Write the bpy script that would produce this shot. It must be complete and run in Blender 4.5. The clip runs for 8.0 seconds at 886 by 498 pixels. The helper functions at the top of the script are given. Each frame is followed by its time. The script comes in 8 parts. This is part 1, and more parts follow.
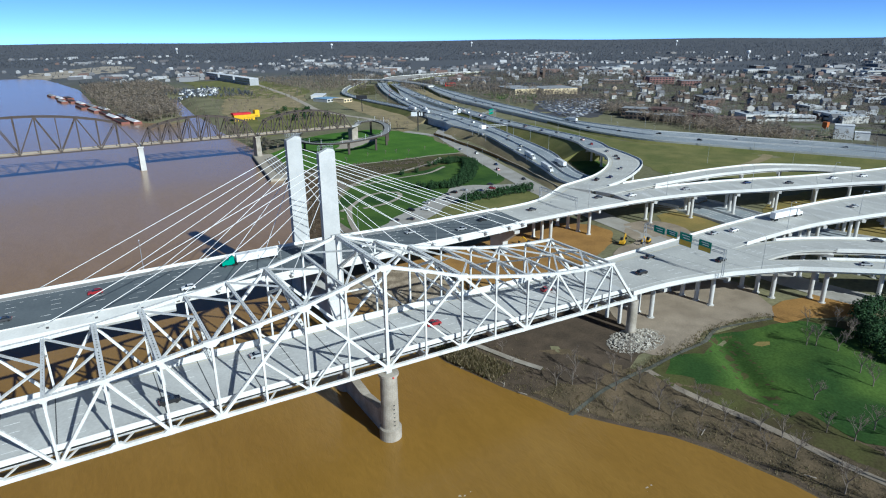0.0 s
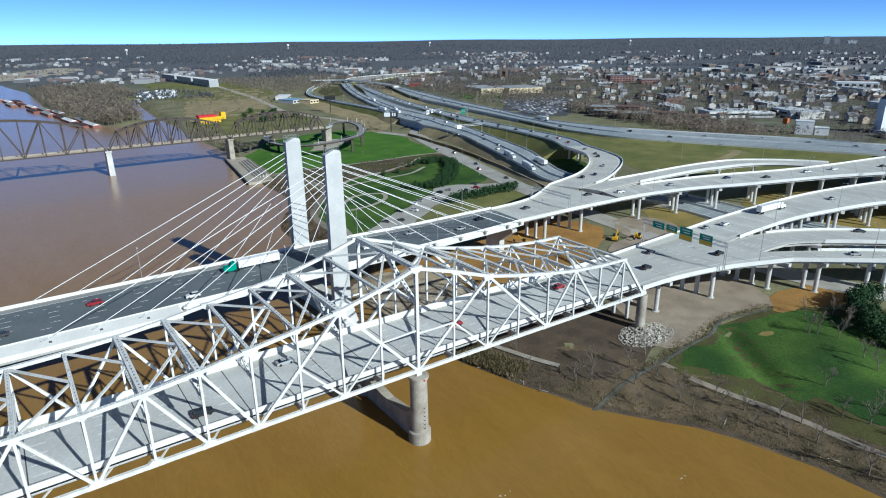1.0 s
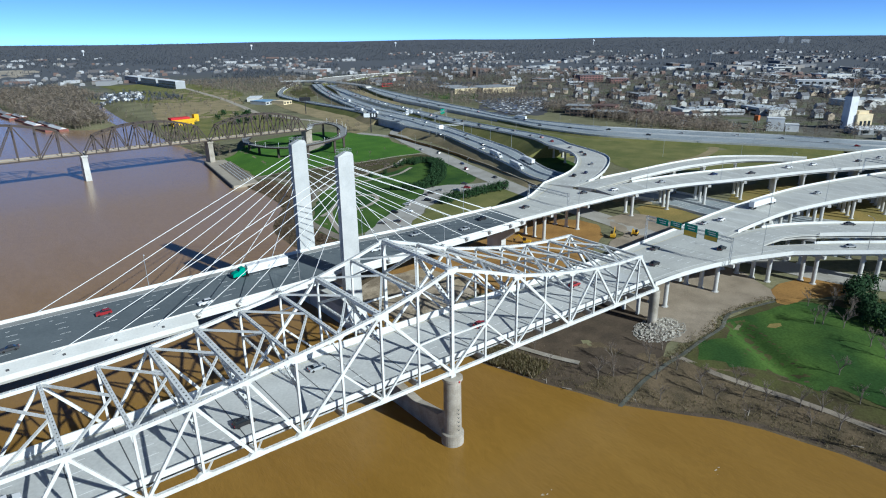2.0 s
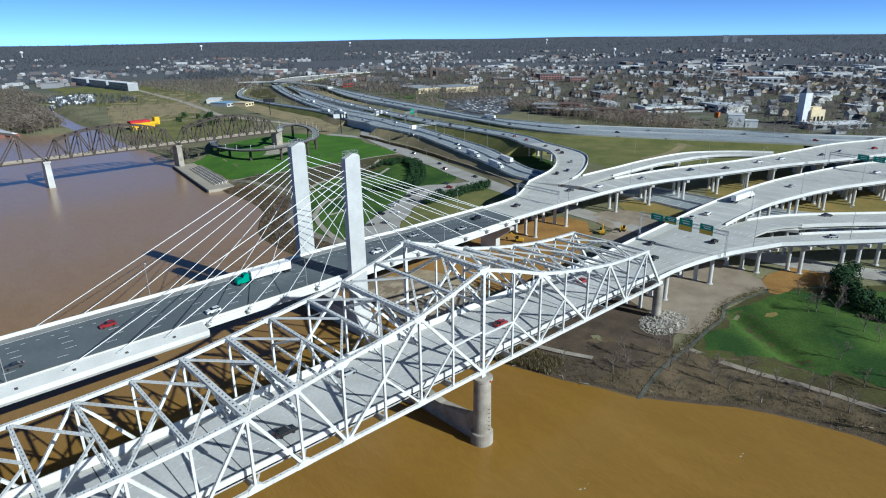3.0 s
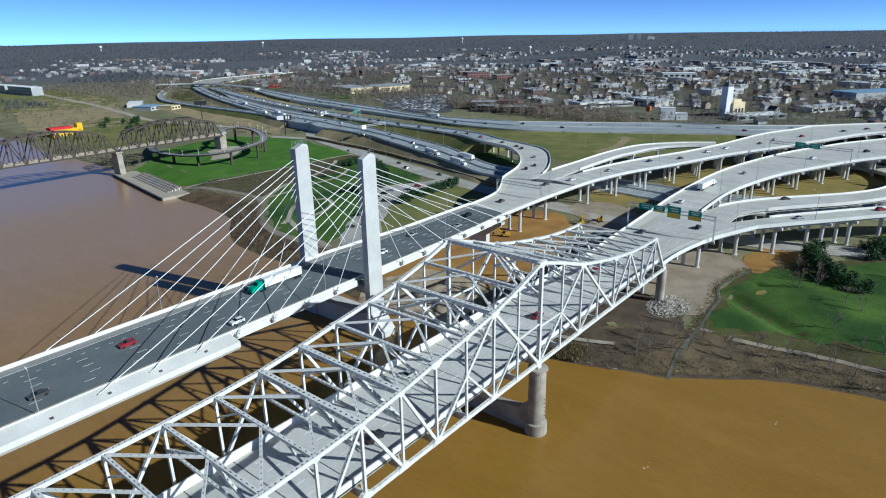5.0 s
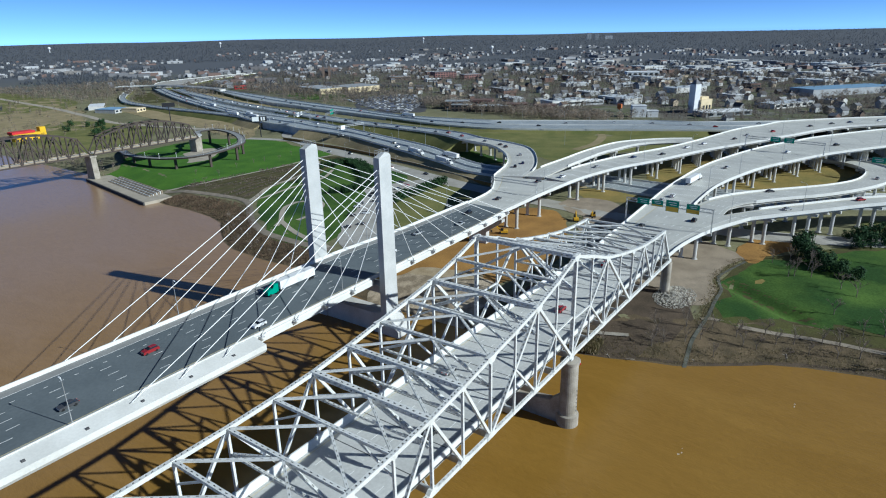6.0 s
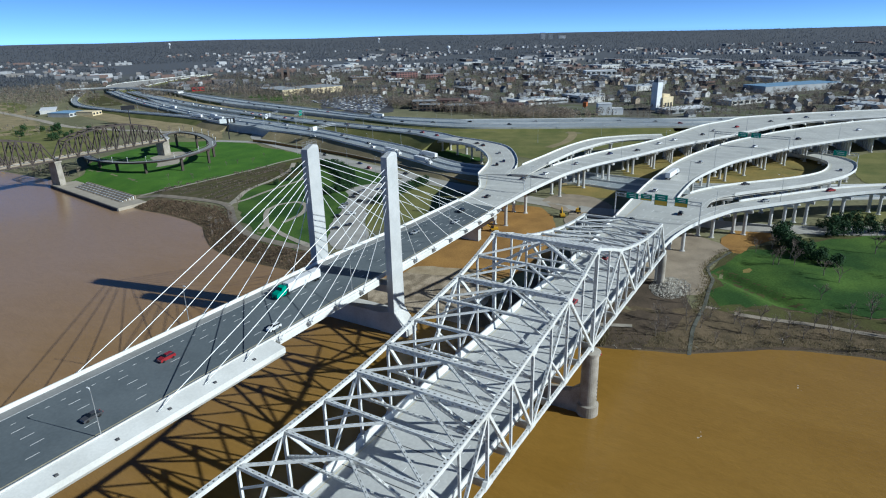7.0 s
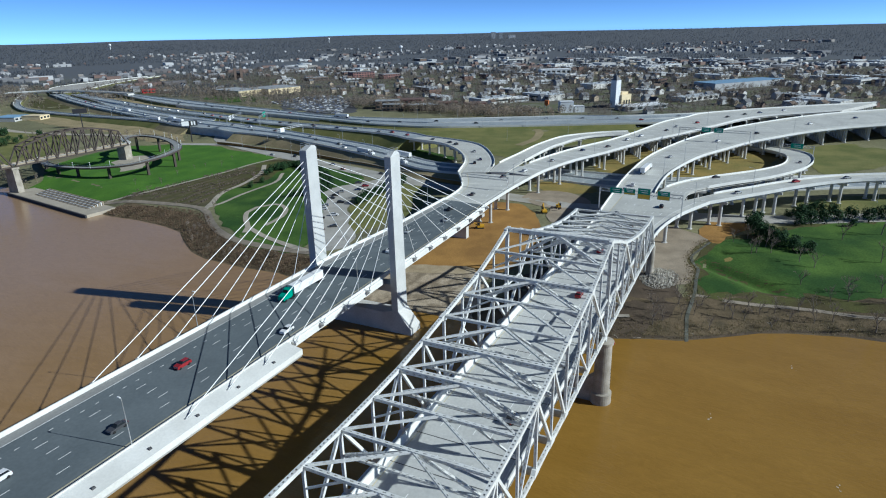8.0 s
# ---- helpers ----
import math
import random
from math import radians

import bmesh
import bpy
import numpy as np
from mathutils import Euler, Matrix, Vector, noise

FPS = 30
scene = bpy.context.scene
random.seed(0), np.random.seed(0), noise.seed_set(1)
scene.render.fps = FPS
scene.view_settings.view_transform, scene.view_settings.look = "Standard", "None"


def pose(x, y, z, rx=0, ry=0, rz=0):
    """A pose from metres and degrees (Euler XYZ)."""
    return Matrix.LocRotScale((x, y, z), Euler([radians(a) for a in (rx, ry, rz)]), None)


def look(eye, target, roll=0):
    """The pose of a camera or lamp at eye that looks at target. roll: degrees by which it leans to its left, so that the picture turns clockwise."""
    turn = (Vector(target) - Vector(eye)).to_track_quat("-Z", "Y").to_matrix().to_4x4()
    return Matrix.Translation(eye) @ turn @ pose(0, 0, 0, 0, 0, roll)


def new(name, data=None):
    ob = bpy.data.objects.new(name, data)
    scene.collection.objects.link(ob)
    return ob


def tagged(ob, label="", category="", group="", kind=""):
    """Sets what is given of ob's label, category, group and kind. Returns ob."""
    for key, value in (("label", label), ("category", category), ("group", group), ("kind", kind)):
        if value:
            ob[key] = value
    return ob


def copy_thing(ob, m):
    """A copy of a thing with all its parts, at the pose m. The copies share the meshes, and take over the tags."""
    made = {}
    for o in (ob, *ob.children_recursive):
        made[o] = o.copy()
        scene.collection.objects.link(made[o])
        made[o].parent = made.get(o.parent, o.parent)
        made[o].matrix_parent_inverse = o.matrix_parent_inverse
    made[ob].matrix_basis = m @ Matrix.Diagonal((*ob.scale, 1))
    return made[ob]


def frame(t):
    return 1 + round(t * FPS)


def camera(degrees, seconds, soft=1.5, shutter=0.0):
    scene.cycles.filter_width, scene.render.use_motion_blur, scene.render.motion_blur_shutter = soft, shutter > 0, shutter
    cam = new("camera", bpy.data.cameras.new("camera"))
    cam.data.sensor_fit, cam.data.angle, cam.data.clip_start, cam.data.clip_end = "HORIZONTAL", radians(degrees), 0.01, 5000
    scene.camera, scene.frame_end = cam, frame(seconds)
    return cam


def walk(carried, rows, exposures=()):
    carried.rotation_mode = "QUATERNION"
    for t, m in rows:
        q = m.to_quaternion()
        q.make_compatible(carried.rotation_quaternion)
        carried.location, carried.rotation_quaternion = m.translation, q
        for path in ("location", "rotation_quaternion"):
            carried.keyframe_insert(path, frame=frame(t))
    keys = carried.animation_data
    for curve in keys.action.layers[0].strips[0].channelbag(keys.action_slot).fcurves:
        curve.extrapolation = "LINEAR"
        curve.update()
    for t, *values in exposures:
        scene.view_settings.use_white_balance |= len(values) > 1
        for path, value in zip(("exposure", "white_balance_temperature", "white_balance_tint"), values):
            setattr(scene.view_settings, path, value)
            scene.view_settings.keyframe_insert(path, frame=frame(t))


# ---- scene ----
cam = camera(72.0, 8.0, soft=1.1)
PATH = [
    (0, (-62.62, -128.64, 103.80), (-12.70, -48.41, 71.09), -0.46),
    (0.5, (-69.15, -123.98, 103.67), (-16.58, -45.45, 70.98), -0.52),
    (1, (-76.77, -118.00, 103.68), (-21.46, -41.39, 70.94), -0.58),
    (1.5, (-83.01, -112.92, 103.77), (-25.79, -37.73, 71.02), -0.64),
    (3, (-103.11, -95.07, 104.28), (-38.36, -26.33, 71.37), -0.80),
    (3.5, (-108.91, -89.44, 104.49), (-41.94, -22.90, 71.53), -0.86),
    (4, (-115.42, -82.87, 104.60), (-46.08, -18.88, 71.49), -0.92),
    (4.5, (-120.90, -77.15, 104.56), (-49.52, -15.47, 71.37), -0.98),
    (6, (-138.73, -56.43, 104.30), (-61.74, -2.00, 70.97), -1.17),
    (6.5, (-143.68, -50.22, 104.18), (-65.13, 1.90, 70.81), -1.23),
    (7, (-149.32, -42.82, 104.32), (-68.64, 5.89, 70.88), -1.29),
    (7.5, (-154.24, -36.45, 104.50), (-71.82, 9.21, 70.98), -1.35),
    (8, (-159.56, -28.74, 104.76), (-75.35, 13.40, 71.10), -1.40),
]
walk(cam, [(t, look(eye, target, roll)) for t, eye, target, roll in PATH], [(0.0, 0.21, 5240, -0.6), (8.0, 0.1, 5240, -0.6)])

# ---- world ----
SUN_DIR = Vector((0.19, -0.86, 0.495)).normalized()      # towards the sun: low winter sun from downstream
world = bpy.data.worlds.new("sky")
scene.world = world
world.use_nodes = True
wn = world.node_tree.nodes
sky = wn.new("ShaderNodeTexSky")
sky.sky_type = "NISHITA"
sky.sun_disc = False
sky.sun_elevation = math.asin(SUN_DIR.z)
sky.sun_rotation = math.atan2(SUN_DIR.x, SUN_DIR.y)
sky.altitude = 150
sky.air_density = 0.17
sky.dust_density = 0.0
sky.ozone_density = 3.0
wn["Background"].inputs["Strength"].default_value = 0.146
world.node_tree.links.new(sky.outputs["Color"], wn["Background"].inputs["Color"])
sun = new("sun", bpy.data.lights.new("sun", "SUN"))
sun.data.energy = 5.1
sun.data.angle = radians(0.55)
sun.data.color = (1.0, 0.905, 0.785)
sun.matrix_world = look((0, 0, 300), Vector((0, 0, 300)) - SUN_DIR)
scene.view_settings.exposure = 0.0


# ---- materials ----
def rgb(c):
    return (*c, 1.0)


def material(name, base, rough=0.8, metal=0.0, second=None, scale=1.0, fine=None, bump=0.0, spread=0.25, per_object=0.0, spec=0.4, contrast=(0.35, 0.65)):
    """A surface with broad stains (second colour at 'scale' metres) and fine grain, in world metres."""
    m = bpy.data.materials.new(name)
    m.use_nodes = True
    nt = m.node_tree
    n, l = nt.nodes, nt.links
    bsdf = n["Principled BSDF"]
    bsdf.inputs["Roughness"].default_value = rough
    bsdf.inputs["Metallic"].default_value = metal
    bsdf.inputs["Specular IOR Level"].default_value = spec
    geo = n.new("ShaderNodeNewGeometry")
    big = n.new("ShaderNodeTexNoise")
    big.inputs["Scale"].default_value = 1.0 / scale
    big.inputs["Detail"].default_value = 5.0
    l.new(geo.outputs["Position"], big.inputs["Vector"])
    ramp = n.new("ShaderNodeValToRGB")
    ramp.color_ramp.elements[0].position, ramp.color_ramp.elements[1].position = contrast
    other = second if second else tuple(c * (1 - spread) for c in base)
    ramp.color_ramp.elements[0].color = rgb(other)
    ramp.color_ramp.elements[1].color = rgb(base)
    l.new(big.outputs["Fac"], ramp.inputs["Fac"])
    small = n.new("ShaderNodeTexNoise")
    small.inputs["Scale"].default_value = 1.0 / (fine if fine else scale / 12)
    small.inputs["Detail"].default_value = 4.0
    l.new(geo.outputs["Position"], small.inputs["Vector"])
    grain = n.new("ShaderNodeMapRange")
    grain.inputs["From Min"].default_value, grain.inputs["From Max"].default_value = 0.3, 0.7
    grain.inputs["To Min"].default_value, grain.inputs["To Max"].default_value = 1 - spread * 0.7, 1 + spread * 0.35
    l.new(small.outputs["Fac"], grain.inputs["Value"])
    mul = n.new("ShaderNodeMix")
    mul.data_type, mul.blend_type = "RGBA", "MULTIPLY"
    mul.inputs["Factor"].default_value = 1.0
    l.new(ramp.outputs["Color"], mul.inputs["A"])
    l.new(grain.outputs["Result"], mul.inputs["B"])
    colour = mul.outputs["Result"]
    if per_object:
        info = n.new("ShaderNodeObjectInfo")
        vary = n.new("ShaderNodeMapRange")
        vary.inputs["To Min"].default_value, vary.inputs["To Max"].default_value = 1 - per_object, 1 + per_object
        l.new(info.outputs["Random"], vary.inputs["Value"])
        mul2 = n.new("ShaderNodeMix")
        mul2.data_type, mul2.blend_type = "RGBA", "MULTIPLY"
        mul2.inputs["Factor"].default_value = 1.0
        l.new(colour, mul2.inputs["A"])
        l.new(vary.outputs["Result"], mul2.inputs["B"])
        colour = mul2.outputs["Result"]
    l.new(colour, bsdf.inputs["Base Color"])
    if bump:
        b = n.new("ShaderNodeBump")
        b.inputs["Strength"].default_value = 0.6
        b.inputs["Distance"].default_value = bump
        l.new(small.outputs["Fac"], b.inputs["Height"])
        l.new(b.outputs["Normal"], bsdf.inputs["Normal"])
    return m


def island_material(name, colours, rough=0.85, spec=0.3, through_light=0.0):
    """A colour for every loose piece of a joined mesh."""
    m = bpy.data.materials.new(name)
    m.use_nodes = True
    n, l = m.node_tree.nodes, m.node_tree.links
    bsdf = n["Principled BSDF"]
    bsdf.inputs["Roughness"].default_value = rough
    bsdf.inputs["Specular IOR Level"].default_value = spec
    geo = n.new("ShaderNodeNewGeometry")
    ramp = n.new("ShaderNodeValToRGB")
    ramp.color_ramp.interpolation = "CONSTANT"
    while len(ramp.color_ramp.elements) < len(colours):
        ramp.color_ramp.elements.new(0.5)
    for k, c in enumerate(colours):
        ramp.color_ramp.elements[k].position = k / len(colours)
        ramp.color_ramp.elements[k].color = rgb(c)
    l.new(geo.outputs["Random Per Island"], ramp.inputs["Fac"])
    l.new(ramp.outputs["Color"], bsdf.inputs["Base Color"])
    if through_light:
        thin, both = n.new("ShaderNodeBsdfTranslucent"), n.new("ShaderNodeMixShader")
        l.new(ramp.outputs["Color"], thin.inputs["Color"])
        both.inputs["Fac"].default_value = through_light
        l.new(bsdf.outputs["BSDF"], both.inputs[1])
        l.new(thin.outputs["BSDF"], both.inputs[2])
        l.new(both.outputs["Shader"], n["Material Output"].inputs["Surface"])
    return m


def wood_material(name, base, second, scale, thin):
    """Fine bare twigs: broad patches of two colours, letting some light through."""
    m = material(name, base, 0.95, second=second, scale=scale, fine=scale / 6, spread=0.22, spec=0.1, contrast=(0.38, 0.62))
    n, l = m.node_tree.nodes, m.node_tree.links
    bsdf = n["Principled BSDF"]
    leaf, both = n.new("ShaderNodeBsdfTranslucent"), n.new("ShaderNodeMixShader")
    l.new(bsdf.inputs["Base Color"].links[0].from_socket, leaf.inputs["Color"])
    both.inputs["Fac"].default_value = thin
    l.new(bsdf.outputs["BSDF"], both.inputs[1])
    l.new(leaf.outputs["BSDF"], both.inputs[2])
    l.new(both.outputs["Shader"], n["Material Output"].inputs["Surface"])
    return m


STEEL = material("white painted steel", (0.70, 0.70, 0.67), 0.45, second=(0.52, 0.51, 0.47), scale=3.0, fine=0.25, spread=0.14, contrast=(0.22, 0.5))
STEEL_UNDER = material("grey floor steel", (0.45, 0.46, 0.46), 0.6, scale=2.0, spread=0.2)
CONCRETE = material("pale bridge concrete", (0.62, 0.61, 0.58), 0.85, second=(0.50, 0.49, 0.46), scale=7.0, fine=0.5, spread=0.16, bump=0.01)
PIER_CONCRETE = material("weathered pier concrete", (0.42, 0.38, 0.32), 0.9, second=(0.28, 0.25, 0.20), scale=4.0, fine=0.4, spread=0.22, bump=0.02)
BARRIER = material("white barrier concrete", (0.72, 0.715, 0.68), 0.8, second=(0.63, 0.625, 0.59), scale=9.0, fine=0.6, spread=0.10)
TOWER = material("white tower concrete", (0.55, 0.55, 0.535), 0.75, second=(0.47, 0.475, 0.465), scale=6.0, fine=0.5, spread=0.1)
DECK_OLD = material("pale worn concrete deck", (0.58, 0.58, 0.555), 0.85, second=(0.47, 0.47, 0.45), scale=14.0, fine=0.7, spread=0.14)
DECK_NEW = material("dark grooved concrete deck", (0.138, 0.158, 0.168), 0.85, second=(0.106, 0.124, 0.134), scale=16.0, fine=0.8, spread=0.16)
SHOULDER = material("grey shoulder concrete", (0.29, 0.29, 0.28), 0.85, scale=9.0, fine=0.6, spread=0.15)
RAMP = material("pale ramp concrete", (0.61, 0.60, 0.545), 0.85, second=(0.52, 0.515, 0.47), scale=18.0, fine=0.9, spread=0.14)
FREEWAY = material("blue-grey freeway concrete", (0.335, 0.365, 0.385), 0.85, second=(0.25, 0.28, 0.30), scale=22.0, fine=1.2, spread=0.18)
STREET = material("pale street concrete", (0.43, 0.41, 0.37), 0.9, second=(0.33, 0.31, 0.27), scale=12.0, fine=1.0, spread=0.15)
ASPHALT = material("asphalt", (0.085, 0.085, 0.09), 0.9, second=(0.06, 0.06, 0.065), scale=8.0, fine=0.6, spread=0.2)
PATH_STONE = material("pale path concrete", (0.43, 0.38, 0.30), 0.9, scale=6.0, spread=0.18)
MARK_WHITE = material("white road paint", (0.82, 0.82, 0.80), 0.7, scale=1.2, spread=0.15)
MARK_YELLOW = material("yellow road paint", (0.60, 0.52, 0.30), 0.7, scale=1.5, spread=0.2)
RIVET_DARK = material("dark weathered truss steel", (0.062, 0.050, 0.044), 0.7, second=(0.08, 0.058, 0.046), scale=3.0, fine=0.4, spread=0.3)
CABLE = material("white cable sheath", (0.85, 0.85, 0.84), 0.4, scale=8.0, spread=0.06)
GALVANISED = material("galvanised steel", (0.55, 0.56, 0.57), 0.45, 0.6, scale=1.0, spread=0.15)
GREEN_SIGN = material("green highway sign sheet", (0.01, 0.27, 0.17), 0.5, scale=2.0, spread=0.08)
YELLOW_SIGN = material("yellow sign panel", (0.65, 0.42, 0.04), 0.5, scale=2.0, spread=0.08)
SIGN_WHITE = material("white sign sheet", (0.82, 0.83, 0.83), 0.5, scale=2.0, spread=0.06)
SIGN_DARK = material("dark sign face", (0.03, 0.03, 0.035), 0.5, scale=2.0, spread=0.2)
LAWN = material("spring lawn", (0.088, 0.152, 0.030), 0.95, second=(0.036, 0.078, 0.020), scale=26.0, fine=0.8, spread=0.4, spec=0.1, contrast=(0.38, 0.62))
DULL_GRASS = material("dormant grass", (0.215, 0.205, 0.075), 0.95, second=(0.135, 0.148, 0.05), scale=20.0, fine=0.9, spread=0.3, spec=0.1)
WARM_GRASS = material("yellowed winter grass", (0.30, 0.225, 0.075), 0.95, second=(0.20, 0.175, 0.06), scale=16.0, fine=0.9, spread=0.3, spec=0.1)
DIRT = material("tan graded earth", (0.385, 0.222, 0.068), 0.95, second=(0.265, 0.150, 0.05), scale=14.0, fine=0.7, spread=0.25, spec=0.1, bump=0.05)
BANK_EARTH = material("brown bank earth and dry weeds", (0.170, 0.128, 0.078), 0.95, second=(0.095, 0.076, 0.047), scale=7.0, fine=0.5, spread=0.35, spec=0.1, bump=0.15)
GRAVEL = material("tan gravel ground", (0.36, 0.30, 0.225), 0.95, second=(0.26, 0.215, 0.16), scale=9.0, fine=0.4, spread=0.25, spec=0.15, bump=0.05)
RIPRAP = material("pale limestone riprap", (0.58, 0.54, 0.46), 0.9, scale=2.0, fine=0.2, spread=0.3, per_object=0.2)
EVERGREEN = island_material("dark evergreen leaves", [(0.022, 0.055, 0.018), (0.03, 0.07, 0.022), (0.016, 0.042, 0.015), (0.04, 0.085, 0.028)])
TWIGS = island_material("bare winter twigs", [(0.24, 0.19, 0.155), (0.19, 0.15, 0.125), (0.29, 0.24, 0.20), (0.16, 0.13, 0.11), (0.22, 0.185, 0.14)], through_light=0.3)
WOODS = wood_material("bare winter woodland", (0.40, 0.335, 0.265), (0.27, 0.23, 0.18), 45.0, 0.5)
BRUSH = wood_material("brown riverside brush", (0.30, 0.215, 0.145), (0.17, 0.125, 0.085), 9.0, 0.45)
BED_TWIGS = island_material("dormant shrub twigs", [(0.25, 0.195, 0.165), (0.20, 0.16, 0.135), (0.30, 0.235, 0.20), (0.15, 0.135, 0.09)], through_light=0.4)
BRIGHT_LAWN = material("bright mown lawn", (0.098, 0.200, 0.028), 0.95, second=(0.068, 0.150, 0.024), scale=17.0, fine=0.9, spread=0.32, spec=0.1)
SILT_FLAT = material("dried silt and rubble", (0.47, 0.39, 0.285), 0.95, second=(0.27, 0.22, 0.155), scale=5.0, fine=0.6, spread=0.35, spec=0.1, bump=0.15, contrast=(0.42, 0.58))
SAND_BAR = material("pale damp sand", (0.46, 0.38, 0.26), 0.95, second=(0.34, 0.27, 0.17), scale=6.0, fine=0.5, spread=0.25, spec=0.1)
BANK_PATH = material("dusty bank path", (0.30, 0.255, 0.195), 0.9, second=(0.22, 0.185, 0.14), scale=5.0, fine=0.5, spread=0.25)
# blue-grey base colours paint distance haze into the far woods
HAZED_FAR_WOODS = wood_material("distant bare woodland with haze tint", (0.200, 0.213, 0.235), (0.150, 0.161, 0.182), 190.0, 0.5)
TOWN_WOODS = wood_material("bare town trees", (0.29, 0.245, 0.205), (0.19, 0.165, 0.14), 70.0, 0.5)
WEEDS = island_material("dry weeds", [(0.27, 0.22, 0.12), (0.21, 0.17, 0.09), (0.16, 0.135, 0.07), (0.34, 0.28, 0.17), (0.16, 0.15, 0.065)], through_light=0.4)
RAMP_WORN = material("tyre-worn ramp concrete", (0.55, 0.545, 0.50), 0.85, second=(0.46, 0.455, 0.42), scale=14.0, fine=0.8, spread=0.15)
JOINT = material("worn joint sealant", (0.36, 0.36, 0.34), 0.8, scale=2.0, spread=0.3)
BARK = material("grey-brown bark", (0.22, 0.185, 0.15), 0.95, scale=0.8, spread=0.3)


def water_material():
    m = bpy.data.materials.new("muddy river water")
    m.use_nodes = True
    n, l = m.node_tree.nodes, m.node_tree.links
    bsdf = n["Principled BSDF"]
    bsdf.inputs["Roughness"].default_value = 0.16
    bsdf.inputs["IOR"].default_value = 1.33
    geo = n.new("ShaderNodeNewGeometry")
    stretch = n.new("ShaderNodeMapping")
    stretch.inputs["Rotation"].default_value = (0, 0, radians(20))
    stretch.inputs["Scale"].default_value = (1.6, 0.55, 1.0)
    l.new(geo.outputs["Position"], stretch.inputs["Vector"])
    big = n.new("ShaderNodeTexNoise")
    big.inputs["Scale"].default_value = 0.03
    big.inputs["Detail"].default_value = 7
    big.inputs["Distortion"].default_value = 1.2
    l.new(stretch.outputs["Vector"], big.inputs["Vector"])
    ramp = n.new("ShaderNodeValToRGB")
    ramp.color_ramp.elements[0].position, ramp.color_ramp.elements[1].position = 0.2, 0.85
    ramp.color_ramp.elements[0].color = rgb((0.238, 0.132, 0.023))
    ramp.color_ramp.elements[1].color = rgb((0.295, 0.170, 0.034))
    l.new(big.outputs["Fac"], ramp.inputs["Fac"])
    # silt mixes a mauve sky reflection into the base colour upstream of the bridges
    parts_of, fade, wobble, silt = n.new("ShaderNodeSeparateXYZ"), n.new("ShaderNodeMapRange"), n.new("ShaderNodeMath"), n.new("ShaderNodeMix")
    silt.data_type = "RGBA"
    wobble.operation = "MULTIPLY_ADD"
    wobble.inputs[1].default_value = 120.0
    l.new(geo.outputs["Position"], parts_of.inputs["Vector"])
    l.new(big.outputs["Fac"], wobble.inputs[0])
    l.new(parts_of.outputs["Y"], wobble.inputs[2])
    fade.inputs["From Min"].default_value, fade.inputs["From Max"].default_value = 110.0, 330.0
    l.new(wobble.outputs["Value"], fade.inputs["Value"])
    l.new(fade.outputs["Result"], silt.inputs["Factor"])
    l.new(ramp.outputs["Color"], silt.inputs["A"])
    silt.inputs["B"].default_value = rgb((0.315, 0.208, 0.122))
    eddy, shade, tint = n.new("ShaderNodeTexNoise"), n.new("ShaderNodeMapRange"), n.new("ShaderNodeMix")
    eddy.inputs["Scale"].default_value = 0.16
    eddy.inputs["Detail"].default_value = 5
    eddy.inputs["Distortion"].default_value = 2.5
    l.new(stretch.outputs["Vector"], eddy.inputs["Vector"])
    shade.inputs["From Min"].default_value, shade.inputs["From Max"].default_value = 0.35, 0.65
    shade.inputs["To Min"].default_value, shade.inputs["To Max"].default_value = 0.95, 1.03
    l.new(eddy.outputs["Fac"], shade.inputs["Value"])
    tint.data_type, tint.blend_type = "RGBA", "MULTIPLY"
    tint.inputs["Factor"].default_value = 1.0
    l.new(silt.outputs["Result"], tint.inputs["A"])
    l.new(shade.outputs["Result"], tint.inputs["B"])
    l.new(tint.outputs["Result"], bsdf.inputs["Base Color"])
    chop = n.new("ShaderNodeTexNoise")
    chop.inputs["Scale"].default_value = 0.9
    chop.inputs["Detail"].default_value = 6
    chop.inputs["Distortion"].default_value = 0.6
    l.new(stretch.outputs["Vector"], chop.inputs["Vector"])
    b = n.new("ShaderNodeBump")
    b.inputs["Strength"].default_value = 0.35
    b.inputs["Distance"].default_value = 0.3
    l.new(chop.outputs["Fac"], b.inputs["Height"])
    l.new(b.outputs["Normal"], bsdf.inputs["Normal"])
    return m


WATER = water_material()


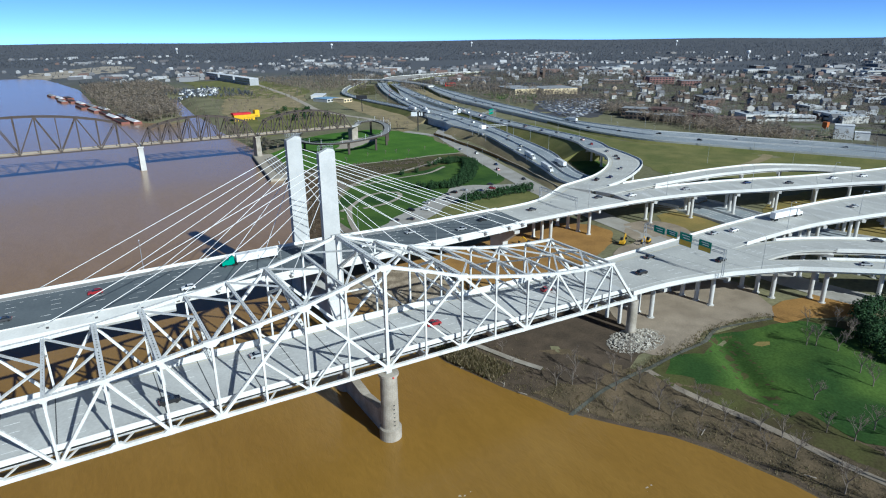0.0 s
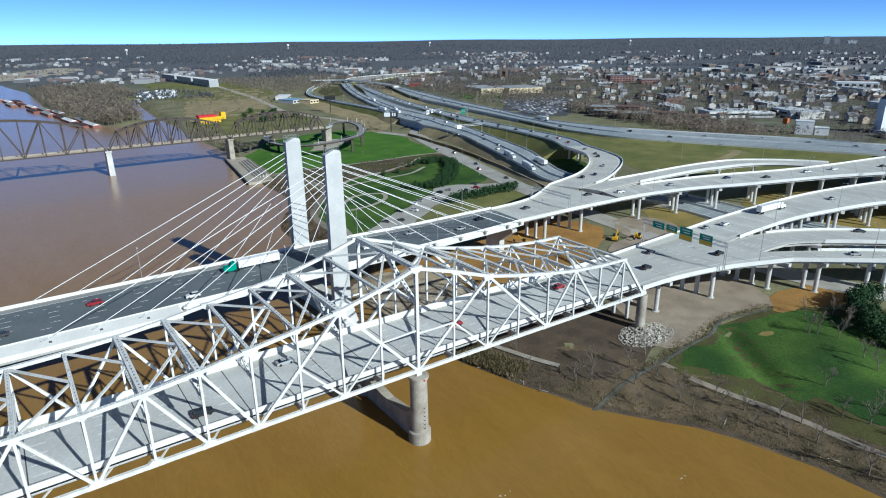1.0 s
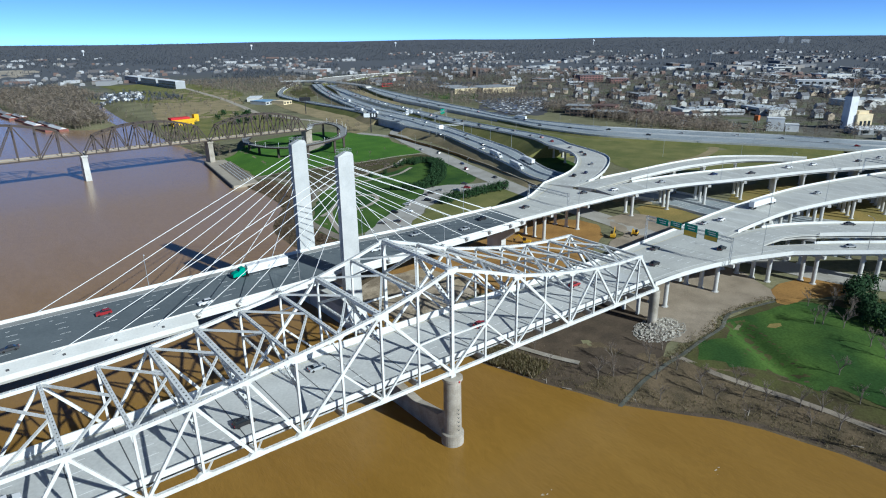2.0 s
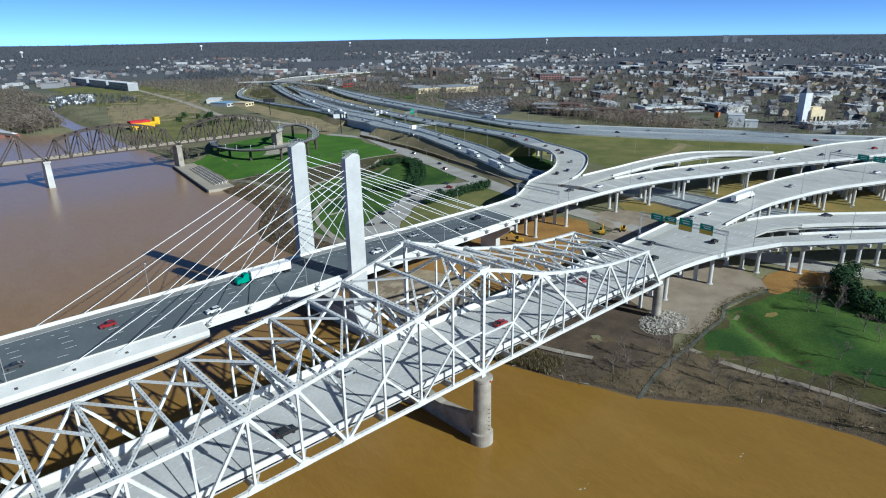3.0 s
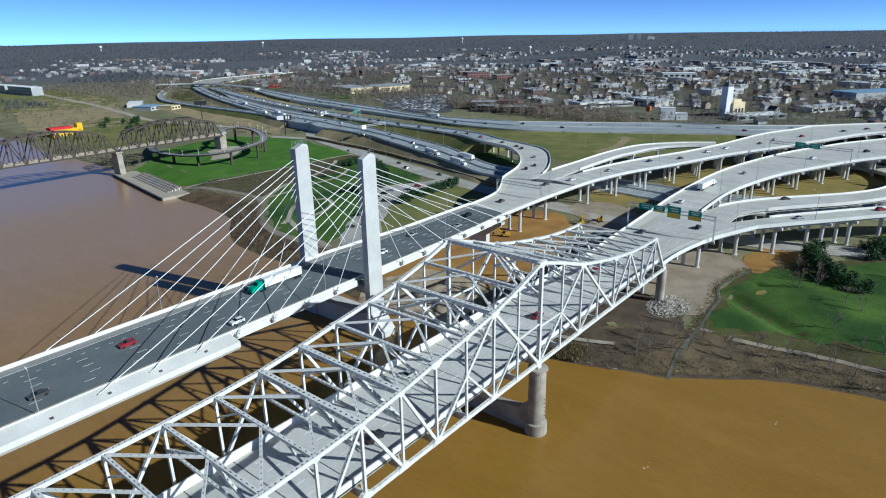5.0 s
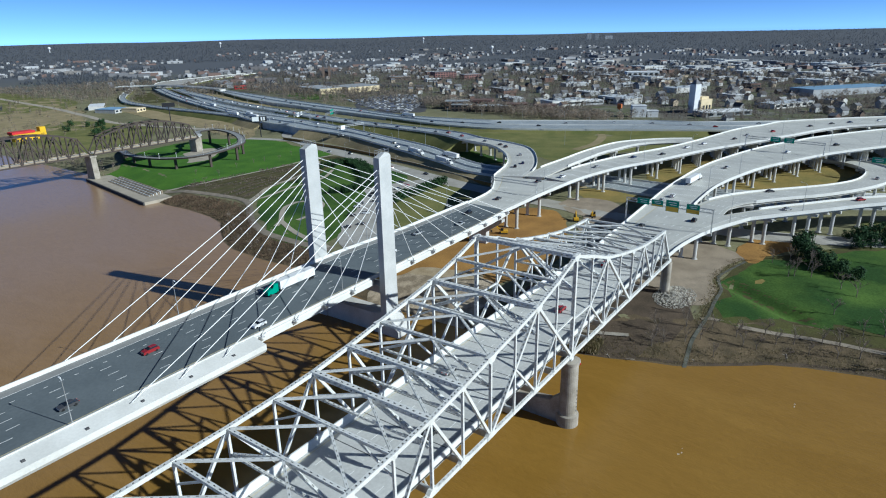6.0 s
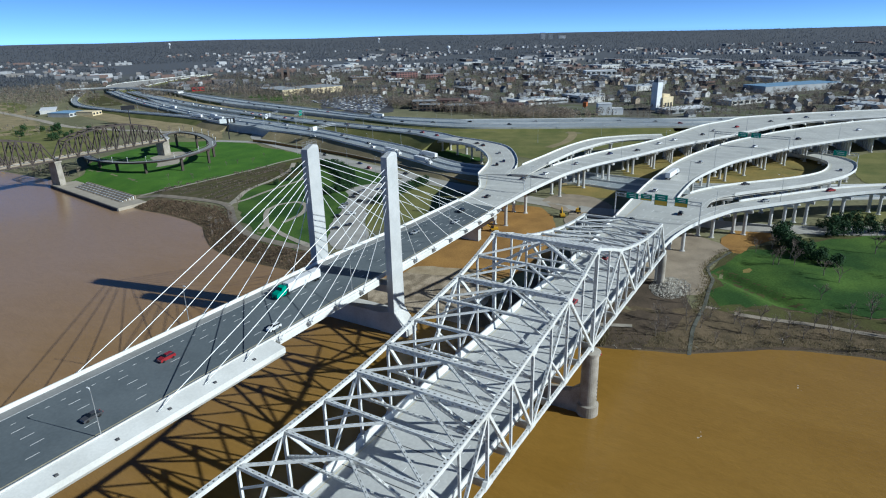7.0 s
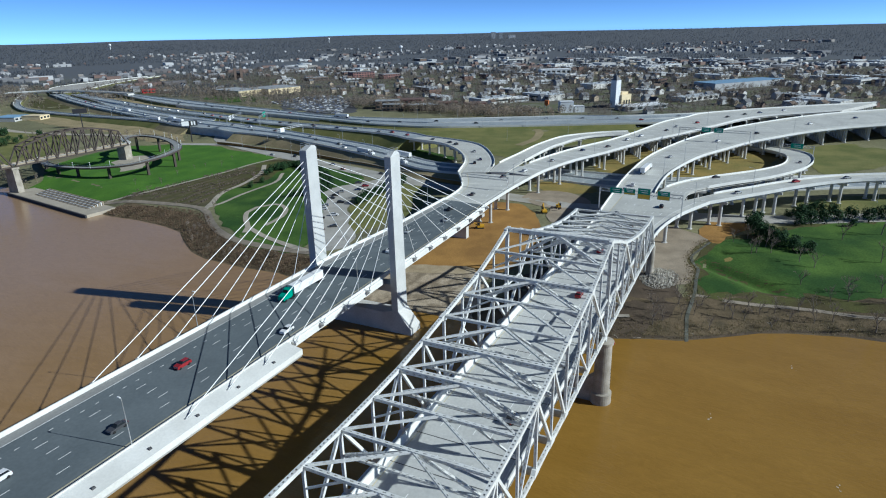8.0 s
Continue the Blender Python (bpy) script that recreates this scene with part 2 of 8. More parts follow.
# ---- builders ----
class Build:
    """Collects corners and faces of one mesh."""

    def __init__(self):
        self.v, self.f, self.loose = [], [], False

    def add(self, verts, faces):
        k = len(self.v)
        self.v += [tuple(p) for p in verts]
        self.f += [tuple(i + k for i in face) for face in faces]

    def hexa(self, c):
        """c: four corners of one end, then the four of the other."""
        self.add(c, [(3, 2, 1, 0), (4, 5, 6, 7), (0, 1, 5, 4), (1, 2, 6, 5), (2, 3, 7, 6), (3, 0, 4, 7)])

    def box(self, x0, y0, z0, x1, y1, z1):
        self.hexa([(x0, y0, z0), (x1, y0, z0), (x1, y1, z0), (x0, y1, z0), (x0, y0, z1), (x1, y0, z1), (x1, y1, z1), (x0, y1, z1)])

    def frame_of(self, a, b, up=(0, 0, 1)):
        a, b = Vector(a), Vector(b)
        d = (b - a).normalized()
        side = d.cross(Vector(up))
        if side.length < 1e-3:
            side = d.cross(Vector((1, 0, 0)))
        side.normalize()
        return a, b, d, side, side.cross(d).normalized()

    def beam(self, a, b, w, h, up=(0, 0, 1)):
        a, b, d, s, u = self.frame_of(a, b, up)
        q = [-s * w / 2 - u * h / 2, s * w / 2 - u * h / 2, s * w / 2 + u * h / 2, -s * w / 2 + u * h / 2]
        self.hexa([a + p for p in q] + [b + p for p in q])

    def built_up(self, a, b, w, h, pitch=1.3, up=(0, 0, 1), hole=0.62, edge=0.2, sides=False):
        """Riveted box member: two webs, and top and bottom cover plates pierced by a row of hand holes; with sides, the webs too."""
        if sides:
            a, b, d, s, u = self.frame_of(a, b, up)
            self.pierced_plates(a, b, u, s, h, w, pitch, hole, edge)
            self.pierced_plates(a, b, s, u, w, h - 0.1, pitch, hole, edge)
            return
        a, b, d, s, u = self.frame_of(a, b, up)
        t = 0.05
        for side in (-1, 1):
            o = s * side * (w / 2 - t / 2)
            q = [-s * t / 2 - u * h / 2, s * t / 2 - u * h / 2, s * t / 2 + u * h / 2, -s * t / 2 + u * h / 2]
            self.hexa([a + o + p for p in q] + [b + o + p for p in q])
        self.pierced_plates(a, b, u, s, h, w - 2 * t, pitch, hole, edge)

    def pierced_plates(self, a, b, u, s, h, w, pitch, hole, edge):
        """Two plates of width w across s, on both faces along u, each with a row of holes."""
        t = 0.05
        n = max(2, int((b - a).length / pitch))
        strip = w * edge
        for lev in (-1, 1):
            e = u * lev * (h / 2 - t / 2)
            for side in (-1, 1):
                o = s * side * (w / 2 - strip / 2) + e
                q = [-s * strip / 2 - u * t / 2, s * strip / 2 - u * t / 2, s * strip / 2 + u * t / 2, -s * strip / 2 + u * t / 2]
                self.hexa([a + o + p for p in q] + [b + o + p for p in q])
            wi = w / 2 - strip
            step = (b - a) / n
            solid = step * (1 - hole) / 2
            for k in range(n + 1):
                c = a + step * k + e
                lo = c - solid if k else c
                hi = c + solid if k < n else c
                q = [-s * wi - u * t / 2, s * wi - u * t / 2, s * wi + u * t / 2, -s * wi + u * t / 2]
                self.hexa([lo + p for p in q] + [hi + p for p in q])

    def tube(self, a, b, r0, r1=None, n=10, cap=True):
        a, b, d, s, u = self.frame_of(a, b)
        r1 = r0 if r1 is None else r1
        ring = [(math.cos(2 * math.pi * k / n), math.sin(2 * math.pi * k / n)) for k in range(n)]
        verts = [a + (s * c + u * e) * r0 for c, e in ring] + [b + (s * c + u * e) * r1 for c, e in ring]
        faces = [(k, (k + 1) % n, n + (k + 1) % n, n + k) for k in range(n)]
        if cap:
            faces += [tuple(range(n - 1, -1, -1)), tuple(range(n, 2 * n))]
        self.add(verts, faces)

    def extrude(self, outline, z0, z1):
        n = len(outline)
        verts = [(x, y, z0) for x, y in outline] + [(x, y, z1) for x, y in outline]
        self.add(verts, [tuple(range(n - 1, -1, -1)), tuple(range(n, 2 * n))] + [(k, (k + 1) % n, n + (k + 1) % n, n + k) for k in range(n)])

    def sweep(self, stations, closed_ends=True):
        """stations: lists of equal length of corners; joins them to one skin."""
        n = len(stations[0])
        verts = [p for s in stations for p in s]
        faces = []
        for i in range(len(stations) - 1):
            for k in range(n):
                a, b = i * n + k, i * n + (k + 1) % n
                faces.append((a, b, b + n, a + n))
        if closed_ends:
            faces += [tuple(range(n - 1, -1, -1)), tuple(range((len(stations) - 1) * n, len(stations) * n))]
        self.add(verts, faces)

    def mesh(self, name, mat):
        me = bpy.data.meshes.new(name)
        me.from_pydata(self.v, [], self.f)
        me.materials.append(mat)
        if self.loose:
            return me
        bm = bmesh.new()
        bm.from_mesh(me)
        bmesh.ops.recalc_face_normals(bm, faces=bm.faces)
        bm.to_mesh(me)
        bm.free()
        return me


def thing(name, label, category, at=(0, 0, 0), group="", kind="", turn=0.0):
    ob = new(name)
    ob.matrix_basis = pose(*at, 0, 0, turn)
    ob.empty_display_size = 0.5
    return tagged(ob, label, category, group, kind)


def world_of(ob):
    m = ob.matrix_parent_inverse @ ob.matrix_basis
    return world_of(ob.parent) @ m if ob.parent else ob.matrix_basis.copy()


def part(name, build, mat, parent, label="", local=False, kind=""):
    """A mesh of its own under a thing; its corners are in the world unless local."""
    me = build if isinstance(build, bpy.types.Mesh) else build.mesh(name, mat)
    ob = new(name, me)
    ob.parent = parent
    if not local:
        m = world_of(parent)
        ob.matrix_parent_inverse = m.inverted()
    return tagged(ob, label, kind=kind)


def solid(name, build, mat, label, category, group="", kind=""):
    return tagged(new(name, build.mesh(name, mat)), label, category, group, kind)


def smooth_line(points, step):
    """A smooth curve through points of any dimension, sampled about every 'step'."""
    p = [np.array(q, float) for q in points]
    p = [2 * p[0] - p[1]] + p + [2 * p[-1] - p[-2]]
    out = []
    for i in range(1, len(p) - 2):
        n = max(1, int(np.linalg.norm((p[i + 1] - p[i])[:2]) / step))
        for k in range(n):
            t = k / n
            out.append(0.5 * (2 * p[i] + (p[i + 1] - p[i - 1]) * t + (2 * p[i - 1] - 5 * p[i] + 4 * p[i + 1] - p[i + 2]) * t * t + (3 * p[i] - p[i - 1] - 3 * p[i + 1] + p[i + 2]) * t**3))
    return out + [p[-2]]


# ---- ground and river ----
SHORE = [(-3000, 300), (-900, 200), (-300, 110), (-160, 84), (-82, 75.6), (-70, 74.6), (-52, 69.8), (-42, 65.5), (-33, 59), (-25, 53.5), (-17, 48.5), (-8, 46), (3, 41.5),
         (15, 38.3), (26, 35), (60, 34), (105, 33), (159, 43.5), (181, 42.4), (207, 44.5), (221, 49), (239, 60), (254, 71), (272, 76), (298, 78.5), (323, 78), (334, 79), (345, 88), (440, 100),
         (520, 100), (750, 101), (766, 45), (800, 24), (950, -2), (1490, -8), (2050, -85), (2140, -190), (2300, -1500), (6000, -3500)]


def shore_x(y):
    return np.interp(y, [p[0] for p in SHORE], [p[1] for p in SHORE])


CREEK = [(640, 90), (690, 99), (832, 100), (1000, 114), (1072, 122), (1130, 128)]


def ground_z(x, y):
    x, y = np.asarray(x, float), np.asarray(y, float)
    d = x - shore_x(y)
    bank = np.clip(0.17 * d, -4, 4.3) + np.clip((d - 25) * 0.012, 0, 3.7)
    c = np.abs(x - np.interp(y, [p[0] for p in CREEK], [p[1] for p in CREEK])) - 9
    cut = (y > 640) & (y < 1130)
    bank = np.where(cut, np.minimum(bank, np.clip(0.4 * c, -3, 8)), bank)
    # shallow swale across the park lawn
    along = np.clip(((x - 117) * -19 + (y + 20) * -26) / (19 * 19 + 26 * 26), 0, 1)
    swale = np.hypot(x - 117 + 19 * along, y + 20 + 26 * along)
    bank = bank - 2.0 * np.exp(-(swale / 4.2) ** 2) * np.clip(d / 40, 0, 1) + 1.2 * np.exp(-(((x - 128) / 16) ** 2 + ((y + 50) / 13) ** 2)) * (d > 0)
    r = np.hypot(x, y)
    hill = np.clip((r - 2300) / 2600, 0, 1) ** 1.6 * 74
    roll = 6 * np.sin(x * 0.0031 + 1) * np.sin(y * 0.0027) * np.clip((r - 1500) / 1500, 0, 1)
    return bank + hill + roll + 0.25 * np.sin(x * 0.11) * np.sin(y * 0.09) * np.clip(d / 30, 0, 1)


def graded(stops):
    out = []
    for (a, b, s) in stops:
        out += list(np.arange(a, b, s))
    return out + [stops[-1][1]]


def ground_sheet():
    xs = graded([(-4900, -1000, 300), (-1000, -200, 100), (-200, 0, 25), (0, 130, 3), (130, 420, 10), (420, 1000, 30), (1000, 4900, 130)])
    ys = graded([(-4900, -1000, 300), (-1000, -300, 70), (-300, -110, 12), (-110, 360, 4), (360, 700, 12), (700, 1500, 25), (1500, 4900, 130)])
    X, Y = np.meshgrid(xs, ys)
    Z = ground_z(X, Y)
    nx = len(xs)
    verts = list(zip(X.ravel().tolist(), Y.ravel().tolist(), Z.ravel().tolist()))
    faces = [(j * nx + i, j * nx + i + 1, (j + 1) * nx + i + 1, (j + 1) * nx + i) for j in range(len(ys) - 1) for i in range(nx - 1)]
    b = Build()
    b.v, b.f = verts, faces
    ob = solid("ground", b, GROUND, "brown and dull green winter ground rising to far hills", "ground", kind="structure")
    for p in ob.data.polygons:
        p.use_smooth = True


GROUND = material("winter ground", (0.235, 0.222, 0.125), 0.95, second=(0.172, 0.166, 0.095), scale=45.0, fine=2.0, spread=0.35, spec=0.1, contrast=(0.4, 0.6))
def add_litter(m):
    """In the town and far off the ground is a patchwork of leaf litter, yards and dull grass; a blue-grey haze tint
    covers the farthest part.
    """
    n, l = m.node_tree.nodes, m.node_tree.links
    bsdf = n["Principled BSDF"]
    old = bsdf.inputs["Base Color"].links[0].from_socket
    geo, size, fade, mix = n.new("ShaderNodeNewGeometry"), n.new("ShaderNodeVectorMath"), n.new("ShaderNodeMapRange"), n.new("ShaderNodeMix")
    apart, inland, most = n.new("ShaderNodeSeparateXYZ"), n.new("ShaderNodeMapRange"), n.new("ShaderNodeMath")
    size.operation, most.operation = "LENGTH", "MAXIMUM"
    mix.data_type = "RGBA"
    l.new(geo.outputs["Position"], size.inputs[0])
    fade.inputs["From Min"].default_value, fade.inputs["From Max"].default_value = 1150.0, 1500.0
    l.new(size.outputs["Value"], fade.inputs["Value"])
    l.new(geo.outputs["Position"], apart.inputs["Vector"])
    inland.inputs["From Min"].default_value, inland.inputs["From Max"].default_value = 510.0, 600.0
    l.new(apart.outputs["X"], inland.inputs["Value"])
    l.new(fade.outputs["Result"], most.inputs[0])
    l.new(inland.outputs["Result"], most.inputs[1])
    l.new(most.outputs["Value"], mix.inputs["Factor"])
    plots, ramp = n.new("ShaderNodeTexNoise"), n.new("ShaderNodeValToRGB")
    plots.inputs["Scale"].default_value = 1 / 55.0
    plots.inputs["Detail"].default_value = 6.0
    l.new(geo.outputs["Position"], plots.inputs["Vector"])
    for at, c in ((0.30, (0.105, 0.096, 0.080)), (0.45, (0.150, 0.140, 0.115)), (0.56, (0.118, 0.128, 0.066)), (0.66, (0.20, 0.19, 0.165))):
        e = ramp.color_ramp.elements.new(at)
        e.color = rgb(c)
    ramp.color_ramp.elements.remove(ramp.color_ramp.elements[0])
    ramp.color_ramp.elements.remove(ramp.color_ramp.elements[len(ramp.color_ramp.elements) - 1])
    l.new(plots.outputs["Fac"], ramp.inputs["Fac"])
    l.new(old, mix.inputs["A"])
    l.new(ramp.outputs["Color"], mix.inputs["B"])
    # aerial haze painted in: far ground fades to a blue-grey base colour
    haze_fade, under = n.new("ShaderNodeMapRange"), n.new("ShaderNodeMix")
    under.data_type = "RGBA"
    haze_fade.inputs["From Min"].default_value, haze_fade.inputs["From Max"].default_value = 1350.0, 2000.0
    l.new(size.outputs["Value"], haze_fade.inputs["Value"])
    l.new(haze_fade.outputs["Result"], under.inputs["Factor"])
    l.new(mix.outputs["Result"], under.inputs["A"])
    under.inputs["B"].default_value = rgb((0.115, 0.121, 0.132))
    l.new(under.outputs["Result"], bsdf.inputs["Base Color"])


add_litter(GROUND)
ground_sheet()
w = Build()
w.add([(-4900, -4900, 0), (700, -4900, 0), (700, 2600, 0), (-4900, 2600, 0)], [(0, 1, 2, 3)])
solid("water", w, WATER, "wide muddy brown river with faint ripples", "river", kind="structure")


def patch(name, outline, mat, label, category, lift=0.08, step=8.0, smooth=True, ragged=3.0):
    """A draped piece of ground cover with a soft outline."""
    pts = [tuple(p) for p in smooth_line(list(outline) + [outline[0]], 3.0)[:-1]] if smooth else [tuple(p) for p in outline]
    if smooth:
        pts = [(x + ragged * noise.noise((x * 0.09, y * 0.09, 1)) + 0.4 * ragged * noise.noise((x * 0.4, y * 0.4, 2)), y + ragged * noise.noise((x * 0.09, y * 0.09, 7))) for x, y in pts]
    bm = bmesh.new()
    face = bm.faces.new([bm.verts.new((x, y, 0)) for x, y in pts])
    bmesh.ops.triangulate(bm, faces=[face])
    for _ in range(4):
        long = [e for e in bm.edges if e.calc_length() > step]
        if not long:
            break
        bmesh.ops.subdivide_edges(bm, edges=long, cuts=1)
        bmesh.ops.triangulate(bm, faces=bm.faces[:])
    zs = ground_z([v.co.x for v in bm.verts], [v.co.y for v in bm.verts])
    for v, z in zip(bm.verts, zs):
        v.co.z = z + lift
    for f in bm.faces:
        f.smooth = True
    bmesh.ops.recalc_face_normals(bm, faces=bm.faces)
    if sum(f.normal.z for f in bm.faces) < 0:
        bmesh.ops.reverse_faces(bm, faces=bm.faces)
    me = bpy.data.meshes.new(name)
    bm.to_mesh(me)
    bm.free()
    me.materials.append(mat)
    return tagged(new(name, me), label, category, kind="structure")


def ribbon(name, line, width, mat, label, category, lift=0.12, step=6.0):
    """A path or road laid on the ground; width may change along it (third number of a point)."""
    pts = smooth_line([(p[0], p[1], p[2] if len(p) > 2 else width) for p in line], step)
    b = Build()
    rows = []
    for i, p in enumerate(pts):
        q = pts[min(i + 1, len(pts) - 1)] - pts[max(i - 1, 0)]
        q = q[:2] / np.linalg.norm(q[:2])
        nrm = np.array([-q[1], q[0]]) * p[2] / 2
        a, c = p[:2] + nrm, p[:2] - nrm
        za, zc, zm = (float(ground_z(*e)) + lift for e in (a, c, p[:2]))
        rows.append([(a[0], a[1], za), (p[0], p[1], zm + 0.02), (c[0], c[1], zc)])
    verts = [v for r in rows for v in r]
    faces = [(i * 3 + k, i * 3 + k + 1, i * 3 + k + 4, i * 3 + k + 3) for i in range(len(rows) - 1) for k in (0, 1)]
    b.add(verts, faces)
    return solid(name, b, mat, label, category, kind="structure")


ROUGH_GRASS = material("olive rough grass", (0.10, 0.105, 0.035), 0.95, second=(0.075, 0.062, 0.032), scale=9.0, fine=0.7, spread=0.35, spec=0.1)
MUD = material("dark trodden earth", (0.118, 0.090, 0.064), 0.95, second=(0.08, 0.063, 0.046), scale=6.0, fine=0.5, spread=0.3, spec=0.1, bump=0.06)
SAND = material("pale sand and gravel piles", (0.48, 0.42, 0.33), 0.95, second=(0.30, 0.26, 0.20), scale=60.0, fine=8.0, spread=0.3)
GARDEN = material("winter planting soil", (0.125, 0.105, 0.06), 0.95, second=(0.085, 0.080, 0.042), scale=7.0, fine=0.6, spread=0.35, spec=0.1)
DRAIN = material("dark grey-green concrete", (0.135, 0.135, 0.11), 0.85, second=(0.07, 0.072, 0.055), scale=3.0, fine=0.4, spread=0.35)
DIRT_GRASS = material("tan winter verge", (0.36, 0.29, 0.165), 0.95, second=(0.26, 0.22, 0.12), scale=16.0, fine=0.9, spread=0.3, spec=0.1)

# bank of brown earth along the water
edge = smooth_line([(float(shore_x(y)) - 4, y) for y in (-150, -82, -70, -52, -33, -17, 3, 26, 60, 105, 159, 181, 207, 238, 263, 304, 331)], 8)
inner = [(p[0] + (34 if p[1] < 10 else 22), p[1]) for p in edge]
patch("bank_earth", [tuple(p) for p in edge] + inner[::-1], BANK_EARTH, "brown eroded river bank with dry weeds", "river bank", 0.10, 6.0, smooth=False)
patch("mud_flat", [(44, 40), (42, 2), (60, -10), (76, -15), (92, -10), (108, -2), (104, 20), (90, 40), (60, 52)], MUD, "dark brown bare earth under the bridge end", "earth", 0.14)
patch("gravel_yard", [(87, -8), (92, -16.5), (102, -16), (122, -13.5), (134, -14), (155, -19), (160, -8), (168, 4), (164, 24), (152, 40), (130, 54), (112, 44), (108, 24), (98, 8)], GRAVEL, "grey-tan gravel ground under the ramps", "gravel", 0.16)
patch("dirt_yard", [(48, 112), (56, 70), (84, 56), (112, 52), (138, 62), (152, 68), (166, 76), (176, 88), (176, 102), (166, 112), (142, 123), (122, 116), (100, 110), (70, 122)], DIRT, "orange-tan graded earth between the bridges", "earth", 0.18)
patch("silt_flat", [(20, 92), (14, 70), (22, 58), (38, 56), (54, 60), (66, 62), (71, 72), (68, 84), (62, 99), (48, 108), (34, 106)], SILT_FLAT, "pale grey-tan dried silt at the bridge tower", "silt", 0.24, 3.0)
patch("sand_bar", [(57, 102), (60, 88), (66, 72), (71, 70), (74, 76), (70, 88), (66, 100)], SAND_BAR, "pale sandy strip beside the graded earth", "sand", 0.30, 2.0, ragged=1.0)
patch("dirt_slope", [(158, -14), (172, -16), (189, -17), (197, -29), (190, -38), (176, -37), (160, -28), (148, -26), (146, -21)], DIRT, "orange-tan earth slope beneath ramp columns", "earth", 0.18)
patch("grass_strip", [(221, 93), (235, 87), (234, 60), (222, 52), (212, 60), (209, 78)], WARM_GRASS, "yellow-green grass under the ramps", "grass", 0.16)
patch("ramp_grass", [(271, 62), (294, 70), (315, 74), (356, 73), (382, 62), (388, 38), (360, 30), (338, 32), (300, 38), (271, 44)], WARM_GRASS, "yellow-green winter grass between two ramps", "grass", 0.17)
patch("loop_grass", [(276, 24), (300, 20), (339, 9), (360, -14), (393, -27), (418, -46), (384, -56), (341, -48), (299, -36), (282, -20), (274, 4)], WARM_GRASS, "yellow-green grass inside the loop ramp", "grass", 0.17)
patch("rough_lawn", [(80, -20), (100, -18), (118, -16.5), (148, -20), (168, -36), (194, -60), (218, -97), (238, -150), (182, -206), (120, -196), (104, -120), (93, -80), (85.5, -50), (82.5, -35)], ROUGH_GRASS, "olive rough grass round the park lawn", "grass", 0.15, 4.0, ragged=2.0)
patch("park_lawn", [(86, -22), (100, -20), (118, -19), (146, -24), (164, -40), (190, -62), (213, -97), (233, -150), (180, -200), (130, -190), (114, -120), (104, -84), (95, -54), (89, -36)], LAWN, "bright green park lawn with shaded hollows", "lawn", 0.19, 3.5, ragged=7.0)
patch("spiral_lawn", [(98, 448), (118, 456), (160, 500), (230, 510), (262, 470), (268, 430), (258, 402), (250, 360), (244, 333), (228, 328), (191, 329), (143, 336), (100, 352), (100, 380), (99, 415)], BRIGHT_LAWN, "bright green lawn beneath the spiral walkway", "lawn", 0.12)
patch("garden_beds", [(103, 348), (118, 342), (164, 335), (206, 330), (236, 324), (234, 296), (167, 278), (136, 285), (108, 271), (103, 290), (100, 320)], GARDEN, "brown winter planting beds", "garden", 0.11)
patch("bed_grass", [(236, 323), (232, 300), (205, 292), (170, 281), (150, 287), (176, 302), (202, 316), (214, 325)], ROUGH_GRASS, "olive grass beside the planting beds", "grass", 0.14)
patch("south_lawn", [(104, 262), (140, 286), (185, 300), (236, 302), (222, 250), (205, 216), (170, 205), (128, 192), (98, 172), (66, 162), (60, 190), (76, 222)], LAWN, "green lawn with curving paths", "lawn", 0.12)
patch("parking_lot", [(66, 150), (84, 168), (100, 180), (125, 194), (150, 209), (167, 221), (192, 208), (207, 200), (198, 191), (150, 189), (120, 172), (94, 150), (80, 142)], STREET, "pale grey parking lot by the lawn", "parking lot", 0.15)
patch("verge_grass", [(300, 420), (290, 372), (272, 312), (256, 262), (240, 215), (226, 165), (214, 120), (236, 112), (250, 165), (268, 215), (290, 295), (312, 390), (318, 430)], DIRT_GRASS, "dull tan winter verge beside the freeway", "grass", 0.13)
patch("median_grass", [(262, 190), (288, 240), (306, 290), (322, 350), (336, 400), (352, 440), (348, 380), (340, 320), (330, 280), (316, 246), (300, 205), (284, 178)], LAWN, "green median beside the curved ramp", "grass", 0.13)
patch("far_verge", [(318, 180), (352, 240), (372, 330), (388, 430), (410, 430), (402, 330), (404, 262), (424, 208), (446, 160), (474, 100), (498, 42), (470, 30), (440, 50), (400, 82), (352, 116), (300, 124)], DULL_GRASS, "broad yellow-green grass between freeways", "grass", 0.13)
patch("riverside_field", [(125, 700), (153, 728), (192, 706), (250, 780), (300, 900), (372, 1150), (303, 1180), (240, 1120), (200, 1000), (160, 880)], DIRT_GRASS, "tan and dull green riverside field", "field", 0.12, 20.0, ragged=10.0)
patch("slip_verge", [(366, 830), (350, 740), (342, 640), (334, 560), (300, 505), (262, 470), (268, 530), (290, 600), (300, 680), (318, 790), (345, 880)], DIRT_GRASS, "tan winter verge beside the freeway", "grass", 0.15, 14.0)
patch("junction_grass", [(440, 1005), (486, 1072), (522, 1090), (480, 985), (436, 896), (412, 905), (418, 950)], ROUGH_GRASS, "dull grass in the far road junction", "grass", 0.16, 20.0)
patch("junction_verge", [(568, 1001), (600, 967), (541, 823), (478, 690), (452, 675), (486, 790), (536, 929)], DIRT_GRASS, "tan verge along the far freeway", "grass", 0.16, 20.0)
patch("bridge_lawn", [(120, 530), (200, 560), (262, 640), (262, 740), (220, 800), (160, 720), (118, 690)], DULL_GRASS, "patchy riverside grass", "grass", 0.13)
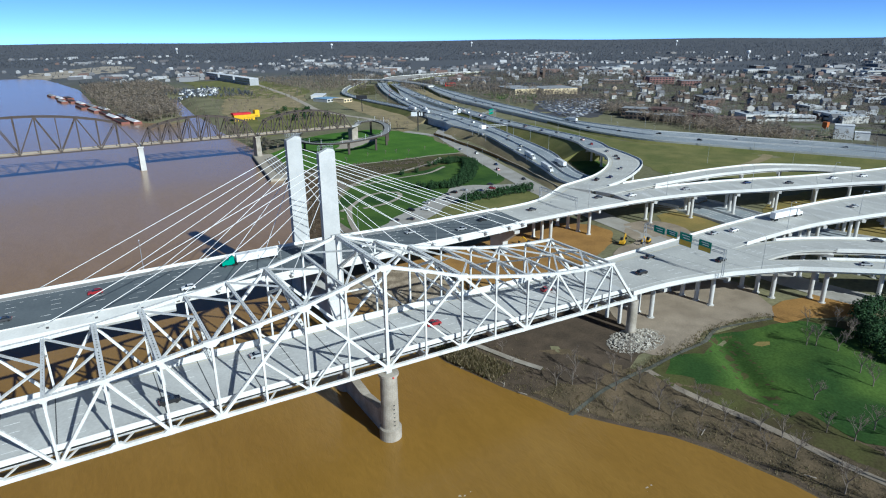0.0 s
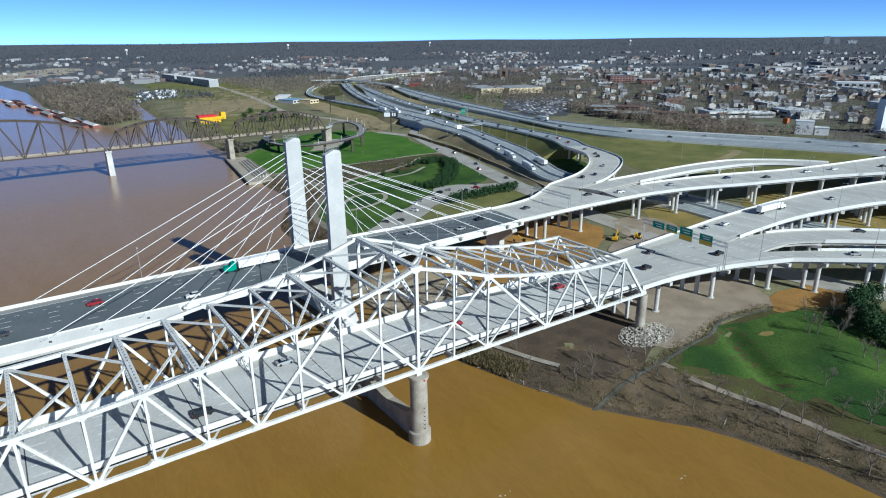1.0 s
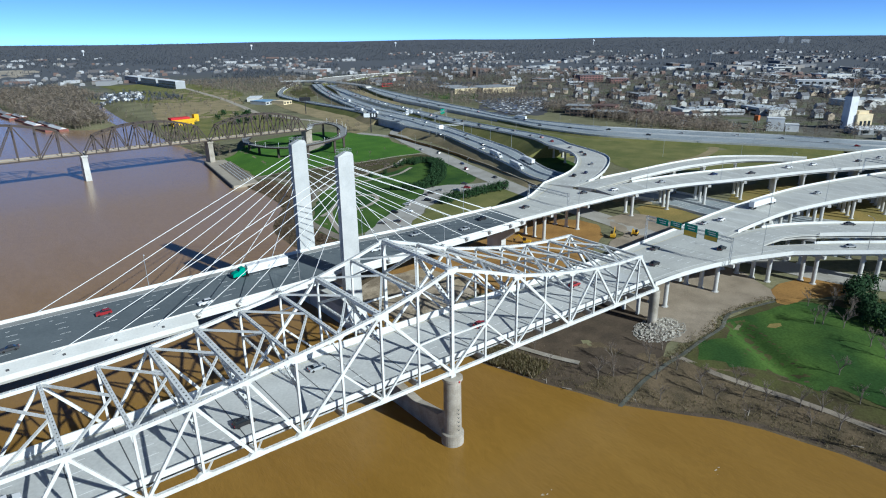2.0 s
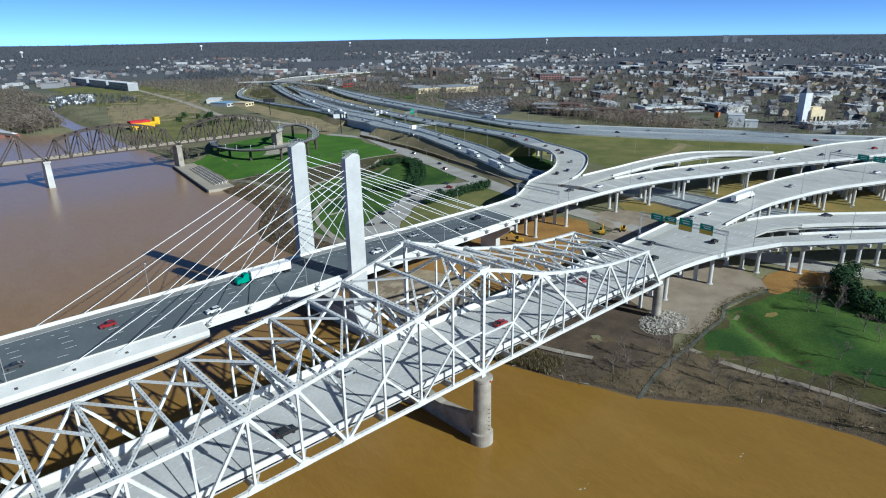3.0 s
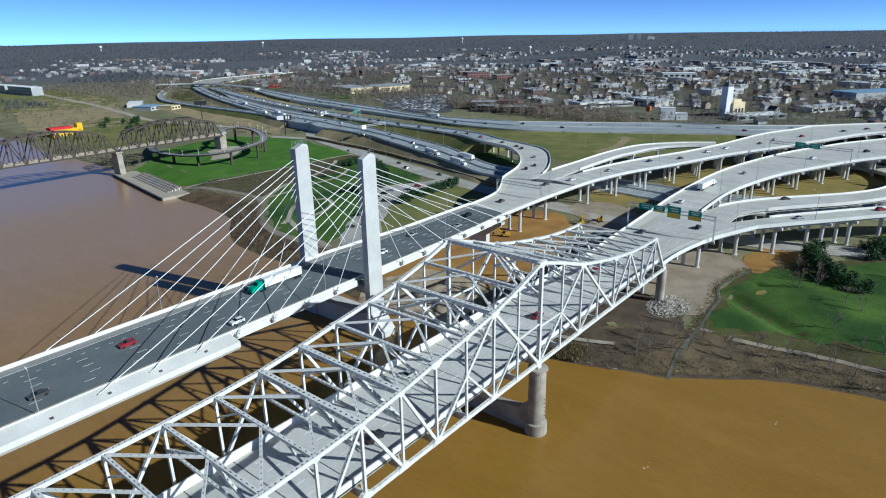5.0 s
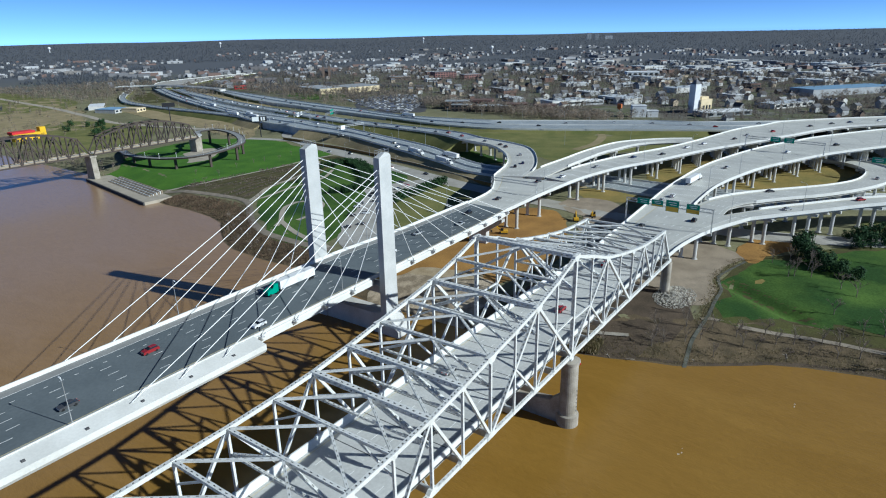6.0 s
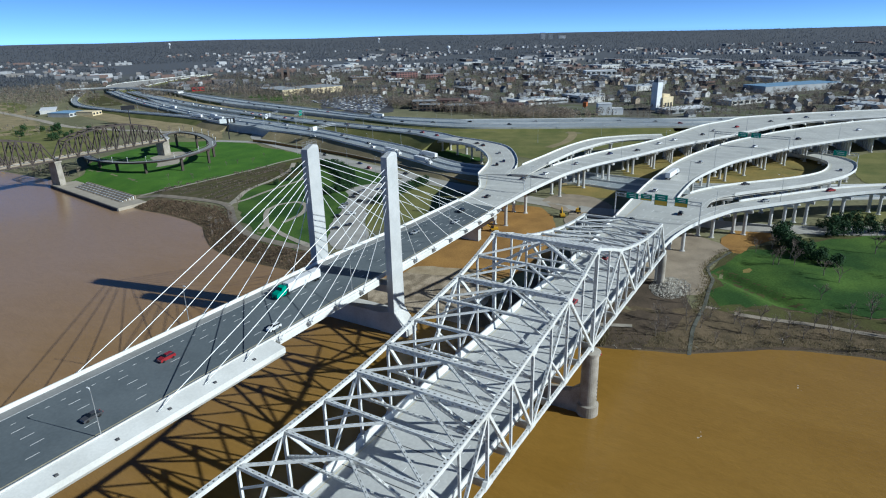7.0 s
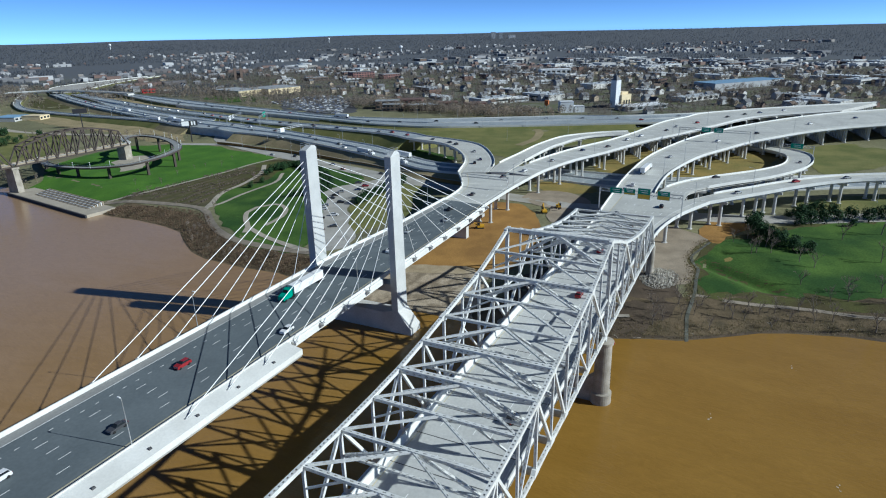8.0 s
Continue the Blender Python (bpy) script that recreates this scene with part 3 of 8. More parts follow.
patch("loop_verge", [(367, -72), (395, -72), (425, -84), (446, -110), (420, -130), (367, -124), (335, -100), (318, -80)], DULL_GRASS, "dull green grass beyond the loop ramp", "grass", 0.15, 14.0)
patch("street_verge", [(223, -62), (244, -64), (272, -108), (262, -118), (240, -104)], DULL_GRASS, "yellow-green verge beside the street", "grass", 0.21)
patch("quarry_yard", [(-170, 2030), (-76, 1950), (60, 2060), (110, 2128), (200, 2480), (120, 2540), (-40, 2300)], SAND, "pale tan gravel yards far up the river", "yard", 0.3, 120.0, ragged=40.0)
patch("marina_field", [(212, 1500), (212, 1240), (204, 1056), (240, 1100), (300, 1166), (360, 1196), (391, 1346), (330, 1480)], DULL_GRASS, "dull green field below the apartments", "field", 0.14, 30.0, ragged=12.0)
ribbon("service_road", [(430, 1600), (349, 1379), (316, 1130), (300, 982), (276, 830), (261, 730), (270, 640), (284, 560)], 9, PATH_STONE, "pale winding riverside road", "road", 0.26, 12)
patch("far_lawn", [(180, 1000), (300, 950), (380, 1100), (340, 1300), (220, 1320), (170, 1200)], DULL_GRASS, "distant green field by low apartments", "lawn", 0.13, 30.0)
patch("warehouse_lawn", [(560, 690), (600, 660), (660, 720), (640, 800), (590, 780)], LAWN, "green lawn by the warehouses", "lawn", 0.13, 20.0)

# streets and freeways on the ground
ribbon("street", [(352, 500), (322, 470), (296, 446), (276, 408), (262, 366), (249, 325), (233, 271), (220, 229), (207, 185), (196, 130), (186, 60), (190, -20), (212, -80), (250, -150)], 15, STREET, "pale concrete street along the park", "street", 0.20)
ribbon("freeway", [(249, 112, 36), (255, 90, 34), (252, 50, 32), (256, 10, 32), (270, -30, 32), (300, -90, 32), (340, -160, 32)], 34, FREEWAY, "wide dark grey freeway with several lanes", "freeway", 0.24, 12)
ribbon("service_road", [(262, 470), (274, 432), (276, 412)], 9, STREET, "pale road joining the street", "road", 0.22, 6)
ribbon("sidewalk", [(97, 352), (114, 339), (128, 337.7), (160, 332), (198, 331), (246, 327)], 2.6, PATH_STONE, "pale park path beside the lawn", "path", 0.22)
ribbon("sidewalk", [(95, 352), (99, 325), (103, 290), (99.5, 265), (83, 242), (72, 225), (65, 207), (63, 189), (62.6, 171), (64, 154)], 4.2, BANK_PATH, "dusty riverside path", "path", 0.26)
ribbon("sidewalk", [(99, 264), (113, 272), (129, 282), (143, 287), (163, 290.5), (190, 300), (214, 318)], 3.6, PATH_STONE, "pale path through planting beds", "path", 0.24)
ribbon("sidewalk", [(104, 266), (114, 265.4), (135, 269), (170, 270), (196, 284)], 2.6, PATH_STONE, "narrow pale path across the lawn", "path", 0.25)
ribbon("sidewalk", [(74, 208), (82, 213), (94, 226), (105, 235), (115, 236.5), (124, 230), (120, 218), (104, 208), (88, 206)], 3.0, PATH_STONE, "narrow looping lawn path", "path", 0.24)
ribbon("sidewalk", [(82, 213), (74, 195), (67.6, 175), (64, 156)], 3.2, PATH_STONE, "pale path down to the bridge", "path", 0.28)
ribbon("sidewalk", [(79, -17), (81, -20), (80.6, -31), (83, -41), (86, -52), (87.5, -62), (88.4, -74), (92, -95), (104, -140)], 2.0, BANK_PATH, "dusty path along the river bank", "path", 0.24)
ribbon("waterline", [(float(shore_x(y)) + 0.7 + 0.5 * math.sin(y * 1.7), y) for y in range(-150, 42, 4)], 1.5, MUD, "dark earth band along the waterline", "river bank", 0.13, 2.0)
ribbon("culvert", [(45, -19.8), (48, -19.5), (56, -18.6), (64, -17.9), (74, -18.4), (84, -18.6), (97, -18.0), (110, -17.6), (123, -13.8), (134, -16), (147, -20)], 1.3, DRAIN, "dark grey-green drain beside the lawn", "drain", 0.26, 2.0)
ribbon("bank_ledge", [(44.6, 38), (46.4, 30), (49.4, 20), (52.4, 10), (55.6, 1.6)], 1.8, PIER_CONCRETE, "weathered concrete ledge on the river bank", "ledge", 0.55, 3.0)
patch("rough_track", [(176, 70), (182, 84), (200, 92), (214, 78), (208, 60), (196, 50), (176, 44), (160, 50), (150, 60)], GRAVEL, "grey-tan trodden earth track under the ramps", "earth", 0.21)
patch("hedge_lawn", [(94, 150), (120, 171), (150, 187), (198, 189), (206, 165), (187, 150), (140, 140)], DULL_GRASS, "dull grass beside the parking lot", "grass", 0.15)
patch("bare_spot", [(122.5, -27.5), (126, -27), (129.5, -29.5), (127.5, -31), (124, -30)], WARM_GRASS, "worn sandy spot in the lawn", "earth", 0.23, ragged=1.0)
ribbon("rough_track", [(472, 182), (450, 166), (425, 154), (398, 148), (378, 147), (352, 150)], 8.0, DIRT_GRASS, "pale worn track across the verge", "track", 0.28, 4.0)


def lane_marks(name, line, offsets, mat, label, dash=None, wide=0.22, lift=0.29):
    """Painted lines along a road on the ground, whole or dashed (length, period)."""
    pts = smooth_line(line, 3.0)
    b = Build()
    for off in offsets:
        run = 0.0
        prev = None
        for i, p in enumerate(pts):
            q = pts[min(i + 1, len(pts) - 1)] - pts[max(i - 1, 0)]
            q = q[:2] / np.linalg.norm(q[:2])
            nrm = np.array([-q[1], q[0]])
            scale = p[2] / line[0][2]
            c = p[:2] + nrm * off * scale
            z = float(ground_z(*c)) + lift
            now = [(c[0] + nrm[0] * wide, c[1] + nrm[1] * wide, z), (c[0] - nrm[0] * wide, c[1] - nrm[1] * wide, z)]
            if prev and (not dash or run % dash[1] < dash[0]):
                b.add([prev[0], prev[1], now[1], now[0]], [(0, 1, 2, 3)])
            run += 3.0
            prev = now
    return solid(name, b, mat, label, "road marking", kind="structure")


FREE = [(249, 112, 36), (255, 90, 34), (252, 50, 32), (256, 10, 32), (270, -30, 32), (300, -90, 32), (340, -160, 32)]
lane_marks("road_edge_line", FREE, (-16.8, -2.2, 2.2, 16.8), MARK_WHITE, "white edge lines along the freeway")
lane_marks("road_lane_line", FREE, (-13.1, -9.6, -6, 6, 9.6, 13.1), MARK_WHITE, "dashed white lane lines on the freeway", (4, 12))
lane_marks("road_shoulder", FREE, (-17.2, 17.2), SHOULDER, "paler worn freeway shoulders", None, 1.0, 0.265)

patch("median_grass", [(372, 440), (392, 500), (412, 580), (430, 640), (470, 740), (452, 752), (420, 650), (400, 580), (378, 480)], DULL_GRASS, "dull grass strip between two carriageways", "grass", 0.22, 12.0, ragged=1.5)
for k in range(7):
    f = (k + 0.7) / 7.6
    ribbon("planting_row", [(106 + 2 * f, 344 - 66 * f), (130 + 6 * f, 338 - 54 * f), (165 + 4 * f, 333 - 46 * f), (190 + 6 * f, 330 - 34 * f)], 2.4, ROUGH_GRASS, "dark green row of low winter planting", "planting", 0.2, 5.0)


def foam():
    """A few pale flecks of foam and drift on the water."""
    r = random.Random(77)
    b = Build()
    for cx, cy, n, spread in ((20, -82, 16, 2.2), (-14, -60, 7, 1.4), (44, -52, 5, 1.2), (-40, -36, 6, 1.5), (4, -30, 4, 1.0), (60, -92, 6, 1.6), (-70, -70, 6, 2.0), (28, -110, 5, 1.5)):
        for _ in range(n):
            x, y, s = cx + r.gauss(0, spread), cy + r.gauss(0, spread * 0.5), r.uniform(0.08, 0.32)
            k = r.randint(5, 7)
            ring = [(x + math.cos(6.283 * i / k) * s * r.uniform(0.7, 1.6), y + math.sin(6.283 * i / k) * s * r.uniform(0.5, 1.0), 0.03) for i in range(k)]
            b.add(ring, [tuple(range(k))])
    solid("foam", b, FOAM, "pale flecks of foam drifting on the river", "foam", kind="stuff")


FOAM = material("pale river foam", (0.62, 0.55, 0.42), 0.7, scale=0.4, spread=0.3)
foam()


def barrier_wall(line, side, label):
    """A low concrete wall along a road on the ground, at a share of its half width."""
    pts = smooth_line(line, 8.0)
    b = Build()
    st = []
    for i, p in enumerate(pts):
        q = pts[min(i + 1, len(pts) - 1)] - pts[max(i - 1, 0)]
        q = q[:2] / np.linalg.norm(q[:2])
        nrm = np.array([-q[1], q[0]])
        c = p[:2] + nrm * side * p[2] / 2
        z = float(ground_z(*c))
        st.append([(c[0] + nrm[0] * o, c[1] + nrm[1] * o, z + h) for o, h in ((-0.4, -0.3), (-0.4, 0.5), (-0.2, 1.35), (0.2, 1.35), (0.4, 0.5), (0.4, -0.3))])
    b.sweep(st)
    return solid("freeway_barrier", b, BARRIER, label, "barrier", kind="structure")


barrier_wall(FREE, 0.0, "pale concrete median barrier")
barrier_wall(FREE, 1.0, "pale concrete barrier along the freeway edge")
barrier_wall(FREE, -1.0, "pale concrete barrier along the freeway edge")


# ---- steel truss bridge over the near channel ----
P_MAIN, P_ANCHOR, WIDE = 10.67, 11.75, 30.0
TOP_MAIN = [50.0, 46.8, 44.2, 42.6, 41.2, 39.7, 38.5, 37.9, 37.6, 37.6, 37.6]
TOP_ANCHOR = [50.0, 46.4, 42.3, 39.7, 37.4, 35.6, 34.5, 34.0]


def chord_z(x):
    x = max(x, -125.0)
    return 21.3 - 0.0208 * x - 0.0000843 * x * x


def node_x(k):
    """Panel points: 0 over the river pier, negative towards the river, to +8 at the land pier."""
    return k * P_ANCHOR if k > 0 else k * P_MAIN


def top_z(k):
    if k >= 0:
        return TOP_ANCHOR[k]
    k = -k
    return TOP_MAIN[k if k <= 10 else 20 - k]


def truss_bridge():
    t = thing("truss_bridge", "white-painted steel cantilever through-truss bridge on concrete piers", "bridge", (0, 15, 0))
    first, last = -20, 8
    bot = lambda k, y: Vector((node_x(k), y, chord_z(node_x(k))))
    top = lambda k, y: Vector((node_x(k), y, top_z(k)))

    def one(name, a, b, w, h, kind="box", up=(0, 0, 1), pitch=1.3, hole=0.34, edge=0.27, sides=False):
        m = Build()
        (m.built_up(a, b, w, h, pitch, up, hole, edge, sides) if kind == "pierced" else m.beam(a, b, w, h, up))
        return part(name, m, STEEL, t)

    def mid(k, y):
        """Where a two-panel diagonal crosses the odd panel point k."""
        lo, hi = {-1: (bot(0, y), top(-2, y)), -3: (bot(-4, y), top(-2, y)), 1: (bot(0, y), top(2, y)), 3: (bot(4, y), top(2, y)),
                  -17: (bot(-16, y), top(-18, y)), -19: (bot(-20, y), top(-18, y))}[k]
        f = (node_x(k) - lo.x) / (hi.x - lo.x)
        return lo + (hi - lo) * f

    for y in (0.0, WIDE):
        across = (0, 1, 0)
        for k in range(first, last):
            one("bottom_chord", bot(k, y), bot(k + 1, y), 0.75, 0.95, "pierced", pitch=1.4, edge=0.36)
            if k < 7:
                one("top_chord", top(k, y), top(k + 1, y), 0.85, 0.85, "pierced", pitch=1.0)
        for k in range(first, last):
            if k == 0 or k == -20:
                one("tower_post", bot(k, y), top(k, y), 0.95, 0.85, "pierced", (1, 0, 0))
            else:
                heavy = k % 2 == 0
                one("vertical", bot(k, y), top(k, y), 0.62 if heavy else 0.48, 0.5, "pierced", (1, 0, 0), edge=0.34)
        pairs = [(0, -2), (-4, -2), (0, 2), (4, 2), (-16, -18), (-20, -18)]
        for lo, hi in pairs:
            one("diagonal", bot(lo, y), top(hi, y), 0.72, 0.72, "pierced", pitch=1.25, hole=0.42, edge=0.26)
        for k, foot in ((-1, -2), (-3, -2), (1, 2), (3, 2), (-17, -18), (-19, -18)):
            one("sub_diagonal", mid(k, y), bot(foot, y), 0.5, 0.45, "pierced", pitch=1.2, hole=0.4, edge=0.28)
        for k in (-1, 1):
            one("post_strut", mid(k, y), (0, y, mid(k, y).z + 0.3), 0.45, 0.4, "box", across)
        for a, b in ((-5, -4), (-6, -5), (-6, -7), (-8, -7), (-8, -9), (-10, -9), (-10, -11), (-12, -11), (-12, -13), (-14, -13), (-14, -15), (-15, -16), (5, 4), (5, 6), (7, 6)):
            one("diagonal", top(a, y), bot(b, y), 0.62, 0.62, "pierced", pitch=1.2, hole=0.42, edge=0.26)
        one("end_post", top(7, y), bot(8, y), 0.85, 0.8, "pierced", pitch=1.2, hole=0.4, edge=0.27)
        # joint plates
        for k in range(first, last + 1):
            for p, big in ((bot(k, y), k % 2 == 0 or -15 < k < -4), (top(k, y) if k < 8 else None, k % 2 == 0 and abs(k) < 6)):
                if p is None:
                    continue
                w, h = (1.7, 1.15) if big else (0.95, 0.75)
                m = Build()
                s = 1 if p.z < top_z(min(k, 7)) - 3 else -1
                pts = [(-w, -s * h * 0.4), (w, -s * h * 0.4), (w, s * h * 0.35), (w * 0.45, s * h), (-w * 0.45, s * h), (-w, s * h * 0.35)]
                n = len(pts)
                vs = [(p.x + a, y + e, p.z + c) for e in (-0.46, 0.46) for a, c in pts]
                m.add(vs, [tuple(range(n)), tuple(range(n, 2 * n))] + [(i, (i + 1) % n, n + (i + 1) % n, n + i) for i in range(n)])
                part("gusset_plate", m, STEEL, t)
    for k in range(first, 8):
        a, b = top(k, 0), top(k, WIDE)
        main = k % 2 == 0 or k in (-5, -15)
        heavy = k in (0, -2, -5, -6, -14, -15, -18, -20, 2)
        one("top_strut", a, b, 1.25 if heavy else 0.75, 1.1 if heavy else 0.65, "pierced", pitch=1.5, hole=0.42, edge=0.37, sides=True)
        centre = (a + b) / 2
        if k > first:
            for y in (0, WIDE):
                one("top_lateral", centre, top(k - 1, y), 0.5, 0.4, "pierced", pitch=1.4)
        drop = min(7.0, 0.36 * (a.z - bot(k, 0).z)) + (2.5 if k == 0 else 0)
        if main or k > 3:
            lo = [Vector((a.x, y, a.z - drop)) for y in (0.3, WIDE - 0.3)]
            one("sway_strut", lo[0], lo[1], 0.5, 0.5, "pierced", pitch=1.4, hole=0.5, sides=True)
            for p in lo:
                one("sway_brace", centre, p, 1.05 if heavy else 0.5, 0.7 if heavy else 0.5, "pierced", pitch=1.3, hole=0.42, sides=True)
        else:
            for y in (0.3, WIDE - 0.3):
                one("knee_brace", Vector((a.x, 15 + (y - 15) * 0.45, a.z - 0.2)), Vector((a.x, y, a.z - 4.5)), 0.35, 0.35)
    # portal at the land end
    for f in (0.25, 0.55):
        a = top(7, 0) + (bot(8, 0) - top(7, 0)) * f * 0.6
        one("portal_strut", a, a + Vector((0, WIDE, 0)), 0.5, 0.6, "pierced", pitch=1.5)
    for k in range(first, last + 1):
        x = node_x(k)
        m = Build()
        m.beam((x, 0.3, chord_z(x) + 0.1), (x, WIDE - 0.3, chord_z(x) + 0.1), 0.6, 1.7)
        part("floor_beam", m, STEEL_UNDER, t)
        if k < last:
            x2 = node_x(k + 1)
            m = Build()
            m.beam((x, 0.4, chord_z(x) - 0.5), (x2, 15, chord_z(x2) - 0.5), 0.35, 0.3)
            m.beam((x, WIDE - 0.4, chord_z(x) - 0.5), (x2, 15, chord_z(x2) - 0.5), 0.35, 0.3)
            part("bottom_lateral", m, STEEL, t)
    # deck, stringers and parapets follow the gentle crest
    def along(y0, y1, z0, z1, xs):
        return [[(x, y0, chord_z(x) + z0), (x, y1, chord_z(x) + z0), (x, y1, chord_z(x) + z1), (x, y0, chord_z(x) + z1)] for x in xs]

    xs = [-215 + 5 * i for i in range(63)]
    m = Build()
    m.sweep(along(2.6, WIDE - 2.6, 1.35, 1.75, xs))
    part("deck_slab", m, DECK_OLD, t, "pale worn concrete roadway slab")
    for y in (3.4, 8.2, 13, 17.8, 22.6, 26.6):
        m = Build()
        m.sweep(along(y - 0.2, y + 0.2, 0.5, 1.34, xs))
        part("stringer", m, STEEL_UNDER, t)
    for y, s, high in ((2.6, 1, 1.4), (WIDE - 2.6, -1, 1.8)):
        m = Build()
        st = []
        for x in xs:
            z = chord_z(x) + 1.75
            st.append([(x, y, z - 0.5), (x, y + s * 0.62, z - 0.02), (x, y + s * 0.55, z + 0.35), (x, y + s * 0.32, z + high), (x, y, z + high)])
        m.sweep(st)
        part("parapet", m, BARRIER, t, "white concrete parapet")
    joint = Build()
    joint.box(-0.12, 0, 0, 0.12, WIDE - 6.6, 0.012)
    me = joint.mesh("deck_joint", ASPHALT)
    for k in range(first, last, 1):
        ob = part("deck_joint", me, ASPHALT, t, local=False)
        ob.matrix_basis = Matrix.Translation((node_x(k), 3.3, chord_z(node_x(k)) + 1.752))
    dash = Build()
    dash.box(-1.55, -0.09, 0, 1.55, 0.09, 0.015)
    me = dash.mesh("lane_dash", MARK_WHITE)
    for y in (7.4, 11.2, 15.0, 18.8, 22.6):
        for i in range(25):
            x = -205 + 12.2 * i
            ob = part("lane_dash", me, MARK_WHITE, t)
            ob.matrix_basis = Matrix.Translation((x, y, chord_z(x) + 1.755))
    for y in (4.0, 26.0):
        m = Build()
        m.sweep(along(y - 0.07, y + 0.07, 1.752, 1.765, xs))
        part("edge_line", m, MARK_YELLOW if y > 15 else MARK_WHITE, t)
    return t


truss_bridge()


MARKER_RED = material("red lamp housing", (0.5, 0.03, 0.02), 0.4, scale=0.5, spread=0.1)


def truss_pier(x, base, head, name_at):
    t = thing("bridge_pier", "weathered tan concrete pier with two round shafts and a web wall", "bridge pier", (x, 15, base), "piers of the truss bridge")
    for y in (0.0, WIDE):
        m = Build()
        m.tube((x, y, base + 3.4), (x, y, head - 0.7), 2.45, 2.3, 28)
        part("shaft", m, PIER_CONCRETE, t)
        m = Build()
        m.tube((x, y, base - 4), (x, y, base + 3.3), 3.05, 3.05, 28, True)
        m.tube((x, y, base + 3.3), (x, y, base + 3.6), 3.05, 2.5, 28, True)
        part("footing", m, PIER_CONCRETE, t)
        m = Build()
        m.tube((x, y, head - 0.7), (x, y, head), 2.75, 2.75, 28)
        part("cap", m, PIER_CONCRETE, t)
        m = Build()
        m.extrude([(x - 0.8, y - 0.6), (x + 0.8, y - 0.6), (x + 0.8, y + 0.6), (x - 0.8, y + 0.6)], head, head + 0.8)
        part("bearing", m, STEEL, t)
    for k in range(6):
        z = base + 4.6 + 1.25 * k
        r = 2.45 - 0.15 * (z - base - 3.4) / (head - base - 4.1)
        m = Build()
        m.box(x - 0.1, -r - 0.03, z, x + 0.35, -r + 0.05, z + 0.3)
        m.box(x - 0.45, -r - 0.02, z + 0.5, x - 0.2, -r + 0.1, z + 0.58)
        part("gauge_mark", m, SIGN_DARK, t, "dark painted water gauge mark")
    m = Build()
    m.box(x - 0.2, -2.75 - 0.25, head - 0.6, x + 0.2, -2.7, head - 0.2)
    part("marker_light", m, MARKER_RED, t, "small red marker light")
    m = Build()
    prof = [(2.0, base - 4), (WIDE - 2.0, base - 4), (WIDE - 2.0, base + 9), (WIDE - 5, base + 6.4), (15, base + 5.2), (5, base + 6.4), (2.0, base + 9)]
    n = len(prof)
    vs = [(x + e, y, z) for e in (-1.3, 1.3) for y, z in prof]
    m.add(vs, [tuple(range(n)), tuple(range(n, 2 * n))] + [(i, (i + 1) % n, n + (i + 1) % n, n + i) for i in range(n)])
    part("web_wall", m, PIER_CONCRETE, t)


truss_pier(0.0, 0.0, chord_z(0) - 1.2, 0)
truss_pier(-213.4, 0.0, chord_z(-213.4) - 1.2, 1)


def land_pier():
    x, base, head = 95.2, 3.0, chord_z(94) - 0.8
    t = thing("bridge_pier", "tan concrete land pier standing in pale riprap", "bridge pier", (x, 15, base), "piers of the truss bridge")
    for y in (0.6, WIDE - 0.6):
        m = Build()
        rounded = [(x + 1.25 * math.cos(a) + (0.5 if math.cos(a) > 0 else -0.5), y + 1.5 * math.sin(a)) for a in [2 * math.pi * i / 24 for i in range(24)]]
        m.extrude(rounded, base - 3, head)
        part("shaft", m, PIER_CONCRETE, t)
    m = Build()
    m.box(x - 1.2, 2.2, head - 2.6, x + 1.2, WIDE - 2.2, head - 0.3)
    part("cross_beam", m, PIER_CONCRETE, t)
    for i in range(5):
        m = Build()
        m.tube((x + 3.5, 3 + 6 * i, base - 2), (x + 3.5, 3 + 6 * i, head + 0.4), 0.7, 0.7, 14)
        part("column", m, CONCRETE, t)


land_pier()


# ---- cable-stayed bridge beyond it ----
Y_S, Y_N, TX = 82.2, 111.6, 16.8
LEG = ((76.8, 79.3), (112.0, 115.0))


def stay_z(y):
    return 20.8 + (y - Y_S) / (Y_N - Y_S) * 1.0


def south_edge(x):
    return float(np.interp(x, [-260, -60, -20, 25, 85, 110, 118], [Y_S - 0.2, Y_S, 82.6, 83.2, 83.4, 84.2, 84.8]))


def north_edge(x):
    return float(np.interp(x, [-260, 25, 65, 118], [Y_N, Y_N, 108.6, 107.6]))


def lift_to_ramps(x):
    return float(np.interp(x, [-260, 20, 118], [0, 0, 0.6]))


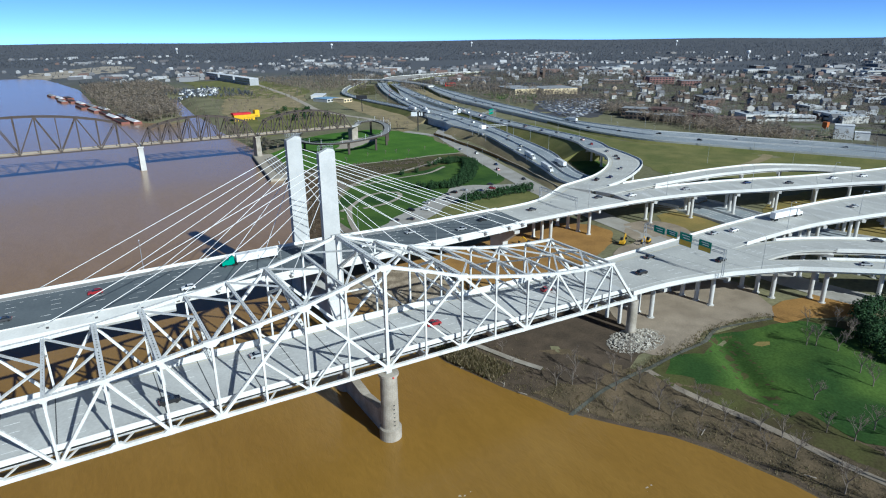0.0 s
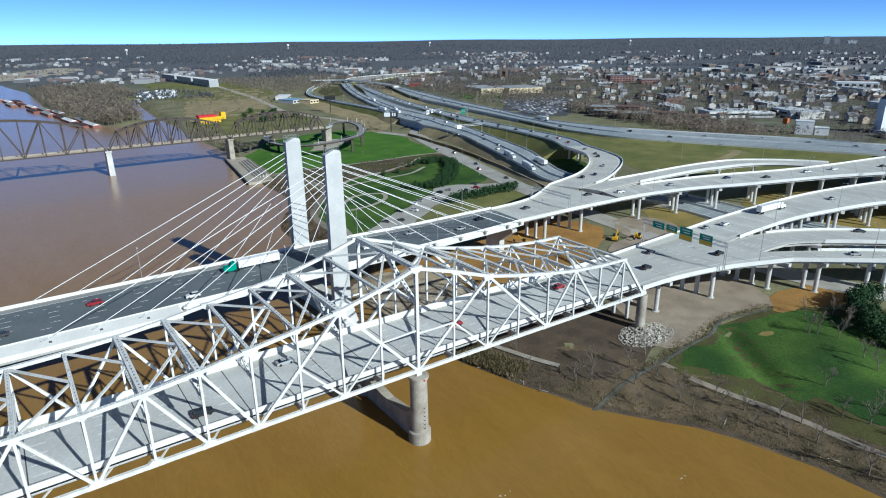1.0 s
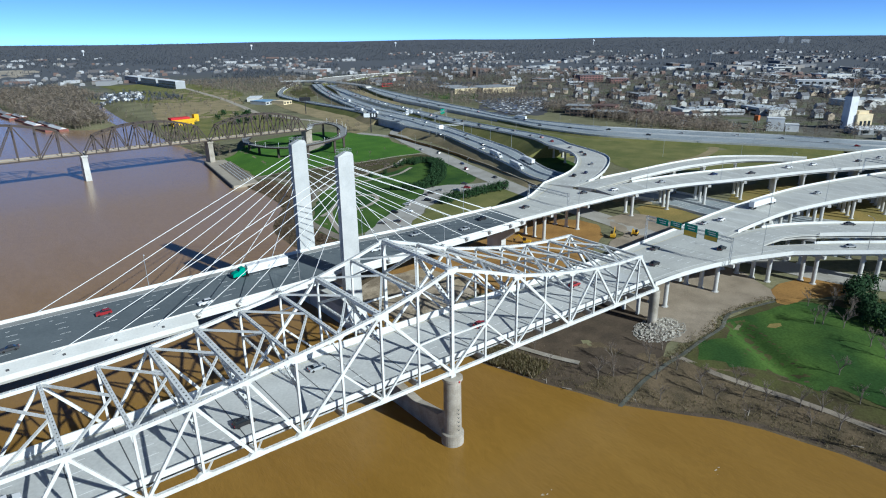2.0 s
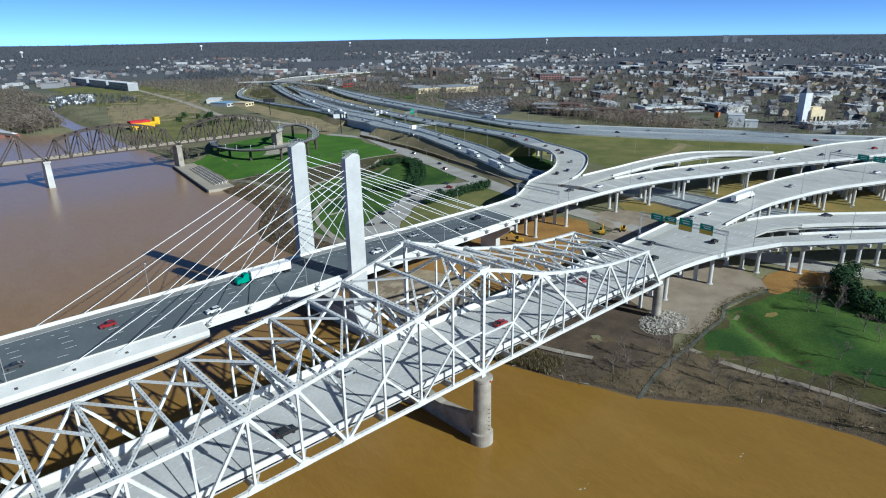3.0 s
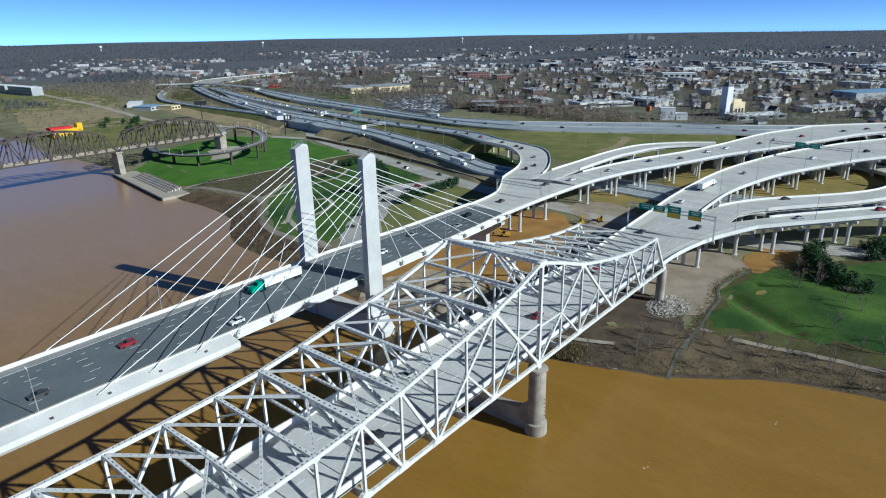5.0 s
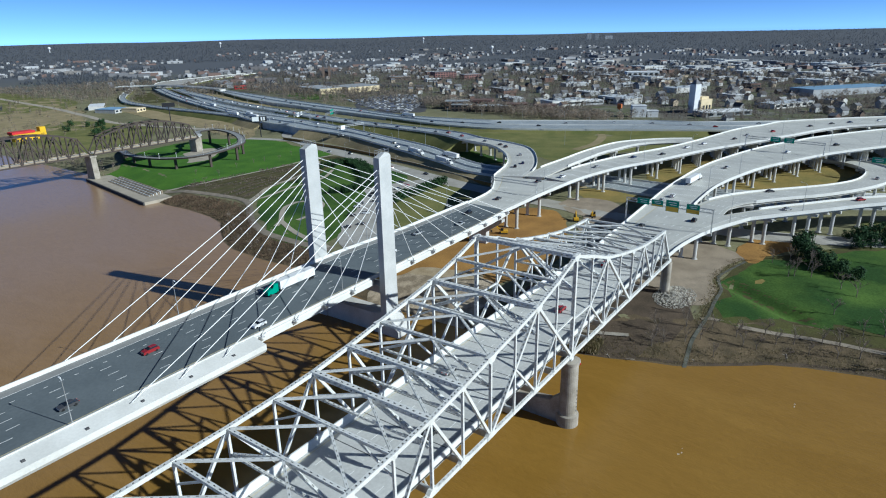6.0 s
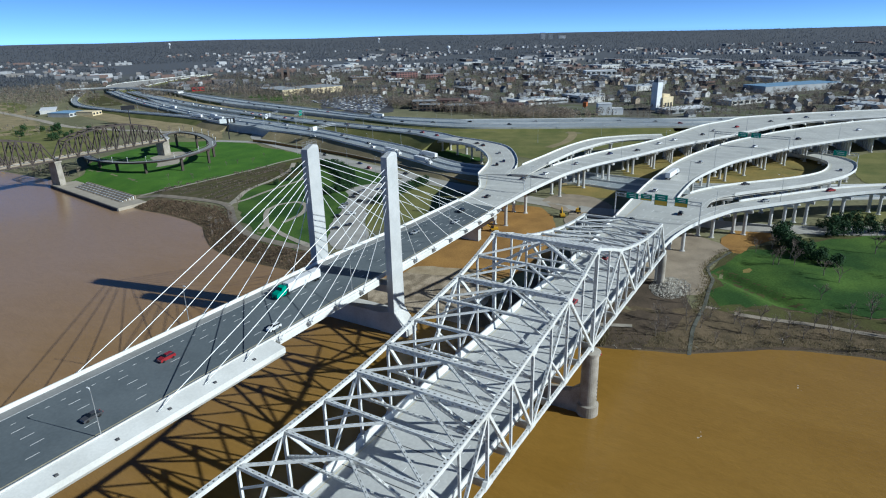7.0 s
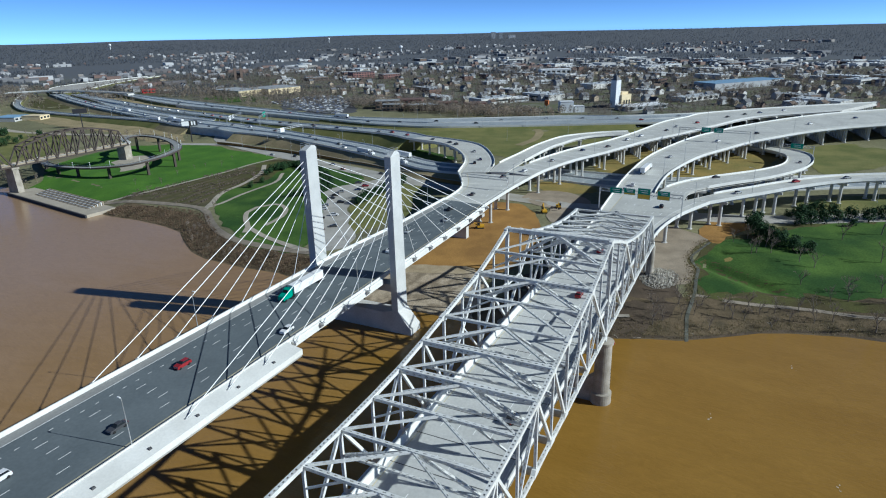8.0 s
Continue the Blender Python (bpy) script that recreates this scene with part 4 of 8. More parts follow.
def stay_bridge():
    t = thing("cable_stayed_bridge", "white concrete cable-stayed bridge with a dark roadway and twin-leg tower", "bridge", (TX, 95, 0))
    xs = [-240 + 4 * i for i in range(90)]
    xs = [x for x in xs if x <= 114] + [116.0]

    def strip(build, fn, top, low):
        st = []
        for x in xs:
            a, b = fn(x)
            za, zb = stay_z(a) + lift_to_ramps(x), stay_z(b) + lift_to_ramps(x)
            st.append([(x, a, za + low), (x, b, zb + low), (x, b, zb + top), (x, a, za + top)])
        build.sweep(st)

    m = Build()
    strip(m, lambda x: (south_edge(x) + 2.3, north_edge(x) - 3.6), 0.0, -0.35)
    part("deck_slab", m, DECK_NEW, t, "dark grey grooved roadway slab")
    m = Build()
    strip(m, lambda x: (south_edge(x) + 0.4, south_edge(x) + 2.3), 0.0, -0.35)
    part("shoulder_slab", m, SHOULDER, t)
    m = Build()
    strip(m, lambda x: (north_edge(x) - 3.6, north_edge(x) - 0.4), 0.0, -0.35)
    part("shoulder_slab", m, SHOULDER, t)
    m = Build()
    strip(m, lambda x: (south_edge(x) + 2.12, south_edge(x) + 2.28), 0.02, 0.003)
    part("edge_line", m, MARK_YELLOW, t)
    m = Build()
    strip(m, lambda x: (north_edge(x) - 3.75, north_edge(x) - 3.6), 0.02, 0.003)
    part("edge_line", m, MARK_WHITE, t)
    # barriers, ledges and edge girders
    for side, edge in ((-1, south_edge), (1, north_edge)):
        m = Build()
        st = []
        for x in xs:
            y = edge(x)
            z = stay_z(y) + lift_to_ramps(x)
            st.append([(x, y + side * -0.42, z - 0.02), (x, y + side * -0.36, z + 0.2), (x, y + side * -0.12, z + 1.05), (x, y + side * 0.2, z + 1.05), (x, y + side * 0.2, z - 0.3)])
        m.sweep(st)
        part("barrier", m, BARRIER, t, "white concrete barrier")
        for x0, x1, kind in ((-240, -40.0, "fairing"), (-40.0, 13.0, "plain"), (20.6, 116, "plain")):
            m = Build()
            st = []
            for x in [x0] + [q for q in xs if x0 < q < x1] + [x1]:
                y = edge(x)
                z = stay_z(y) + lift_to_ramps(x)
                if kind == "fairing":
                    out = y - 76.6 if side < 0 else 2.25
                    prof = ((0.22, -0.3), (0.22, 0.75), (out, -0.3), (out, -1.9), (out - 0.65, -2.9), (0.8, -1.4))
                else:
                    out = 1.1 if side < 0 else float(np.interp(x, [-240, 40, 112], [1.9, 1.9, 0.95]))
                    low = -1.9 if side < 0 else -2.4
                    prof = ((0.22, -0.3), (0.22, 0.35), (out - 0.3, 0.3), (out, -0.1), (out, low), (out - 0.6, low - 0.3), (0.3, -1.4))
                st.append([(x, y + side * o, z + h) for o, h in prof])
            m.sweep(st)
            part("edge_girder", m, BARRIER, t, "white edge girder with a broad ledge")
    for i in range(44):
        x = -236 + 8 * i
        if abs(x - TX) < 4 or x > 112:
            continue
        m = Build()
        z = stay_z(95) - 0.9
        m.hexa([(x - 0.3, 83.3, z - 1.4), (x + 0.3, 83.3, z - 1.4), (x + 0.3, 110.5, z - 0.6), (x - 0.3, 110.5, z - 0.6), (x - 0.3, 83.3, z - 0.1), (x + 0.3, 83.3, z - 0.1), (x + 0.3, 110.5, z + 0.5), (x - 0.3, 110.5, z + 0.5)])
        part("floor_beam", m, CONCRETE, t)
    # four rows of lane dashes and a dotted exit lane
    for half, rows, step, count in ((1.45, (0.2, 0.37, 0.54, 0.706), 12.75, 25), (0.55, (0.85,), 3.8, 84)):
        dash = Build()
        dash.box(-half, -0.08, 0, half, 0.08, 0.016)
        me = dash.mesh("lane_dash", MARK_WHITE)
        for f in rows:
            for i in range(count):
                x = -201.2 + step * i - (3.0 if f == 0.2 else 0.0)
                a, b = south_edge(x) + 2.2, north_edge(x) - 3.7
                y = a + (b - a) * f
                ob = part("lane_dash", me, MARK_WHITE, t)
                ob.matrix_basis = Matrix.Translation((x, y, stay_z(y) + lift_to_ramps(x) + 0.006))
    # tower
    for (y0, y1), out in zip(LEG, (-1, 1)):
        m = Build()
        yo, yi = (y0, y1) if out < 0 else (y1, y0)
        slope = 0.9
        st = []
        for z, hw, oo in ((8.6, 3.45, 0.0), (24, 3.3, 0.0), (63.8, 3.05, 0.0)):
            st.append([(TX - hw, yo, z), (TX + hw, yo, z), (TX + hw, yi, z), (TX - hw, yi, z)])
        m.sweep(st)
        st = [[(TX - 3.05, yo, 63.8), (TX + 3.05, yo, 63.8), (TX + 3.05, yi, 63.8), (TX - 3.05, yi, 63.8)],
              [(TX - 3.0, yo, 65.4), (TX + 3.0, yo, 65.8), (TX + 3.0, yi, 65.8), (TX - 3.0, yi, 65.4)],
              [(TX + 0.6, yo + out * -0.5, 66.9), (TX + 2.7, yo + out * -0.5, 66.5), (TX + 2.7, yi + out * 0.3, 66.5), (TX + 0.6, yi + out * 0.3, 66.9)]]
        m.sweep(st)
        leg = part("tower_leg", m, TOWER, t, "tall pale concrete tower leg with sloping top")
        m = Build()
        foot = [(yo, 8.6), (yi, 8.6), (yi - out * 4, 7.6), (yi - out * 4, -3), (yo + out * 5.2, -3), (yo + out * 5.2, 2.4), (yo + out * 4.3, 3.1)]
        n = len(foot)
        vs = [(TX + e, y, z) for e in (-3.6, 3.6) for y, z in foot]
        m.add(vs, [tuple(range(n)), tuple(range(n, 2 * n))] + [(i, (i + 1) % n, n + (i + 1) % n, n + i) for i in range(n)])
        part("tower_foot", m, CONCRETE, t, "flared concrete tower foot")
        m = Build()
        for c in range(4):
            xx, yy = TX - 2.6 + 5.2 * (c % 2), (y0 + 0.4 if c < 2 else y1 - 0.4)
            m.tube((xx, yy, 65.2), (xx, yy, 67.9), 0.05, 0.05, 6)
        for z in (67.0, 67.8):
            m.beam((TX - 2.6, y0 + 0.4, z), (TX + 2.6, y0 + 0.4, z), 0.06, 0.06)
            m.beam((TX - 2.6, y1 - 0.4, z), (TX + 2.6, y1 - 0.4, z), 0.06, 0.06)
            m.beam((TX - 2.6, y0 + 0.4, z), (TX - 2.6, y1 - 0.4, z), 0.06, 0.06)
            m.beam((TX + 2.6, y0 + 0.4, z), (TX + 2.6, y1 - 0.4, z), 0.06, 0.06)
        part("guard_rail", m, GALVANISED, t)
    m = Build()
    m.box(TX - 3.2, 80, -3, TX + 3.2, 110.2, 7.4)
    part("pier_wall", m, CONCRETE, t, "shaded concrete wall between the tower feet")
    m = Build()
    m.box(TX - 2.2, 79.4, 15.6, TX + 2.2, 111.9, 18.4)
    part("cross_beam", m, CONCRETE, t)
    # stays
    for y, yt in ((79.9, 77.8), (113.0, 113.4)):
        for i in range(7):
            for s in (-1, 1):
                xa = TX + s * (15.3 + 13.3 * i)
                if s > 0:
                    xa = min(36.0 + 13.8 * i, 113.0)
                ye = y
                if y < 90 and xa > -40:
                    ye = south_edge(xa) - 2.2
                elif xa > 25:
                    ye = north_edge(xa) + 1.6
                zt = 48.6 + 2.15 * i
                za = stay_z(ye) + lift_to_ramps(xa) + 0.45
                a, b = Vector((xa, ye, za)), Vector((TX + s * 3.0, yt, zt))
                m = Build()
                m.tube(a, b, 0.115, 0.115, 6)
                cable = part("stay_cable", m, CABLE, t)
                m = Build()
                d = (b - a).normalized()
                m.tube(a - d * 0.3, a + d * 1.6, 0.2, 0.17, 8)
                m.box(a.x - 0.7, a.y - 0.28, a.z - 0.35, a.x + 0.7, a.y + 0.28, a.z + 0.02)
                part("cable_anchor", m, GALVANISED, cable)
                if y < 90 and xa > -40:
                    m = Build()
                    e = south_edge(xa)
                    z = stay_z(e) + lift_to_ramps(xa)
                    m.hexa([(xa - 0.4, ye - 0.5, z - 0.3), (xa + 0.4, ye - 0.5, z - 0.3), (xa + 0.4, e - 1.0, z - 1.7), (xa - 0.4, e - 1.0, z - 1.7), (xa - 0.4, ye - 0.5, z + 0.3), (xa + 0.4, ye - 0.5, z + 0.3), (xa + 0.4, e - 1.0, z + 0.3), (xa - 0.4, e - 1.0, z + 0.3)])
                    part("anchor_bracket", m, BARRIER, t, "white concrete cable bracket")
    for i in range(22):
        x = -230 + 13.3 * i - 6
        if x < -44:
            m = Build()
            z = stay_z(78.4) + 0.15
            m.hexa([(x - 0.45, 78.1, z - 0.2), (x + 0.45, 78.1, z - 0.2), (x + 0.45, 78.7, z - 0.2), (x - 0.45, 78.7, z - 0.2), (x - 0.35, 78.2, z + 0.35), (x + 0.35, 78.2, z + 0.35), (x + 0.35, 78.6, z + 0.45), (x - 0.35, 78.6, z + 0.45)])
            part("drain_box", m, ASPHALT, t, "small dark box on the ledge")
    return t


stay_bridge()


def end_bent():
    """Pier under the joint between the stayed deck and the ramps."""
    t = thing("bridge_pier", "pale concrete end pier with a haunched cap", "bridge pier", (110, 95, 4))
    m = Build()
    prof = [(83.2, 18.6), (108, 18.6), (108, 17.2), (104.5, 14.6), (102, 11), (102, 2), (92, 2), (92, 11), (87, 14.6), (83.2, 17.2)]
    n = len(prof)
    vs = [(110 + e, y, z) for e in (-1.5, 1.5) for y, z in prof]
    m.add(vs, [tuple(range(n)), tuple(range(n, 2 * n))] + [(i, (i + 1) % n, n + (i + 1) % n, n + i) for i in range(n)])
    part("shaft", m, CONCRETE, t)


end_bent()


# ---- ramps ----
def deck(name, left, right, label, mat=None, group="elevated ramps", depth=1.9, rails=(True, True), columns=(), col_n=2, trims=((0, 0), (0, 0)), every=27.0, first=13.0, bank=(), median=False):
    """An elevated roadway between two edge lines of equal count; points are (x, y, z of the road surface)."""
    mat = mat or RAMP
    L, R = smooth_line(left, 7.0), smooth_line(right, 7.0)
    n = max(len(L), len(R))
    grab = lambda line: [np.array([np.interp(i / (n - 1) * (len(line) - 1), range(len(line)), [p[c] for p in line]) for c in range(3)]) for i in range(n)]
    L, R = grab(L), grab(R)
    mid0 = (L[n // 2] + R[n // 2]) / 2
    t = thing(name, label, "ramp", (mid0[0], mid0[1], mid0[2]), group)
    m = Build()
    m.sweep([[tuple(l), tuple(r), (r[0], r[1], r[2] - 0.4), (l[0], l[1], l[2] - 0.4)] for l, r in zip(L, R)])
    part("deck_slab", m, mat, t, "pale concrete road slab")
    worn = Build()
    worn.sweep([[tuple(l + (r - l) * 0.13 + np.array((0, 0, h))) for h in (0.008,)] + [tuple(l + (r - l) * 0.87 + np.array((0, 0, h))) for h in (0.008, 0.001)] + [tuple(l + (r - l) * 0.13 + np.array((0, 0, 0.001)))] for l, r in zip(L, R)])
    if mat is RAMP:
        part("lane_surface", worn, RAMP_WORN, t, "darker tyre-worn lanes")
    width = float(np.linalg.norm((R[n // 2] - L[n // 2])[:2]))
    lanes = max(2, round((width - 5) / 3.9))
    for f, paint_mat in ((0.125, MARK_YELLOW), (0.875, MARK_WHITE)):
        m = Build()
        m.sweep([[tuple(l + (r - l) * (f + e / width) + np.array((0, 0, h))) for e, h in ((-0.13, 0.013), (0.13, 0.013), (0.13, 0.002), (-0.13, 0.002))] for l, r in zip(L, R)])
        part("edge_line", m, paint_mat, t)
    for k in range(1, lanes):
        m = Build()
        f = 0.125 + 0.75 * k / lanes
        mids = [l + (r - l) * f for l, r in zip(L, R)]
        d = np.r_[0, np.cumsum([np.linalg.norm((b - a)[:2]) for a, b in zip(mids, mids[1:])])]
        at = lambda s: np.array([np.interp(s, d, [p[c] for p in mids]) for c in range(3)])
        s = 3.0
        while s + 3.1 < d[-1]:
            a, b = at(s), at(s + 3.1)
            near = Build() if a[0] < 330 and a[1] < 250 else m
            near.beam((a[0], a[1], a[2] + 0.014), (b[0], b[1], b[2] + 0.014), 0.24, 0.008)
            if near is not m:
                part("lane_dash", near, MARK_WHITE, t)
            s += 12.2
        if m.v:
            part("lane_line", m, MARK_WHITE, t, kind="stuff")
    across = [(r - l) / np.linalg.norm((r - l)[:2]) for l, r in zip(L, R)]
    m = Build()
    m.sweep([[tuple(l + u * 1.3 - (0, 0, 0.4)), tuple(r - u * 1.3 - (0, 0, 0.4)), tuple(r - u * 1.7 - (0, 0, depth)), tuple(l + u * 1.7 - (0, 0, depth))] for l, r, u in zip(L, R, across)])
    part("girder", m, CONCRETE, t, "grey concrete girders")
    for f0, f1, left_run, right_run, stuff in bank:
        i0, i1 = int(f0 * (n - 1)), int(f1 * (n - 1))
        m = Build()
        st = []
        for i in range(i0, i1 + 1):
            l, r, u = L[i], R[i], across[i]
            hl, hr = max(0.3, l[2] - float(ground_z(l[0], l[1]))), max(0.3, r[2] - float(ground_z(r[0], r[1])))
            st.append([tuple(l + u * 0.2 - (0, 0, 0.5)), tuple(r - u * 0.2 - (0, 0, 0.5)), tuple(r + u * hr * right_run - (0, 0, hr + 0.5)), tuple(l - u * hl * left_run - (0, 0, hl + 0.5))])
        m.sweep(st)
        part("embankment" if left_run > 0.3 else "retaining_wall", m, stuff, t, "grassed earth embankment" if left_run > 0.3 else "plain concrete retaining wall")
    if median:
        m = Build()
        m.sweep([[tuple((l + r) / 2 + u * o + np.array((0, 0, z))) for o, z in ((-0.35, 0.0), (-0.2, 1.2), (0.2, 1.2), (0.35, 0.0))] for l, r, u in zip(L, R, across)])
        part("median_barrier", m, BARRIER, t, "white concrete median barrier")
    for k, (edge, s) in enumerate(((L, 1), (R, -1))):
        if not rails[k]:
            continue
        a, b = trims[k]
        st = []
        for i in range(a, n - b):
            p, u = edge[i], across[i] * s
            q = lambda o, z: (p[0] + u[0] * o, p[1] + u[1] * o, p[2] + z)
            st.append([q(0.5, 0.003), q(0.42, 0.25), q(0.25, 0.95), q(-0.06, 0.95), q(-0.06, -0.75), q(0.1, -0.75)])
        if len(st) > 1:
            m = Build()
            m.sweep(st)
            part("barrier", m, BARRIER, t, "white concrete barrier")
    run, nxt = 0.0, first
    for i in range(1, n):
        c0, c1 = (L[i - 1] + R[i - 1]) / 2, (L[i] + R[i]) / 2
        run += np.linalg.norm((c1 - c0)[:2])
        if run < nxt:
            continue
        nxt += every
        l, r, u = L[i], R[i], across[i]
        w = np.linalg.norm((r - l)[:2])
        g = float(min(ground_z(c1[0], c1[1]), 9))
        head = c1[2] - depth
        if head - g < 2.5 or not columns or any(f0 <= i / (n - 1) <= f1 for f0, f1, *_ in bank):
            continue
        fwd = np.array([-u[1], u[0], 0.0])
        m = Build()
        a, b = l + u * 0.6, r - u * 0.6
        m.beam((a[0], a[1], a[2] + 0.012), (b[0], b[1], b[2] + 0.012), 0.2, 0.018)
        part("expansion_joint", m, JOINT, t)
        m = Build()
        a, b = l + u * 0.9, r - u * 0.9
        m.beam((a[0], a[1], head - 0.65), (b[0], b[1], head - 0.65), 1.7, 1.3)
        part("bent_cap", m, CONCRETE, t)
        cols = col_n if w < 20 else max(col_n, int(w / 7))
        for c in range(cols):
            f = (c + 0.5) / cols if cols > 1 else 0.5
            p = l + (r - l) * (0.1 + 0.8 * f)
            gz = float(ground_z(p[0], p[1]))
            if gz < 0:
                continue
            m = Build()
            m.tube((p[0], p[1], gz - 1.0), (p[0], p[1], head - 1.25), 0.84, 0.84, 14)
            m.tube((p[0], p[1], gz - 1.0), (p[0], p[1], gz + 0.35), 1.5, 1.4, 10)
            part("column", m, CONCRETE, t)
    return t


def with_z(pts, zs):
    d = np.r_[0, np.cumsum([math.dist(a, b) for a, b in zip(pts, pts[1:])])]
    return [(x, y, float(np.interp(s / d[-1], [k / (len(zs) - 1) for k in range(len(zs))], zs))) for (x, y), s in zip(pts, d)]


def offset_line(pts, w):
    out = []
    for i, p in enumerate(pts):
        a, b = np.array(pts[max(i - 1, 0)]), np.array(pts[min(i + 1, len(pts) - 1)])
        q = (b - a) / np.linalg.norm(b - a)
        out.append((p[0] - q[1] * w, p[1] + q[0] * w))
    return out


ALL = (1,)
deck("approach_ramp", with_z([(95.2, 29.2), (105, 29.6), (126, 30.3), (145, 30.9), (165, 31.5)], [20.0, 20.3]), with_z([(95.2, 0.9), (105, 0.4), (120, -1.6), (140, -6.6), (165, -17)], [20.0, 20.3]),
     "wide pale concrete bridge approach on round columns", columns=ALL, first=12, every=27)
deck("elevated_ramp", with_z([(165, 31.5), (200, 32.4), (250, 30.8), (290, 25.8), (336, 14.5), (367, 4), (393, -8.5), (423, -23), (488, -65), (540, -110), (610, -190)], [20.3, 21, 22, 22.5, 22.5]),
     with_z([(165, 10.7), (193, 11), (223, 9.8), (255, 4), (284, -4), (311, -16), (341, -30), (366, -45), (410, -76), (450, -115), (510, -190)], [20.3, 21, 22, 22.5, 22.5]),
     "broad pale concrete ramp curving away on round columns", columns=ALL, first=22, trims=((0, 0), (2, 0)))
K1 = [(165, -11), (186, -26), (202, -39), (219, -52.5), (234, -66), (250, -84), (262, -104), (276, -135), (285, -170), (292, -230)]
deck("elevated_ramp", with_z([(165, -5.0)] + offset_line(K1, 6.0)[1:], [20.3, 20, 19.5, 19]), with_z([(165, -17)] + offset_line(K1, -6.0)[1:], [20.3, 20, 19.5, 19]),
     "pale concrete ramp bending towards the park on round columns", columns=ALL, first=8, trims=((3, 0), (0, 0)), every=24)
deck("loop_ramp", with_z([(165, 10.6), (186, 8.6), (206, 1), (227, -12.3), (245.5, -26), (266.5, -40.6), (293, -52.8), (327, -57), (352, -55), (378, -42), (392, -20)], [20.3, 20.0, 18.4, 16.5, 13, 9.5]),
     with_z([(165, -4.9), (184, -6), (199, -14), (216, -27), (236, -42), (261, -56), (287, -66.5), (322, -73), (359, -71), (390, -55), (406, -30)], [20.3, 20.0, 18.4, 16.5, 13, 9.5]),
     "pale concrete loop ramp descending to the ground", columns=ALL, first=30, trims=((4, 0), (4, 0)))
deck("approach_ramp", with_z([(116.2, 107.6), (130, 108.4), (145, 111), (160, 118), (179, 129)], [22.0, 21.6]), with_z([(116.2, 84.8), (130, 84.6), (145, 84.4), (165, 83.6), (186, 82.3)], [21.4, 21.4]),
     "pale concrete roadway fanning out behind the cable-stayed bridge", columns=ALL, first=14, every=27)
deck("curved_ramp", with_z([(179, 129.1), (218, 141.7), (251, 162), (276, 186.6), (287, 206), (299, 232)], [21.6, 20.8, 20, 18]),
     with_z([(187, 112), (213, 118), (247, 134), (279, 155.6), (296, 180), (316, 222)], [21.6, 20.8, 20, 18]),
     "curving concrete ramp full of traffic joining the freeway", mat=RAMP, columns=ALL, first=14, every=22, trims=((0, 0), (2, 0)))
deck("freeway_ramp", with_z([(299, 232.2), (317, 262), (328, 296), (337, 335), (342, 370), (351, 425), (366, 492), (384, 562), (392, 599), (402, 638), (427, 727), (459, 825), (500, 934), (555, 1060)], [18, 15.8, 15, 15, 15, 15, 15, 14.5, 13]),
     with_z([(316.2, 222.2), (333, 250), (345, 288), (352, 328), (358, 365), (367, 420), (381, 487), (397, 555), (406, 596), (416, 634), (441, 722), (473, 820), (514, 929), (569, 1055)], [18, 15.8, 15, 15, 15, 15, 15, 14.5, 13]),
     "long dark grey freeway carriageway with pale barriers", mat=FREEWAY, depth=1.5, bank=((0.0, 0.40, 1.9, 1.6, DULL_GRASS), (0.40, 0.97, 0.02, 1.6, CONCRETE)))
deck("freeway", with_z([(538, 1100), (478, 965), (422, 824), (380, 702), (352, 614), (326, 552), (312, 492), (310, 465), (301, 440), (298, 400), (289, 353), (271, 304), (253, 257), (236, 212), (221, 172), (226, 132), (238, 92)], [13.5, 13.5, 13.5, 13.5, 13.5, 13.5, 13.0, 8.6]),
     with_z([(556, 1092), (496, 960), (440, 820), (398, 698), (370, 610), (362, 567), (356, 515), (351, 487), (342, 442), (325, 385), (309, 334), (295, 290), (280, 248), (261, 212), (247, 176), (256, 132), (270, 96)], [13.5, 13.5, 13.5, 13.5, 13.5, 13.5, 13.0, 8.6]),
     "wide dark blue-grey freeway with several lanes on a bank", mat=FREEWAY, depth=1.5, median=True, bank=((0.0, 0.615, 1.8, 1.2, DIRT_GRASS), (0.615, 0.685, 0.02, 1.2, CONCRETE), (0.685, 1.0, 1.8, 1.2, DIRT_GRASS)))
deck("freeway", with_z([(546, 1055), (496, 930), (435, 801), (398, 698), (373, 612), (366.5, 578), (359, 530)], [13.6, 13.6, 13.55]), with_z([(557, 1050), (508, 924), (447, 796), (410, 694), (385.5, 608), (379, 575), (369, 528)], [13.6, 13.6, 13.55]),
     "narrower grey freeway carriageway beside the main lanes", mat=FREEWAY, depth=1.2, bank=((0.0, 1.0, 1.0, 1.0, DULL_GRASS),))
deck("slip_road", with_z([(534, 1180), (466, 1085), (422.5, 1014), (391.5, 950), (376, 904), (365.5, 850), (356, 782), (349, 713), (345.5, 669), (340, 610), (332, 560), (321, 522)], [11.5, 10.5, 10.5, 11.5, 13, 13.5]), with_z([(541, 1171), (475, 1078), (432, 1011), (401, 947), (386, 900), (375.5, 847), (366, 781), (359, 712), (355, 668), (350, 608), (343, 557), (332, 518)], [11.5, 10.5, 10.5, 11.5, 13, 13.45]),
     "narrow grey slip road curving round a grass loop", mat=FREEWAY, depth=1.2, bank=((0.0, 1.0, 1.6, 1.2, DULL_GRASS),))
